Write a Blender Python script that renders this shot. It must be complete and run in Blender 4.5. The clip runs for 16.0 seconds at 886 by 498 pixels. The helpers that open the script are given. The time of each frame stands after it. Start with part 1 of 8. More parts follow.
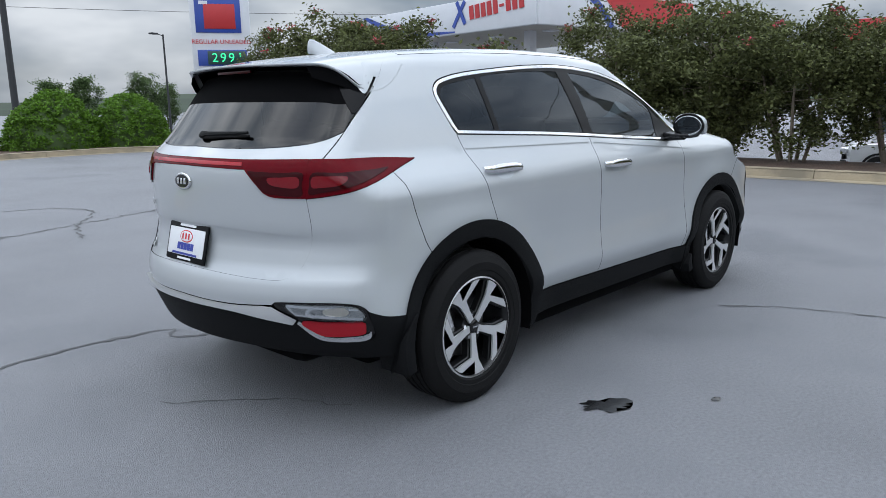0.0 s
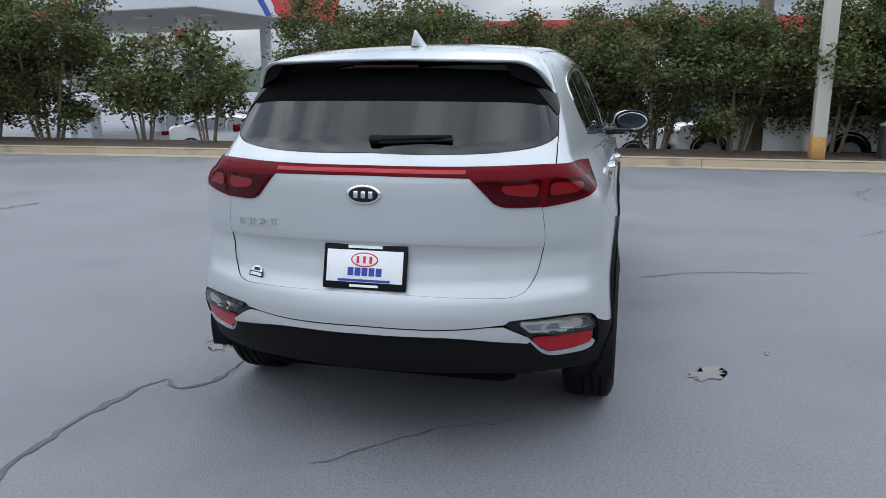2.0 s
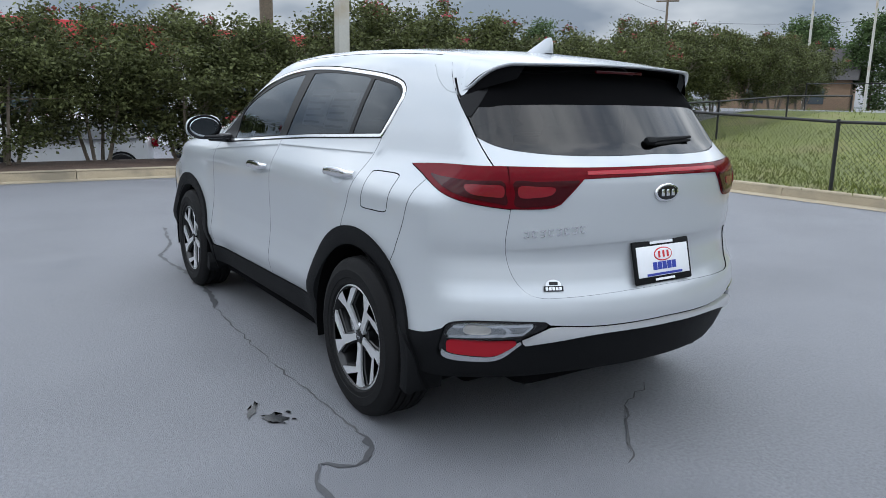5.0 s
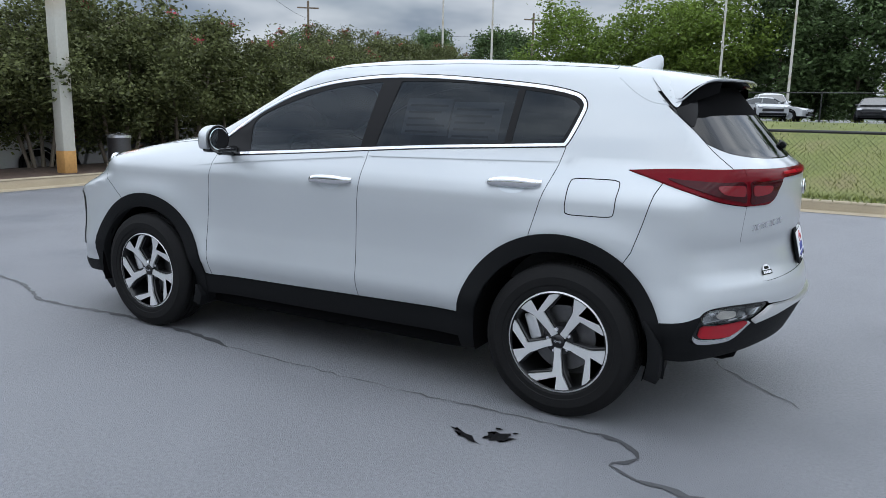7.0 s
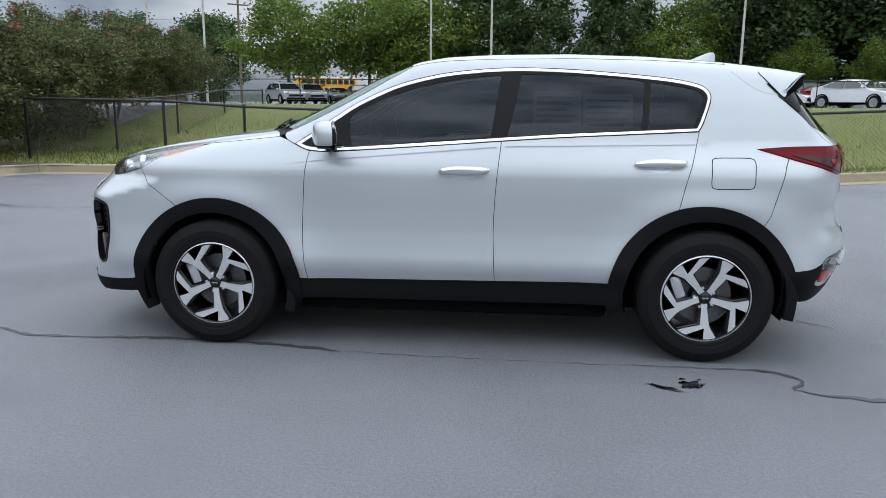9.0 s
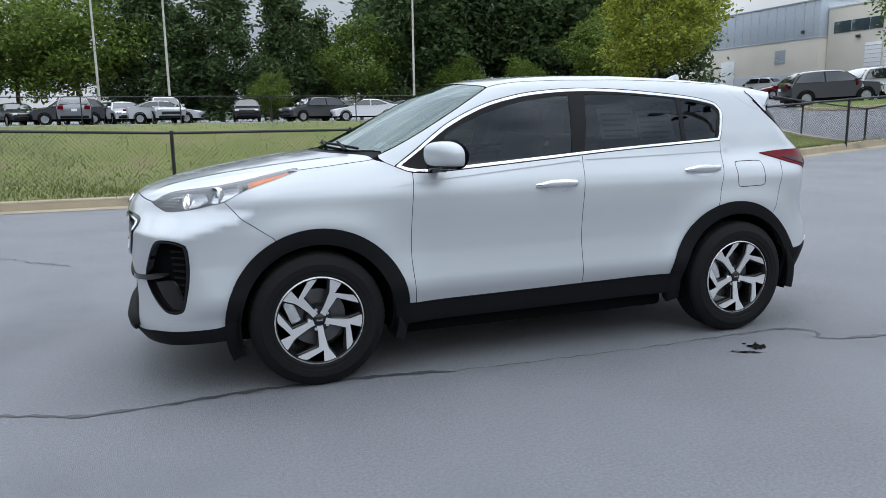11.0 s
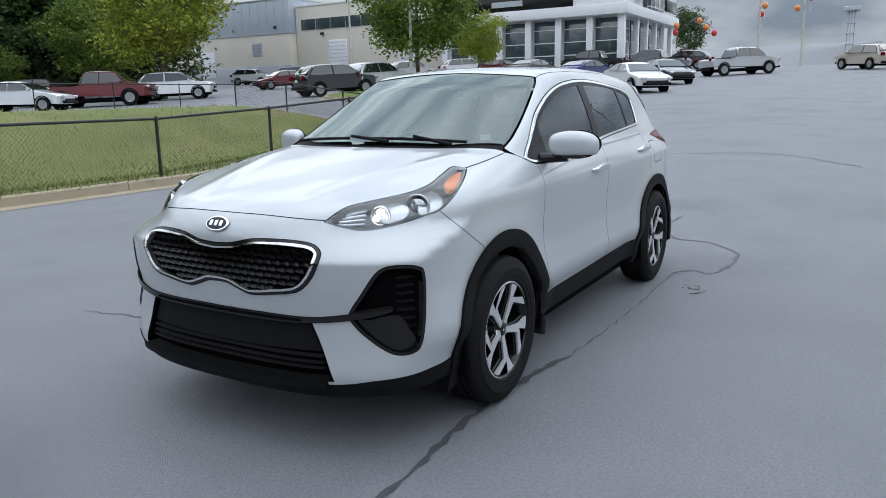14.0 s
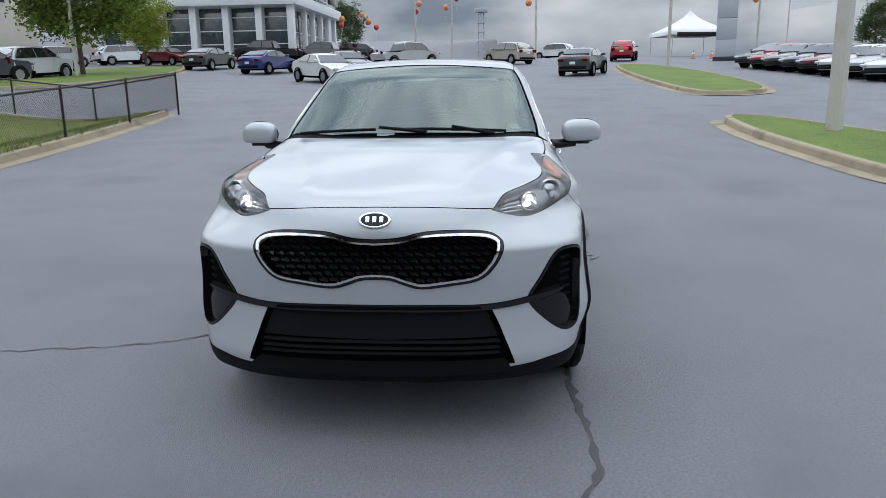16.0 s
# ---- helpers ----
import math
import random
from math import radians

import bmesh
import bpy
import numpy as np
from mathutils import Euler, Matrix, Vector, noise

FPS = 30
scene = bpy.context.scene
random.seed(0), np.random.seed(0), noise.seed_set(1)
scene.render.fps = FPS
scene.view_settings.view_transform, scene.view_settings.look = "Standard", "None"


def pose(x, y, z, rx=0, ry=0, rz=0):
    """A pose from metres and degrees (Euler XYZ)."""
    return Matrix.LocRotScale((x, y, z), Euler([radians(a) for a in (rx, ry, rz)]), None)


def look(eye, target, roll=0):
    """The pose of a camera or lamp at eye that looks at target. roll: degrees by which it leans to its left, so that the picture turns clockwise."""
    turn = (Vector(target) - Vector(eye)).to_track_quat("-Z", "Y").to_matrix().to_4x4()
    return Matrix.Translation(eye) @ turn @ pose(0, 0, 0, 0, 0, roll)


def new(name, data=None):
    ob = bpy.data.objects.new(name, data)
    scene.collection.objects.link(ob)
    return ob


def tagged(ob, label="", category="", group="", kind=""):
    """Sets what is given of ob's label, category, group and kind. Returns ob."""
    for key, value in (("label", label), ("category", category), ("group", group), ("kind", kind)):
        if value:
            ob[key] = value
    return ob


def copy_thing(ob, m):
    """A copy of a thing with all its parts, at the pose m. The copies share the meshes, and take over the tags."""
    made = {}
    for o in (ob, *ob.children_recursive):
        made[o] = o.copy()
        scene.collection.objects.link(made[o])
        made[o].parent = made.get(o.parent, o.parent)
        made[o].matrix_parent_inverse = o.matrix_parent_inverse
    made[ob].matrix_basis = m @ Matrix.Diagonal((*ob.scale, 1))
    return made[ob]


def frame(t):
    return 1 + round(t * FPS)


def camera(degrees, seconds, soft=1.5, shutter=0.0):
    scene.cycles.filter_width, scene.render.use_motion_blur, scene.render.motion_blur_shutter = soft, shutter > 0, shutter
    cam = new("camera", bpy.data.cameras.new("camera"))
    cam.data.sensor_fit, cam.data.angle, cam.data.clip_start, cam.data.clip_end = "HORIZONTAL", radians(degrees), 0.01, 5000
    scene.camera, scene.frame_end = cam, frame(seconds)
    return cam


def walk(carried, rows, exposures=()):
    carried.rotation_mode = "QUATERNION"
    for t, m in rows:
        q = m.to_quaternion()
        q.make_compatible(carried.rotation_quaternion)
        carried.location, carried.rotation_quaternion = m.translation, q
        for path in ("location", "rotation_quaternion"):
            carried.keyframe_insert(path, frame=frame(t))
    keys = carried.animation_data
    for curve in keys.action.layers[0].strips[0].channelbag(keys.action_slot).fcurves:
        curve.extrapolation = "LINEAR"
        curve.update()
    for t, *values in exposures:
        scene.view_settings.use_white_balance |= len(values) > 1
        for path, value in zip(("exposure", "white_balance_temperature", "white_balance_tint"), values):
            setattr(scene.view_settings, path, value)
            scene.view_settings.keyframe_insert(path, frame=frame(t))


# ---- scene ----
cam = camera(62.0, 16.0, soft=0.85)
PATH = [
    (0, (-3.761, -2.945, 1.351), (-2.318, -1.617, 0.957), -1.0),
    (0.5, (-4.058, -2.427, 1.362), (-2.468, -1.282, 0.958), -0.8),
    (1, (-4.306, -1.911, 1.383), (-2.584, -0.982, 0.97), -0.6),
    (1.5, (-4.558, -1.413, 1.396), (-2.731, -0.714, 0.98), -0.2),
    (2, (-4.685, -0.879, 1.419), (-2.785, -0.432, 0.985), -0.0),
    (2.5, (-4.813, -0.334, 1.439), (-2.87, -0.153, 1.0), 0.3),
    (3, (-4.834, 0.185, 1.399), (-2.884, 0.101, 0.969), 0.5),
    (3.5, (-4.77, 0.75, 1.419), (-2.854, 0.382, 0.976), 0.6),
    (4, (-4.635, 1.267, 1.386), (-2.778, 0.646, 0.953), 0.9),
    (4.2, (-4.55, 1.477, 1.388), (-2.728, 0.753, 0.968), 1.0),
    (5.25, (-3.885, 2.53, 1.363), (-2.33, 1.34, 0.966), 1.0),
    (6.3, (-3.0, 3.415, 1.367), (-1.823, 1.847, 0.974), 1.0),
    (6.5, (-2.841, 3.55, 1.356), (-1.723, 1.935, 0.979), 1.2),
    (7, (-2.379, 3.902, 1.35), (-1.435, 2.177, 0.982), 1.2),
    (7.5, (-1.875, 4.144, 1.346), (-1.116, 2.333, 0.966), 1.0),
    (8, (-1.366, 4.398, 1.289), (-0.796, 2.514, 0.932), 1.0),
    (8.5, (-0.824, 4.569, 1.3), (-0.452, 2.641, 0.922), 0.7),
    (9, (-0.333, 4.732, 1.345), (-0.135, 2.78, 0.955), 0.4),
    (9.2, (-0.147, 4.798, 1.345), (-0.016, 2.84, 0.96), 0.4),
    (10.25, (1.085, 4.79, 1.361), (0.755, 2.845, 0.992), -0.3),
    (11.3, (2.278, 4.409, 1.378), (1.502, 2.599, 1.028), -1.0),
    (11.5, (2.448, 4.314, 1.35), (1.613, 2.53, 1.002), -1.2),
    (12, (2.885, 4.092, 1.366), (1.906, 2.384, 1.015), -1.5),
    (12.5, (3.357, 3.668, 1.384), (2.18, 2.09, 1.03), -1.7),
    (13, (3.713, 3.212, 1.393), (2.351, 1.793, 1.031), -1.5),
    (13.5, (4.086, 2.796, 1.425), (2.549, 1.572, 1.047), -1.3),
    (14, (4.352, 2.353, 1.431), (2.669, 1.351, 1.029), -1.1),
    (14.5, (4.643, 1.878, 1.432), (2.842, 1.119, 1.01), -0.8),
    (15, (4.852, 1.387, 1.418), (2.97, 0.868, 0.984), -0.9),
    (15.5, (5.039, 0.924, 1.445), (3.114, 0.606, 1.004), -0.9),
    (16, (5.082, 0.509, 1.467), (3.138, 0.347, 1.026), -0.8),
]
walk(cam, [(t, look(eye, target, roll)) for t, eye, target, roll in PATH], [(0.0, 0.22), (3.0, 0.27), (4.2, 0.30), (7.0, 0.31), (9.0, 0.27), (12.5, 0.25), (14.5, 0.05), (16.0, -0.06)])


# ---- sky and sun ----
SUN_TURN, SUN_HEIGHT = 250.0, 76.0
world = bpy.data.worlds.new("sky")
scene.world = world
world.use_nodes = True
wn, wl = world.node_tree.nodes, world.node_tree.links
sky = wn.new("ShaderNodeTexSky")
sky.sky_type, sky.sun_disc = "NISHITA", False
sky.sun_elevation, sky.sun_rotation = radians(SUN_HEIGHT), radians(SUN_TURN)
sky.air_density, sky.dust_density = 1.2, 2.0
where = wn.new("ShaderNodeTexCoord")
stretch = wn.new("ShaderNodeMapping")
stretch.inputs["Scale"].default_value = (1.0, 1.0, 2.6)
wl.new(where.outputs["Generated"], stretch.inputs["Vector"])
cloud = wn.new("ShaderNodeTexNoise")
cloud.inputs["Scale"].default_value, cloud.inputs["Detail"].default_value, cloud.inputs["Roughness"].default_value = 2.2, 4.0, 0.5
cloud.inputs["Distortion"].default_value = 0.4
wl.new(stretch.outputs[0], cloud.inputs["Vector"])
cover = wn.new("ShaderNodeValToRGB")
cover.color_ramp.elements[0].position, cover.color_ramp.elements[0].color = 0.28, (0.55, 0.55, 0.55, 1)
cover.color_ramp.elements[1].position, cover.color_ramp.elements[1].color = 0.55, (1, 1, 1, 1)
wl.new(cloud.outputs["Fac"], cover.inputs["Fac"])
puff = wn.new("ShaderNodeTexNoise")
puff.inputs["Scale"].default_value, puff.inputs["Detail"].default_value = 4.0, 4.0
wl.new(stretch.outputs[0], puff.inputs["Vector"])
shade = wn.new("ShaderNodeValToRGB")
shade.color_ramp.elements[0].position, shade.color_ramp.elements[0].color = 0.36, (3.6, 4.25, 5.1, 1)
shade.color_ramp.elements[1].position, shade.color_ramp.elements[1].color = 0.66, (10.6, 10.9, 11.2, 1)
wl.new(puff.outputs["Fac"], shade.inputs["Fac"])
blend = wn.new("ShaderNodeMix")
blend.data_type = "RGBA"
wl.new(cover.outputs[0], blend.inputs["Factor"])
wl.new(sky.outputs[0], blend.inputs["A"])
wl.new(shade.outputs[0], blend.inputs["B"])
# an overcast sky is brighter overhead than at the horizon
apart = wn.new("ShaderNodeSeparateXYZ")
wl.new(where.outputs["Generated"], apart.inputs[0])
dome = wn.new("ShaderNodeValToRGB")
for k, (place, bright) in enumerate(((0.0, 0.20), (0.15, 0.25), (0.42, 0.64), (1.0, 0.88))):
    e = dome.color_ramp.elements[k] if k < 2 else dome.color_ramp.elements.new(place)
    e.position, e.color = place, (bright * 0.965, bright, bright * 1.045, 1)
wl.new(apart.outputs["Z"], dome.inputs["Fac"])
lit = wn.new("ShaderNodeVectorMath")
lit.operation = "MULTIPLY"
wl.new(blend.outputs["Result"], lit.inputs[0])
wl.new(dome.outputs[0], lit.inputs[1])
wl.new(lit.outputs[0], wn["Background"].inputs["Color"])
wn["Background"].inputs["Strength"].default_value = 0.26
sun = new("sun", bpy.data.lights.new("sun", "SUN"))
sun.data.energy, sun.data.angle, sun.data.color = 0.5, radians(165), (1.0, 0.97, 0.92)
sun.matrix_world = pose(0, 0, 30, 90 - SUN_HEIGHT, 0, 180 - SUN_TURN)

# ---- materials ----
def node_in(tree, kind, **inputs):
    n = tree.nodes.new(kind)
    for key, value in inputs.items():
        n.inputs[key.replace("_", " ")].default_value = value
    return n


def surface(name, color, rough=0.5, metal=0.0, vary=0.12, grain=40.0, bump=0.0, bump_scale=200.0, coat=0.0, coat_rough=0.03, ior=1.5, object_tint=0.0, island_tint=0.0, dirt=None, dirt_scale=3.0, specular=0.5, thin=0.0):
    """A plain surface with colour variation at two scales, fine relief and, if wanted, a tint by object or by loose piece."""
    m = bpy.data.materials.new(name)
    m.use_nodes = True
    t = m.node_tree
    b = t.nodes["Principled BSDF"]
    b.inputs["Roughness"].default_value, b.inputs["Metallic"].default_value, b.inputs["IOR"].default_value = rough, metal, ior
    b.inputs["Coat Weight"].default_value, b.inputs["Coat Roughness"].default_value = coat, coat_rough
    b.inputs["Specular IOR Level"].default_value = specular
    co = t.nodes.new("ShaderNodeTexCoord")
    big = node_in(t, "ShaderNodeTexNoise", Scale=dirt_scale, Detail=4.0)
    fine = node_in(t, "ShaderNodeTexNoise", Scale=grain, Detail=3.0)
    for n in (big, fine):
        t.links.new(co.outputs["Object"], n.inputs["Vector"])
    mixed = node_in(t, "ShaderNodeMath")
    mixed.operation = "ADD"
    t.links.new(big.outputs["Fac"], mixed.inputs[0])
    t.links.new(fine.outputs["Fac"], mixed.inputs[1])
    level = node_in(t, "ShaderNodeMapRange", From_Min=0.6, From_Max=1.4, To_Min=1 - vary, To_Max=1 + vary)
    t.links.new(mixed.outputs[0], level.inputs["Value"])
    factor = level.outputs[0]
    for amount, kind, out in ((object_tint, "ShaderNodeObjectInfo", "Random"), (island_tint, "ShaderNodeNewGeometry", "Random Per Island")):
        if amount:
            info = t.nodes.new(kind)
            r = node_in(t, "ShaderNodeMapRange", To_Min=1 - amount, To_Max=1 + amount)
            t.links.new(info.outputs[out], r.inputs["Value"])
            mul = node_in(t, "ShaderNodeMath")
            mul.operation = "MULTIPLY"
            t.links.new(factor, mul.inputs[0])
            t.links.new(r.outputs[0], mul.inputs[1])
            factor = mul.outputs[0]
    scaled = node_in(t, "ShaderNodeVectorMath")
    scaled.operation = "SCALE"
    scaled.inputs[0].default_value = color
    t.links.new(factor, scaled.inputs["Scale"])
    result = scaled.outputs[0]
    if dirt:
        ramp = node_in(t, "ShaderNodeMapRange", From_Min=0.52, From_Max=0.68)
        t.links.new(big.outputs["Fac"], ramp.inputs["Value"])
        mix = t.nodes.new("ShaderNodeMix")
        mix.data_type = "RGBA"
        mix.inputs["B"].default_value = (*dirt, 1)
        t.links.new(ramp.outputs[0], mix.inputs["Factor"])
        t.links.new(result, mix.inputs["A"])
        result = mix.outputs["Result"]
    t.links.new(result, b.inputs["Base Color"])
    if thin:
        through_leaf = t.nodes.new("ShaderNodeBsdfTranslucent")
        t.links.new(result, through_leaf.inputs["Color"])
        both_sides = t.nodes.new("ShaderNodeMixShader")
        both_sides.inputs[0].default_value = thin
        t.links.new(b.outputs[0], both_sides.inputs[1])
        t.links.new(through_leaf.outputs[0], both_sides.inputs[2])
        t.links.new(both_sides.outputs[0], t.nodes["Material Output"].inputs["Surface"])
    if bump:
        tex = node_in(t, "ShaderNodeTexNoise", Scale=bump_scale, Detail=4.0)
        t.links.new(co.outputs["Object"], tex.inputs["Vector"])
        relief = node_in(t, "ShaderNodeBump", Strength=bump, Distance=0.01)
        t.links.new(tex.outputs["Fac"], relief.inputs["Height"])
        t.links.new(relief.outputs[0], b.inputs["Normal"])
    return m


def glass(name, tint, reflect=1.0, rough=0.0, ior=1.55):
    """A thin tinted pane: clear gloss over a coloured see-through sheet."""
    m = bpy.data.materials.new(name)
    m.use_nodes = True
    t = m.node_tree
    t.nodes.remove(t.nodes["Principled BSDF"])
    clear = node_in(t, "ShaderNodeBsdfTransparent", Color=(*tint, 1))
    gloss = node_in(t, "ShaderNodeBsdfGlossy", Roughness=rough, Color=(*reflect, 1) if isinstance(reflect, tuple) else (reflect, reflect, reflect, 1))
    edge = node_in(t, "ShaderNodeFresnel", IOR=ior)
    mix = t.nodes.new("ShaderNodeMixShader")
    t.links.new(edge.outputs[0], mix.inputs[0])
    t.links.new(clear.outputs[0], mix.inputs[1])
    t.links.new(gloss.outputs[0], mix.inputs[2])
    t.links.new(mix.outputs[0], t.nodes["Material Output"].inputs["Surface"])
    return m


def glow(name, color, strength):
    m = surface(name, color, rough=0.3)
    b = m.node_tree.nodes["Principled BSDF"]
    b.inputs["Emission Color"].default_value, b.inputs["Emission Strength"].default_value = (*color, 1), strength
    return m


PAINT = surface("silver_paint", (0.450, 0.474, 0.496), rough=0.46, metal=0.34, vary=0.02, grain=900, coat=1.0, coat_rough=0.04)
BLACK_PLASTIC = surface("black_plastic", (0.0062, 0.0066, 0.0074), rough=0.6, vary=0.15, grain=300, bump=0.15, bump_scale=900, specular=0.12)
SATIN_BLACK = surface("satin_black", (0.006, 0.006, 0.007), rough=0.35, vary=0.1, specular=0.14)
GLOSS_BLACK = surface("gloss_black", (0.008, 0.008, 0.009), rough=0.12, vary=0.1, specular=0.4)
# Near black for the car's inside and for hollows whose shade it paints.
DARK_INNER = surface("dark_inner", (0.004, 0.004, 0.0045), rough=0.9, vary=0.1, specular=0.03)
CHROME = surface("chrome", (0.80, 0.81, 0.83), rough=0.10, metal=1.0, vary=0.03)
MACHINED = surface("machined_alloy", (0.64, 0.65, 0.66), rough=0.38, metal=0.55, vary=0.05, grain=500, coat=0.6)
RIM_DARK = surface("rim_dark", (0.009, 0.0094, 0.0102), rough=0.32, metal=0.3, vary=0.1, coat=0.2)
RUBBER = surface("rubber", (0.0072, 0.0072, 0.0076), rough=0.7, vary=0.2, grain=120, bump=0.2, bump_scale=400, specular=0.16)
BRAKE = surface("brake_metal", (0.13, 0.13, 0.135), rough=0.45, metal=0.8, vary=0.2)
RED_LENS = surface("red_lens", (0.115, 0.0018, 0.006), rough=0.12, vary=0.1, specular=0.09)
RED_DEEP = surface("red_lens_deep", (0.035, 0.0007, 0.0025), rough=0.08, vary=0.2, specular=0.2)
RED_BRIGHT = surface("red_reflector", (0.36, 0.007, 0.016), rough=0.14, vary=0.15, grain=500, specular=0.45)
RED_MID = surface("red_lens_inner", (0.17, 0.003, 0.008), rough=0.12, vary=0.2, grain=300, specular=0.45)
AMBER = surface("amber_lens", (0.75, 0.20, 0.03), rough=0.2, vary=0.15, coat=1.0)
LAMP_SILVER = surface("lamp_silver", (0.66, 0.67, 0.69), rough=0.22, metal=0.7, vary=0.08)
LAMP_GREY = surface("lamp_grey", (0.13, 0.135, 0.14), rough=0.3, metal=0.5, vary=0.1)
LENS_CLEAR = glass("clear_lens", (0.93, 0.95, 0.96))
WINDSCREEN = glass("windscreen_glass", (0.27, 0.34, 0.33), (0.80, 0.93, 0.91), ior=2.1)
TINT = glass("tinted_glass", (0.135, 0.165, 0.185), (0.82, 0.90, 0.98), ior=1.42)
TINT_DARK = glass("privacy_glass", (0.068, 0.078, 0.092), (0.82, 0.90, 0.98), ior=1.40)
REAR_GLASS = glass("rear_privacy_glass", (0.03, 0.033, 0.035), 0.92, ior=1.5)
MIRROR = surface("mirror_glass", (0.42, 0.44, 0.45), rough=0.02, metal=1.0, vary=0.01)
SEAM = surface("panel_seam", (0.004, 0.004, 0.005), rough=0.9, vary=0.05, specular=0.1)
GRILLE_BLACK = surface("grille_black", (0.0055, 0.0055, 0.006), rough=0.3, vary=0.15, specular=0.3)
SEAT = surface("seat_cloth", (0.03, 0.03, 0.032), rough=0.9, vary=0.2, bump=0.2)
WHITE = surface("white_print", (0.75, 0.76, 0.78), rough=0.4, vary=0.04)
BLUE_PRINT = surface("blue_print", (0.02, 0.04, 0.30), rough=0.4, vary=0.05)
RED_PRINT = surface("red_print", (0.55, 0.02, 0.03), rough=0.4, vary=0.05)
BULB = glow("lit_lamp", (1.0, 0.97, 0.92), 3.0)

# ---- building helpers ----
def mesh_of(name, verts, faces, normals=None, smooth=True):
    me = bpy.data.meshes.new(name)
    me.from_pydata([tuple(v) for v in verts], [], [tuple(f) for f in faces])
    if smooth:
        me.shade_smooth()
    if normals is not None:
        me.normals_split_custom_set_from_vertices([tuple(n) for n in normals])
    return me


def thing(name, label, category, at=None, group="", kind=""):
    """An Empty at the base of a thing, which parents its parts."""
    return tagged(new_at(name, at), label, category, group, kind)


def new_at(name, at=None):
    ob = new(name)
    ob.empty_display_size = 0.1
    if at is not None:
        ob.matrix_basis = at
    return ob


def part(name, shape, material, parent=None, label="", at=None):
    """Links a bmesh or a mesh as one object, under a thing or a part."""
    if isinstance(shape, bmesh.types.BMesh):
        me = bpy.data.meshes.new(name)
        shape.to_mesh(me)
        shape.free()
    else:
        me = shape
    if material is not None and not me.materials:
        me.materials.append(material)
        me.materials.append(SEAM if material is PAINT else material)
    ob = new(name, me)
    if at is not None:
        ob.matrix_basis = at
    ob.parent = parent
    if label:
        ob["label"] = label
    return ob


def finish(bm, bevel=0.0, segments=2, smooth=True):
    if bevel:
        bmesh.ops.bevel(bm, geom=[e for e in bm.edges if len(e.link_faces) == 2 and e.calc_face_angle(0) > 0.5], offset=bevel, segments=segments, profile=0.5, affect="EDGES", clamp_overlap=True)
    for f in bm.faces:
        f.smooth = smooth
    if smooth:
        for e in bm.edges:
            if len(e.link_faces) == 2 and e.calc_face_angle(0) > radians(38):
                e.smooth = False
    return bm


def box(size, at=(0, 0, 0), bevel=0.0, turn=None):
    """A block of the given size, whose centre lies at the given place."""
    bm = bmesh.new()
    m = Matrix.Translation(at)
    if turn is not None:
        m = m @ Euler([radians(a) for a in turn]).to_matrix().to_4x4()
    bmesh.ops.create_cube(bm, size=1.0, matrix=m @ Matrix.Diagonal((*size, 1)))
    return finish(bm, bevel)


def join(*shapes):
    out = bmesh.new()
    for s in shapes:
        me = bpy.data.meshes.new("joined")
        s.to_mesh(me)
        s.free()
        out.from_mesh(me)
        bpy.data.meshes.remove(me)
    return out


def rod(a, b, r1, r2=None, sides=12):
    """A tapered round bar from a to b."""
    a, b = Vector(a), Vector(b)
    bm = bmesh.new()
    turn = (b - a).to_track_quat("Z", "Y").to_matrix().to_4x4()
    bmesh.ops.create_cone(bm, cap_ends=True, segments=sides, radius1=r1, radius2=r1 if r2 is None else r2, depth=(b - a).length, matrix=Matrix.Translation((a + b) / 2) @ turn)
    return finish(bm)


def lathe(profile, steps=64, axis="Y"):
    """Turns a profile of (radius, offset) pairs round an axis."""
    verts, faces, n = [], [], len(profile)
    for i in range(steps):
        c, s = math.cos(2 * math.pi * i / steps), math.sin(2 * math.pi * i / steps)
        for r, o in profile:
            verts.append((r * c, o, r * s) if axis == "Y" else (r * c, r * s, o))
    for i in range(steps):
        j = (i + 1) % steps
        for k in range(n - 1):
            f = (i * n + k, j * n + k, j * n + k + 1, i * n + k + 1)
            faces.append(f if axis == "Y" else f[::-1])
    bm = bmesh.new()
    vs = [bm.verts.new(v) for v in verts]
    for f in faces:
        bm.faces.new([vs[q] for q in f])
    bmesh.ops.remove_doubles(bm, verts=bm.verts[:], dist=1e-5)
    bmesh.ops.recalc_face_normals(bm, faces=bm.faces[:])
    return finish(bm)


def plate(points, thick, axis="Y", base=0.0, bevel=0.0):
    """A flat outline given thickness along an axis: X takes (y, z), Y takes (x, z), Z takes (x, y)."""
    lay = {"X": lambda p, d: (d, p[0], p[1]), "Y": lambda p, d: (p[0], d, p[1]), "Z": lambda p, d: (p[0], p[1], d)}[axis]
    bm = bmesh.new()
    a = [bm.verts.new(lay(p, base)) for p in points]
    b = [bm.verts.new(lay(p, base + thick)) for p in points]
    bm.faces.new(a)
    bm.faces.new(b[::-1])
    n = len(points)
    for i in range(n):
        bm.faces.new((a[i], b[i], b[(i + 1) % n], a[(i + 1) % n]))
    bmesh.ops.recalc_face_normals(bm, faces=bm.faces[:])
    return finish(bm, bevel, 1)


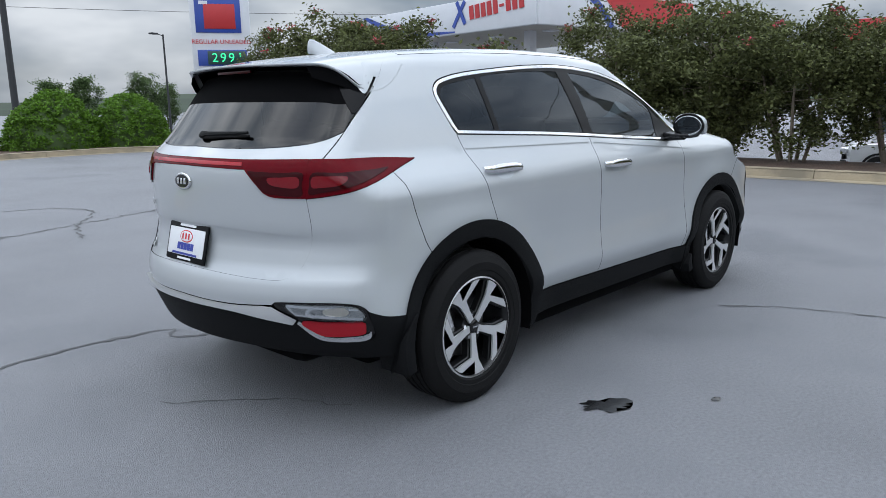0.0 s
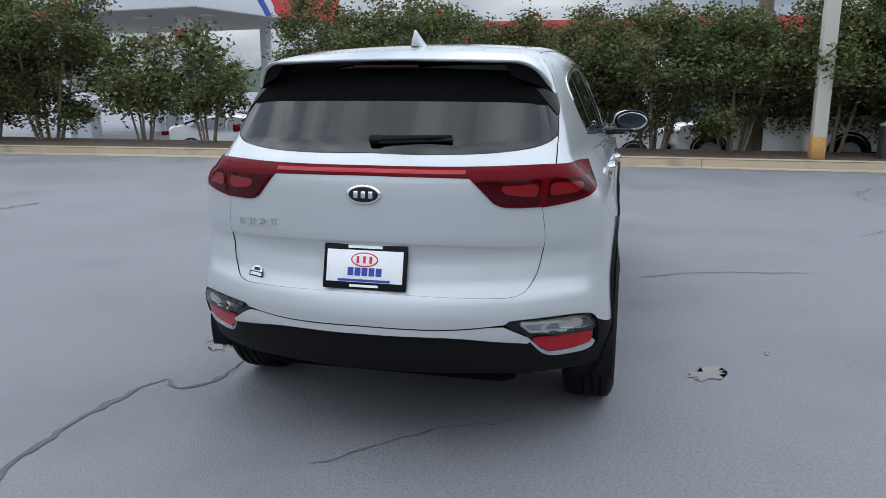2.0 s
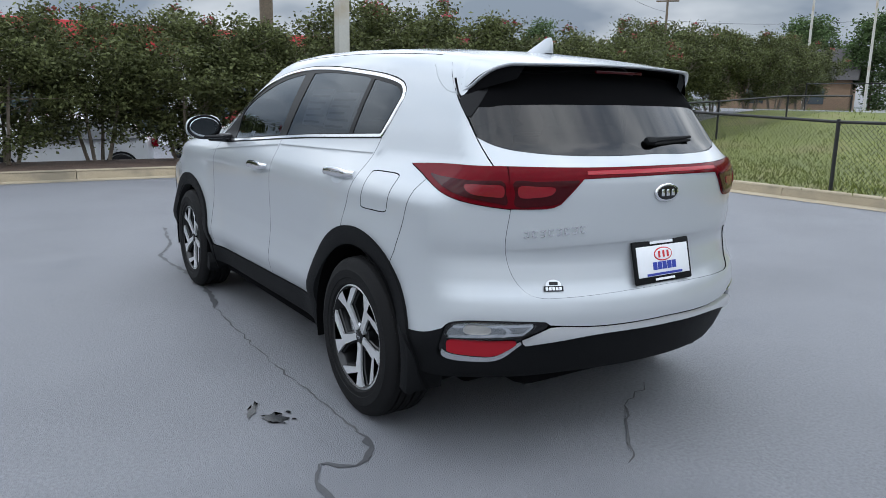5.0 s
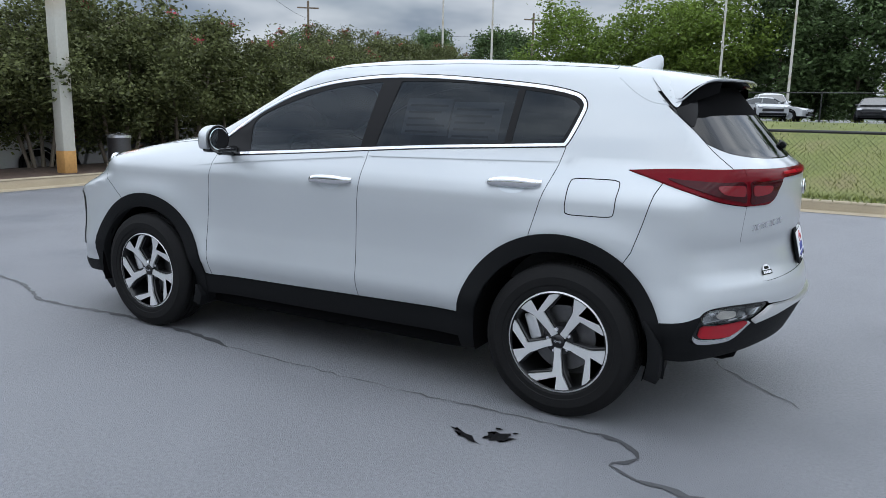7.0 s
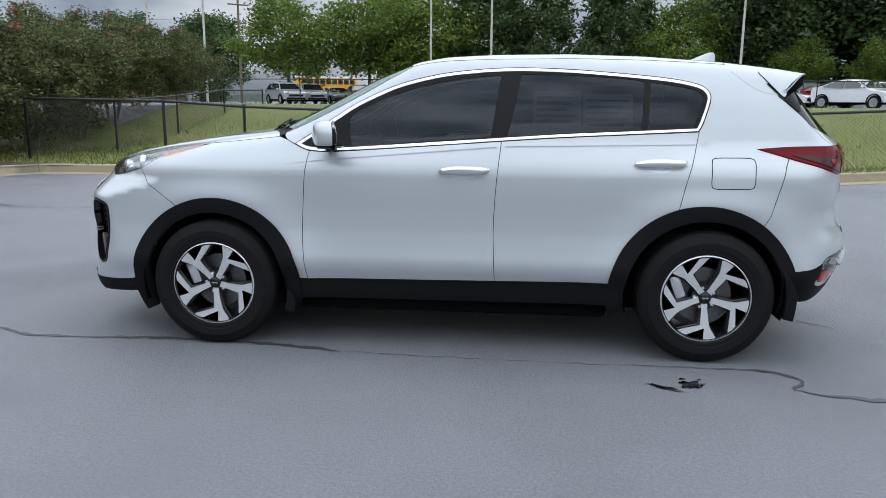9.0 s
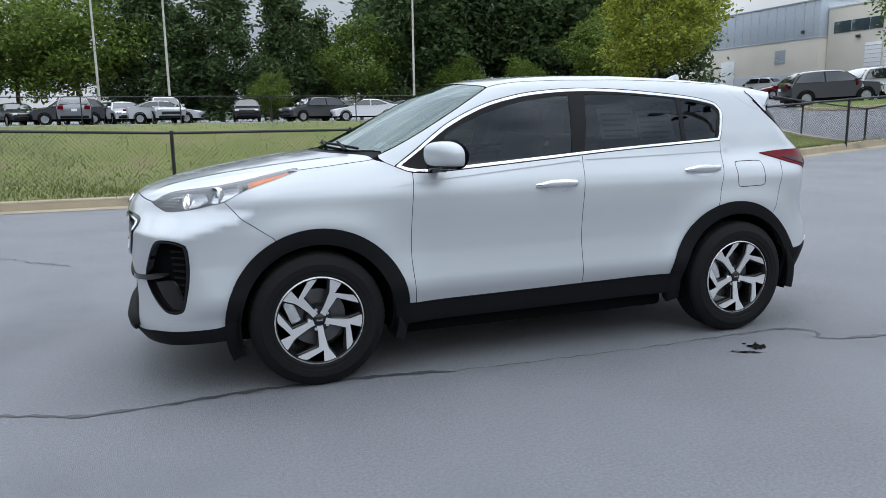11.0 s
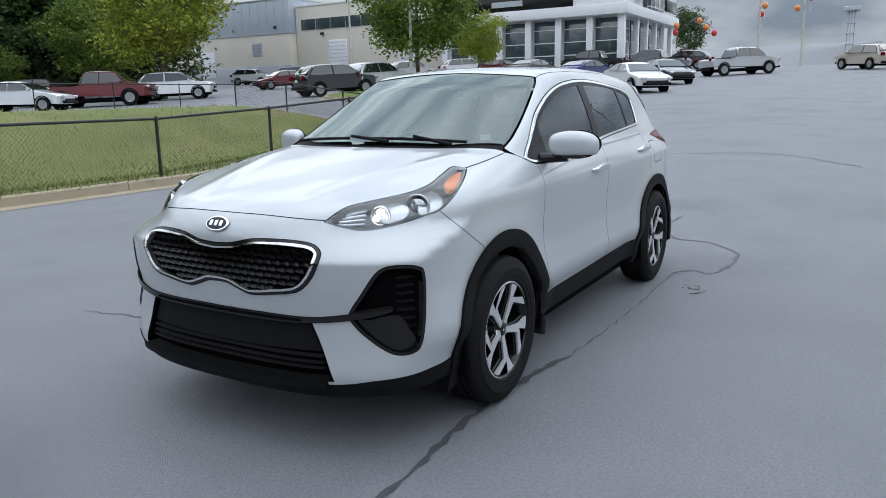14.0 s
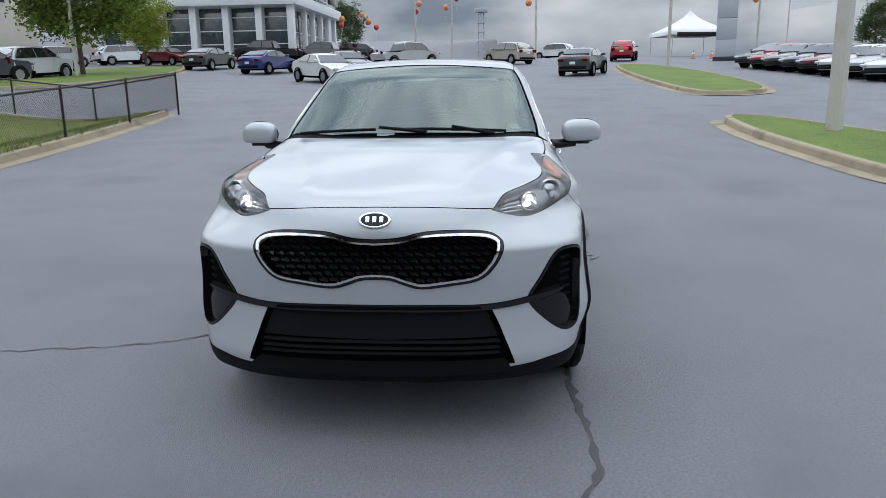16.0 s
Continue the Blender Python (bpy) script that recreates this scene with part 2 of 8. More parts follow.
def dense(points, gap=0.02, closed=False):
    """A smooth line through the points (Catmull-Rom), as an array."""
    p = np.array(points, float)
    ext = np.vstack([p[-1], p, p[0], p[1]]) if closed else np.vstack([2 * p[0] - p[1], p, 2 * p[-1] - p[-2]])
    out = []
    for i in range(len(p) if closed else len(p) - 1):
        a, b, c, d = ext[i : i + 4]
        n = max(1, int(math.ceil(np.linalg.norm(c - b) / gap)))
        for t in np.arange(n) / n:
            out.append(0.5 * (2 * b + (c - a) * t + (2 * a - 5 * b + 4 * c - d) * t * t + (3 * b - a - 3 * c + d) * t ** 3))
    if not closed:
        out.append(p[-1])
    return np.array(out)


# ---- the car ----
# Car body shape: x forward, y to the car's left, z up, half widths by symmetry.
def table(points, sigma):
    """A smooth curve through rough points: value by position."""
    px = np.array([p[0] for p in points], float)
    py = np.array([p[1] for p in points], float)
    order = np.argsort(px)
    px, py = px[order], py[order]
    pad = 4 * sigma
    xs = np.arange(px[0] - pad - 0.2, px[-1] + pad + 0.2, 0.004)
    left = py[0] + (xs - px[0]) * (py[1] - py[0]) / (px[1] - px[0])
    right = py[-1] + (xs - px[-1]) * (py[-1] - py[-2]) / (px[-1] - px[-2])
    ys = np.where(xs < px[0], left, np.where(xs > px[-1], right, np.interp(xs, px, py)))
    n = int(pad / 0.004) + 1
    k = np.exp(-0.5 * (np.arange(-n, n + 1) * 0.004 / sigma) ** 2)
    ys = np.convolve(np.pad(ys, n, mode="edge"), k / k.sum(), "valid")
    return lambda v: np.interp(v, xs, ys)


def step(v, a, b):
    s = np.clip((v - a) / (b - a), 0, 1)
    return s * s * (3 - 2 * s)


def smax(a, b, k):
    h = np.maximum(k - np.abs(a - b), 0) / k
    return np.maximum(a, b) + h * h * k / 4


SIDE = table([(0.20, 0.80), (0.30, 0.838), (0.39, 0.852), (0.455, 0.878), (0.50, 0.884), (0.56, 0.874), (0.66, 0.862), (0.76, 0.862), (0.88, 0.868),
              (0.97, 0.868), (1.03, 0.853), (1.09, 0.822), (1.15, 0.790), (1.25, 0.756), (1.35, 0.715), (1.45, 0.668), (1.54, 0.620), (1.62, 0.565)], 0.014)
PLAN_LOW = table([(-2.3, -0.09), (-2.0, -0.045), (-1.75, -0.015), (-1.4, 0.0), (-0.8, 0.002), (0.0, 0.0), (0.8, 0.0), (1.4, 0.004), (1.75, -0.004), (2.0, -0.022), (2.3, -0.07)], 0.10)
PLAN_HIGH = table([(-2.2, -0.12), (-1.9, -0.085), (-1.6, -0.055), (-1.25, -0.030), (-0.7, -0.006), (-0.2, 0.0), (0.3, -0.010), (0.8, -0.028), (1.3, -0.05), (1.8, -0.09), (2.2, -0.14)], 0.10)
TOP = table([(2.42, 0.70), (2.34, 0.84), (2.27, 0.93), (2.19, 0.985), (2.1, 1.017), (2.0, 1.043), (1.8, 1.085), (1.5, 1.137), (1.2, 1.180), (1.13, 1.19), (0.9, 1.305), (0.7, 1.405), (0.5, 1.505),
             (0.3, 1.582), (0.1, 1.612), (-0.2, 1.627), (-0.6, 1.630), (-1.0, 1.618), (-1.4, 1.590), (-1.7, 1.555), (-1.95, 1.515), (-2.3, 1.45)], 0.035)
REAR = table([(0.20, -2.04), (0.30, -2.12), (0.36, -2.175), (0.45, -2.215), (0.52, -2.245), (0.60, -2.25), (0.66, -2.236), (0.70, -2.205), (0.80, -2.180), (0.87, -2.192),
              (0.95, -2.192), (1.03, -2.192), (1.09, -2.188), (1.13, -2.172), (1.2, -2.085), (1.3, -2.0), (1.42, -1.90), (1.5, -1.835), (1.65, -1.71)], 0.014)
FRONT = table([(0.15, 2.13), (0.24, 2.21), (0.30, 2.26), (0.36, 2.268), (0.45, 2.25), (0.60, 2.238), (0.70, 2.25), (0.80, 2.252), (0.88, 2.25), (0.93, 2.245), (1.0, 2.22), (1.1, 2.12), (1.2, 1.98)], 0.018)
WHEEL_X, HUB_Z = 1.335, 0.35


def table_crease(x):
    """Height of the line pressed into the doors below the windows."""
    return np.interp(x, (-1.6, -1.25, -0.25, 0.74, 1.0), (1.137, 1.133, 1.113, 1.030, 1.0))


def half_width(x, z):
    w = step(z, 0.98, 1.16)
    y = SIDE(z) + PLAN_LOW(x) * (1 - w) + PLAN_HIGH(x) * w
    r = np.hypot(np.abs(x) - WHEEL_X, z - HUB_Z)
    crease = table_crease(x)
    y = y + 0.0045 * step(z, crease, crease + 0.008) * (1 - 0.7 * step(z, crease + 0.01, crease + 0.06)) * step(x, -1.36, -1.2) * (1 - step(x, 0.72, 0.98))
    return y + 0.026 * np.exp(-(((r - 0.47) / 0.13) ** 2)) * (1 - step(z, 0.80, 1.0))


def crown(x, y):
    """Height of the bonnet, windscreen and roof."""
    ridge = 0.34 + 0.22 * step(-x, -2.1, -1.1)
    fold = 0.008 * np.exp(-(((np.abs(y) - ridge) / 0.055) ** 2)) * step(x, 1.05, 1.35) * (1 - step(x, 1.95, 2.15))
    return TOP(x + 0.30 * step(x, -0.1, 0.5) * y * y) - (0.085 - 0.05 * step(x, 0.6, 1.2)) * y * y + fold


def nose(y, z):
    w = step(z, 0.80, 0.94)
    return FRONT(z) - (1 - w) * (0.055 * y * y + 0.44 * y ** 4) - w * (0.50 * y * y + 0.35 * y ** 4)


def tail(y, z):
    return REAR(z) + 0.42 * y * y + 0.06 * y ** 4


def body(p, ends_too=True):
    """Under 0 inside the body, over 0 outside."""
    x, y, z = p[..., 0], np.abs(p[..., 1]), p[..., 2]
    side = y - half_width(x, z)
    top = z - crown(x, y)
    if not ends_too:
        return smax(side, top, 0.075)
    ends = np.maximum(x - nose(y, z), tail(y, z) - x)
    return smax(smax(side, top, 0.075), ends, 0.07)


def slope(p, ends_too=True):
    e = 0.003
    g = np.stack([body(p + e * np.eye(3)[i], ends_too) - body(p - e * np.eye(3)[i], ends_too) for i in range(3)], -1)
    return g / np.maximum(np.linalg.norm(g, axis=-1, keepdims=True), 1e-9)


def drop(p, way, reach=1.2, ends_too=True):
    """From outside points along a way to the body's surface."""
    p = np.array(p, float)
    way = np.asarray(way, float) * np.ones_like(p)
    lo, hi = np.zeros(len(p)), np.full(len(p), reach)
    hit = np.zeros(len(p), bool)
    for t in np.arange(0.02, reach, 0.02):
        now = (body(p + way * t, ends_too) <= 0) & ~hit
        lo[now], hi[now] = t - 0.02, t
        hit |= now
        if hit.all():
            break
    lo[~hit] = reach
    for _ in range(14):
        mid = (lo + hi) / 2
        inside = body(p + way * mid[:, None], ends_too) <= 0
        hi, lo = np.where(inside, mid, hi), np.where(inside, lo, mid)
    return p + way * ((lo + hi) / 2)[:, None], hit


from mathutils.geometry import delaunay_2d_cdt

AXIS_F, AXIS_R, ARM = 1.0, -1.1, 1.1


def project(kind, p):
    x, y, z = np.asarray(p).T
    if kind == "side":
        return np.c_[x, z]
    if kind == "top":
        return np.c_[x, y]
    return np.c_[ARM * np.arctan2(y, x - AXIS_F if kind == "front" else AXIS_R - x), z]


def lift(kind, uv, off=0.0, ends_too=True):
    """From a flat layout to the body's surface: places and normals."""
    u, v = np.asarray(uv, float).T
    o = np.zeros_like(u)
    if kind == "side":
        start, way = np.c_[u, o + 1.3, v], np.c_[o, o - 1, o]
    elif kind == "top":
        start, way = np.c_[u, v, o + 1.9], np.c_[o, o, o - 1]
    else:
        s, ax = (1, AXIS_F) if kind == "front" else (-1, AXIS_R)
        c, n = np.cos(u / ARM), np.sin(u / ARM)
        start, way = np.c_[ax + s * 1.8 * c, 1.8 * n, v], np.c_[-s * c, -n, o]
    p, _ = drop(start, way, 1.75, ends_too)
    n = slope(p, ends_too)
    return p + n * off, n


def line(kind, points, gap=0.02):
    """A line on the body's surface, as places in space."""
    return lift(kind, dense(points, gap))[0]


def inside(pts, loop):
    x, y = pts[:, 0], pts[:, 1]
    out = np.zeros(len(pts), bool)
    a, b = loop, np.roll(loop, -1, axis=0)
    for (ax, ay), (bx, by) in zip(a, b):
        cross = (ay > y) != (by > y)
        out ^= cross & (x < (bx - ax) * (y - ay) / (by - ay + 1e-15) + ax)
    return out


def clean(loop, least=0.002):
    keep = [loop[0]]
    for q in loop[1:]:
        if np.linalg.norm(q - keep[-1]) > least:
            keep.append(q)
    if np.linalg.norm(keep[0] - keep[-1]) < least:
        keep.pop()
    return np.array(keep)


def shrink(loop, d):
    """The loop moved inwards by d."""
    loop = clean(loop)
    nxt, prv = np.roll(loop, -1, axis=0), np.roll(loop, 1, axis=0)
    area = np.sum(loop[:, 0] * nxt[:, 1] - nxt[:, 0] * loop[:, 1])
    s = 1.0 if area > 0 else -1.0
    def unit(e):
        return e / np.maximum(np.linalg.norm(e, axis=1, keepdims=True), 1e-9)
    e1, e2 = unit(loop - prv), unit(nxt - loop)
    n1, n2 = s * np.c_[-e1[:, 1], e1[:, 0]], s * np.c_[-e2[:, 1], e2[:, 0]]
    m = unit(n1 + n2)
    return loop + m * d / np.maximum((m * n1).sum(1, keepdims=True), 0.4)


def distance(pts, loops):
    best = np.full(len(pts), 9.0)
    for loop in loops:
        a, b = loop, np.roll(loop, -1, axis=0)
        for p, q in zip(a, b):
            d = q - p
            t = np.clip(((pts - p) @ d) / max(d @ d, 1e-12), 0, 1)
            best = np.minimum(best, np.linalg.norm(pts - p - t[:, None] * d, axis=1))
    return best


def panel_mesh(name, kind, loop, holes=(), off=0.0, depth=0.012, gap=0.0017, grid=0.03, ends_too=True, flip=False, pressed=False):
    """A curved panel cut along an outline, with folded edges all round."""
    loop = shrink(loop, gap) if gap else clean(loop)
    holes = [shrink(h, -gap) if gap else clean(h) for h in holes]
    lo, hi = loop.min(0), loop.max(0)
    gx, gy = np.meshgrid(np.arange(lo[0], hi[0], grid) + grid / 2, np.arange(lo[1], hi[1], grid) + grid / 2)
    pts = np.c_[gx.ravel(), gy.ravel()]
    if pressed:
        cx = np.arange(lo[0], hi[0], 0.03)
        rows = [np.c_[cx, table_crease(cx) + o] for o in (-0.006, 0.0, 0.005, 0.010, 0.016)]
        pts = np.vstack([pts[np.abs(pts[:, 1] - table_crease(pts[:, 0]) - 0.005) > 0.02], *rows])
    ok = inside(pts, loop)
    for h in holes:
        ok &= ~inside(pts, h)
    pts = pts[ok]
    pts = pts[distance(pts, [loop, *holes]) > (0.006 if pressed else grid * 0.45)] if len(pts) else pts
    loops, base, edges = [loop, *holes], 0, []
    for q in loops:
        edges += [(base + i, base + (i + 1) % len(q)) for i in range(len(q))]
        base += len(q)
    flat = np.vstack([*loops, pts]) if len(pts) else np.vstack(loops)
    v2, _, tris, *_ = delaunay_2d_cdt([Vector(p) for p in flat], edges, [], 0, 1e-6)
    v2 = np.array([tuple(p) for p in v2])
    tris = np.array([t for t in tris if len(t) == 3])
    mid = v2[tris].mean(1)
    ok = inside(mid, loop)
    for h in holes:
        ok &= ~inside(mid, h)
    tris = tris[ok]
    p, n = lift(kind, v2, off, ends_too)
    a, b, c = p[tris[:, 0]], p[tris[:, 1]], p[tris[:, 2]]
    turned = (np.cross(b - a, c - a) * n[tris[:, 0]]).sum(1) < 0
    tris[turned] = tris[turned][:, ::-1]
    count = {}
    for t in tris:
        for i in range(3):
            e = (int(t[i]), int(t[(i + 1) % 3]))
            count[e] = 1
    rim = [e for e in count if (e[1], e[0]) not in count]
    faces = [tuple(int(i) for i in t) for t in tris]
    skin = len(faces)
    verts, norms = list(p), list(n)
    if depth:
        low = {}
        for e in rim:
            for i in e:
                if i not in low:
                    low[i] = len(verts)
                    verts.append(p[i] - n[i] * depth)
                    norms.append(n[i])
        faces += [(a, low[a], low[b], b) for a, b in rim]
    verts, norms = np.array(verts), np.array(norms)
    if flip:
        verts, norms = verts * (1, -1, 1), norms * (1, -1, 1)
        faces = [f[::-1] for f in faces]
    me = mesh_of(name, verts, faces, norms)
    me.polygons.foreach_set("material_index", [int(k >= skin) for k in range(len(faces))])
    return me


def loop_of(kind, *lines):
    """A closed outline in the flat layout from lines in space."""
    return clean(np.vstack([project(kind, q) for q in lines]))


def both(loop, kind):
    """The outline of a whole panel from its left half, which begins and ends on the middle line."""
    m = loop[::-1] * ((1, -1) if kind == "top" else (-1, 1))
    return clean(np.vstack([loop, m]))


def panels(name, kind, loop, material, parents, label="", **more):
    """The same panel on the car's left and right."""
    return [part(name, panel_mesh(name, kind, loop, flip=f, **more), material, q, label) for q, f in zip(parents, (False, True))]


def middle_panel(name, kind, half, material, parent, label="", holes=(), side_holes=(), **more):
    hs = [both(h, kind) for h in holes]
    for h in side_holes:
        hs += [h, h * ((1, -1) if kind == "top" else (-1, 1))]
    return part(name, panel_mesh(name, kind, both(half, kind), hs, **more), material, parent, label)


def ring(loop, width):
    return loop, shrink(loop, width)


def cut(p, axis, a, b):
    """The stretch of a line between two values along one axis."""
    lo, hi = min(a, b), max(a, b)
    q = p[(p[:, axis] >= lo - 1e-6) & (p[:, axis] <= hi + 1e-6)]
    return q


def arch(x, r, a0, a1, off=0.0):
    """A wheel arch on the body side, by its angle from the ground line behind it."""
    a = np.radians(np.linspace(a0, a1, 40))
    return lift("side", np.c_[x + r * np.cos(a), HUB_Z + r * np.sin(a)], off)[0]


CAR = thing("suv", "silver compact SUV parked on dark asphalt, black lower cladding", "car")

# lines shared by neighbouring panels
belt = line("side", [(-1.258, 1.203), (-1.104, 1.195), (-0.870, 1.183), (-0.577, 1.168), (-0.252, 1.146), (0.016, 1.126), (0.319, 1.104), (0.624, 1.083), (0.717, 1.080), (0.813, 1.089), (0.885, 1.118)])
dlo_top = line("side", [(0.885, 1.118), (0.764, 1.197), (0.645, 1.280), (0.526, 1.353), (0.341, 1.435), (0.158, 1.485), (-0.026, 1.514), (-0.285, 1.531), (-0.573, 1.525), (-0.872, 1.503), (-1.109, 1.479), (-1.250, 1.452), (-1.305, 1.425), (-1.327, 1.385), (-1.315, 1.330), (-1.279, 1.235), (-1.258, 1.203)])
gap_front = line("side", [(0.795, 1.084), (0.814, 0.924), (0.828, 0.678), (0.822, 0.545), (0.806, 0.388)])
gap_mid = line("side", [(-0.240, 1.145), (-0.218, 0.916), (-0.208, 0.705), (-0.212, 0.545), (-0.219, 0.402)])
gap_rear = line("side", [(-1.262, 1.203), (-1.239, 1.106), (-1.195, 0.966), (-1.158, 0.818)])
sill = line("side", [(0.806, 0.388), (0.3, 0.394), (-0.219, 0.402), (-0.818, 0.412)])
arch_f = arch(1.325, 0.470, 4, 184)
arch_r = arch(-1.295, 0.476, 8, 168)
gap_bumper = line("front", [(0.890, 0.972), (0.973, 0.903), (1.044, 0.848), (1.118, 0.795)])
bonnet_gap = line("top", [(1.405, 0.705), (1.222, 0.722), (0.985, 0.722)])
lamp_low = line("front", [(0.440, 0.955), (0.520, 0.930), (0.582, 0.918), (0.659, 0.924), (0.745, 0.940), (0.814, 0.957), (0.890, 0.975), (0.985, 1.032), (1.085, 1.072), (1.190, 1.110)])
lamp_high = line("front", [(0.440, 0.955), (0.486, 0.991), (0.535, 1.012), (0.660, 1.031), (0.787, 1.048), (0.900, 1.071), (0.989, 1.093), (1.130, 1.119), (1.190, 1.110)])
bonnet_edge = line("front", [(0.0, 0.981), (0.207, 0.977), (0.440, 0.960)])
screen_side = line("top", [(0.955, 0.700), (0.826, 0.694), (0.614, 0.660), (0.373, 0.610), (0.262, 0.572)])
ditch = line("top", [(0.262, 0.572), (-0.3, 0.575), (-0.9, 0.560), (-1.415, 0.535)])
gate_cut = line("rear", [(1.000, 1.520), (0.965, 1.455), (0.915, 1.385), (0.840, 1.297), (0.780, 1.213), (0.721, 1.137)])
tail_top = line("rear", [(0.721, 1.137), (0.936, 1.132), (1.136, 1.119)])
tail_low = line("rear", [(1.136, 1.119), (1.042, 1.089), (0.952, 1.053), (0.846, 1.016), (0.746, 0.996), (0.655, 0.985)])
gap_quarter = line("side", [(-1.684, 1.030), (-1.655, 0.92), (-1.615, 0.785)])
gate_low = line("rear", [(0.655, 0.985), (0.670, 0.853), (0.648, 0.755), (0.600, 0.690), (0.540, 0.665), (0.442, 0.664), (0.177, 0.676), (0.0, 0.680)])
glass_low = line("rear", [(0.0, 1.178), (0.205, 1.174), (0.450, 1.177), (0.626, 1.190), (0.720, 1.208), (0.795, 1.236)])


def after(p, q):
    """The index of the point of p nearest to q."""
    return int(np.argmin(np.linalg.norm(p - q, axis=1)))


# doors, each with its handle, below the belt line
b1, b2 = after(belt, gap_rear[0]), after(belt, gap_mid[0])
b3 = after(belt, gap_front[0])
r0, r1 = after(arch_r, gap_rear[-1]), after(arch_r, sill[-1])
front_loop = loop_of("side", gap_front, sill[: after(sill, gap_mid[-1]) + 1], gap_mid[::-1], belt[b2 : b3 + 1])
rear_loop = loop_of("side", gap_mid, sill[after(sill, gap_mid[-1]) :], arch_r[min(r0, r1) : max(r0, r1) + 1] if r1 < r0 else arch_r[r0 : r1 + 1][::-1], gap_rear[::-1], belt[b1 : b2 + 1])
front_doors = panels("front_door", "side", front_loop, PAINT, (CAR, CAR), pressed=True)
rear_doors = panels("rear_door", "side", rear_loop, PAINT, (CAR, CAR), pressed=True)


def handle_mesh(x, z, length):
    """A pull handle: a bowed bar on two feet."""
    n = 22
    verts, faces = [], []
    for i in range(n + 1):
        s = i / n
        px = x + (0.5 - s) * length
        py = lift("side", [(px, z)])[0][0][1]
        h = 0.030 * min(1, math.sin(math.pi * min(max(s, 0.0), 1.0)) * 3.2)
        w = 0.004 + 0.021 * math.sin(math.pi * (0.06 + 0.84 * s)) ** 0.6
        drop = 0.010 * max(0.0, 1 - s / 0.35) ** 2
        for k in range(10):
            a = 2 * math.pi * k / 10
            verts.append((px, py + h + 0.010 * math.cos(a), z - drop + w * math.sin(a) * (1.0 if math.sin(a) > 0 else 0.85)))
    for i in range(n):
        for k in range(10):
            j = (k + 1) % 10
            faces.append((i * 10 + k, i * 10 + j, i * 10 + 10 + j, i * 10 + 10 + k))
    faces += [tuple(range(9, -1, -1)), tuple(range(n * 10, n * 10 + 10))]
    bm = bmesh.new()
    vs = [bm.verts.new(v) for v in verts]
    for f in faces:
        bm.faces.new([vs[q] for q in f])
    bmesh.ops.recalc_face_normals(bm, faces=bm.faces[:])
    return finish(bm)


def flipped(bm):
    bmesh.ops.scale(bm, vec=(1, -1, 1), verts=bm.verts[:])
    bmesh.ops.reverse_faces(bm, faces=bm.faces[:])
    return bm


for doors, x, z in ((front_doors, -0.042, 0.995), (rear_doors, -1.055, 1.044)):
    for door, turn in zip(doors, (lambda b: b, flipped)):
        part("door_handle", turn(handle_mesh(x - 0.004, z, 0.272)), CHROME, door, "satin chrome pull handle")
        # Flat patch: the look of light in a hollow is put into its colour.
        cup = dense([(x + 0.075, z - 0.010), (x + 0.05, z + 0.010), (x - 0.05, z + 0.010), (x - 0.075, z - 0.010), (x - 0.05, z - 0.040), (x, z - 0.050), (x + 0.05, z - 0.040)], 0.015, True)
        part("handle_cup", panel_mesh("handle_cup", "side", cup, off=0.0012, depth=0.0, gap=0, grid=0.03, flip=turn is flipped), surface("cup_shading", (0.50, 0.54, 0.57), rough=0.4, metal=0.6, vary=0.02, coat=0.8), door)

# wings, body sides with pillars and roof rails, fuel flap
wing_tip = line("side", [(0.885, 1.118), (0.93, 1.139)])
f0, f1 = after(arch_f, gap_bumper[-1]), after(arch_f, gap_front[-1])
lamp_end = after(lamp_low, gap_bumper[0])
wing_loop = loop_of("side", gap_front[::-1], belt[b3:], wing_tip, bonnet_gap[::-1], lamp_low[lamp_end:][::-1], gap_bumper, arch_f[min(f0, f1) : max(f0, f1) + 1][::-1] if f0 > f1 else arch_f[f0 : f1 + 1])
wings = panels("front_wing", "side", wing_loop, PAINT, (CAR, CAR), pressed=True)
q0 = after(arch_r, gap_quarter[-1])
tq = after(tail_low, gap_quarter[0])
side_loop = loop_of("side", gap_rear[::-1], dlo_top[::-1], wing_tip, line("side", [(0.93, 1.139), (0.955, 1.160)]), screen_side, ditch, gate_cut, tail_top, tail_low[: tq + 1], gap_quarter, arch_r[min(q0, r0) : max(q0, r0) + 1][::-1] if q0 > r0 else arch_r[q0 : r0 + 1])
fuel = dense([(-1.318, 1.055), (-1.335, 1.073), (-1.42, 1.076), (-1.515, 1.074), (-1.535, 1.055), (-1.531, 1.0), (-1.528, 0.943), (-1.510, 0.924), (-1.42, 0.921), (-1.332, 0.922), (-1.314, 0.940), (-1.314, 1.0)], 0.012, True)
body_sides = [part("body_side", panel_mesh("body_side", "side", side_loop, [fuel] if not f else [], flip=f), PAINT, CAR) for f in (False, True)]
part("fuel_flap", panel_mesh("fuel_flap", "side", fuel, gap=0.0025), PAINT, body_sides[0])

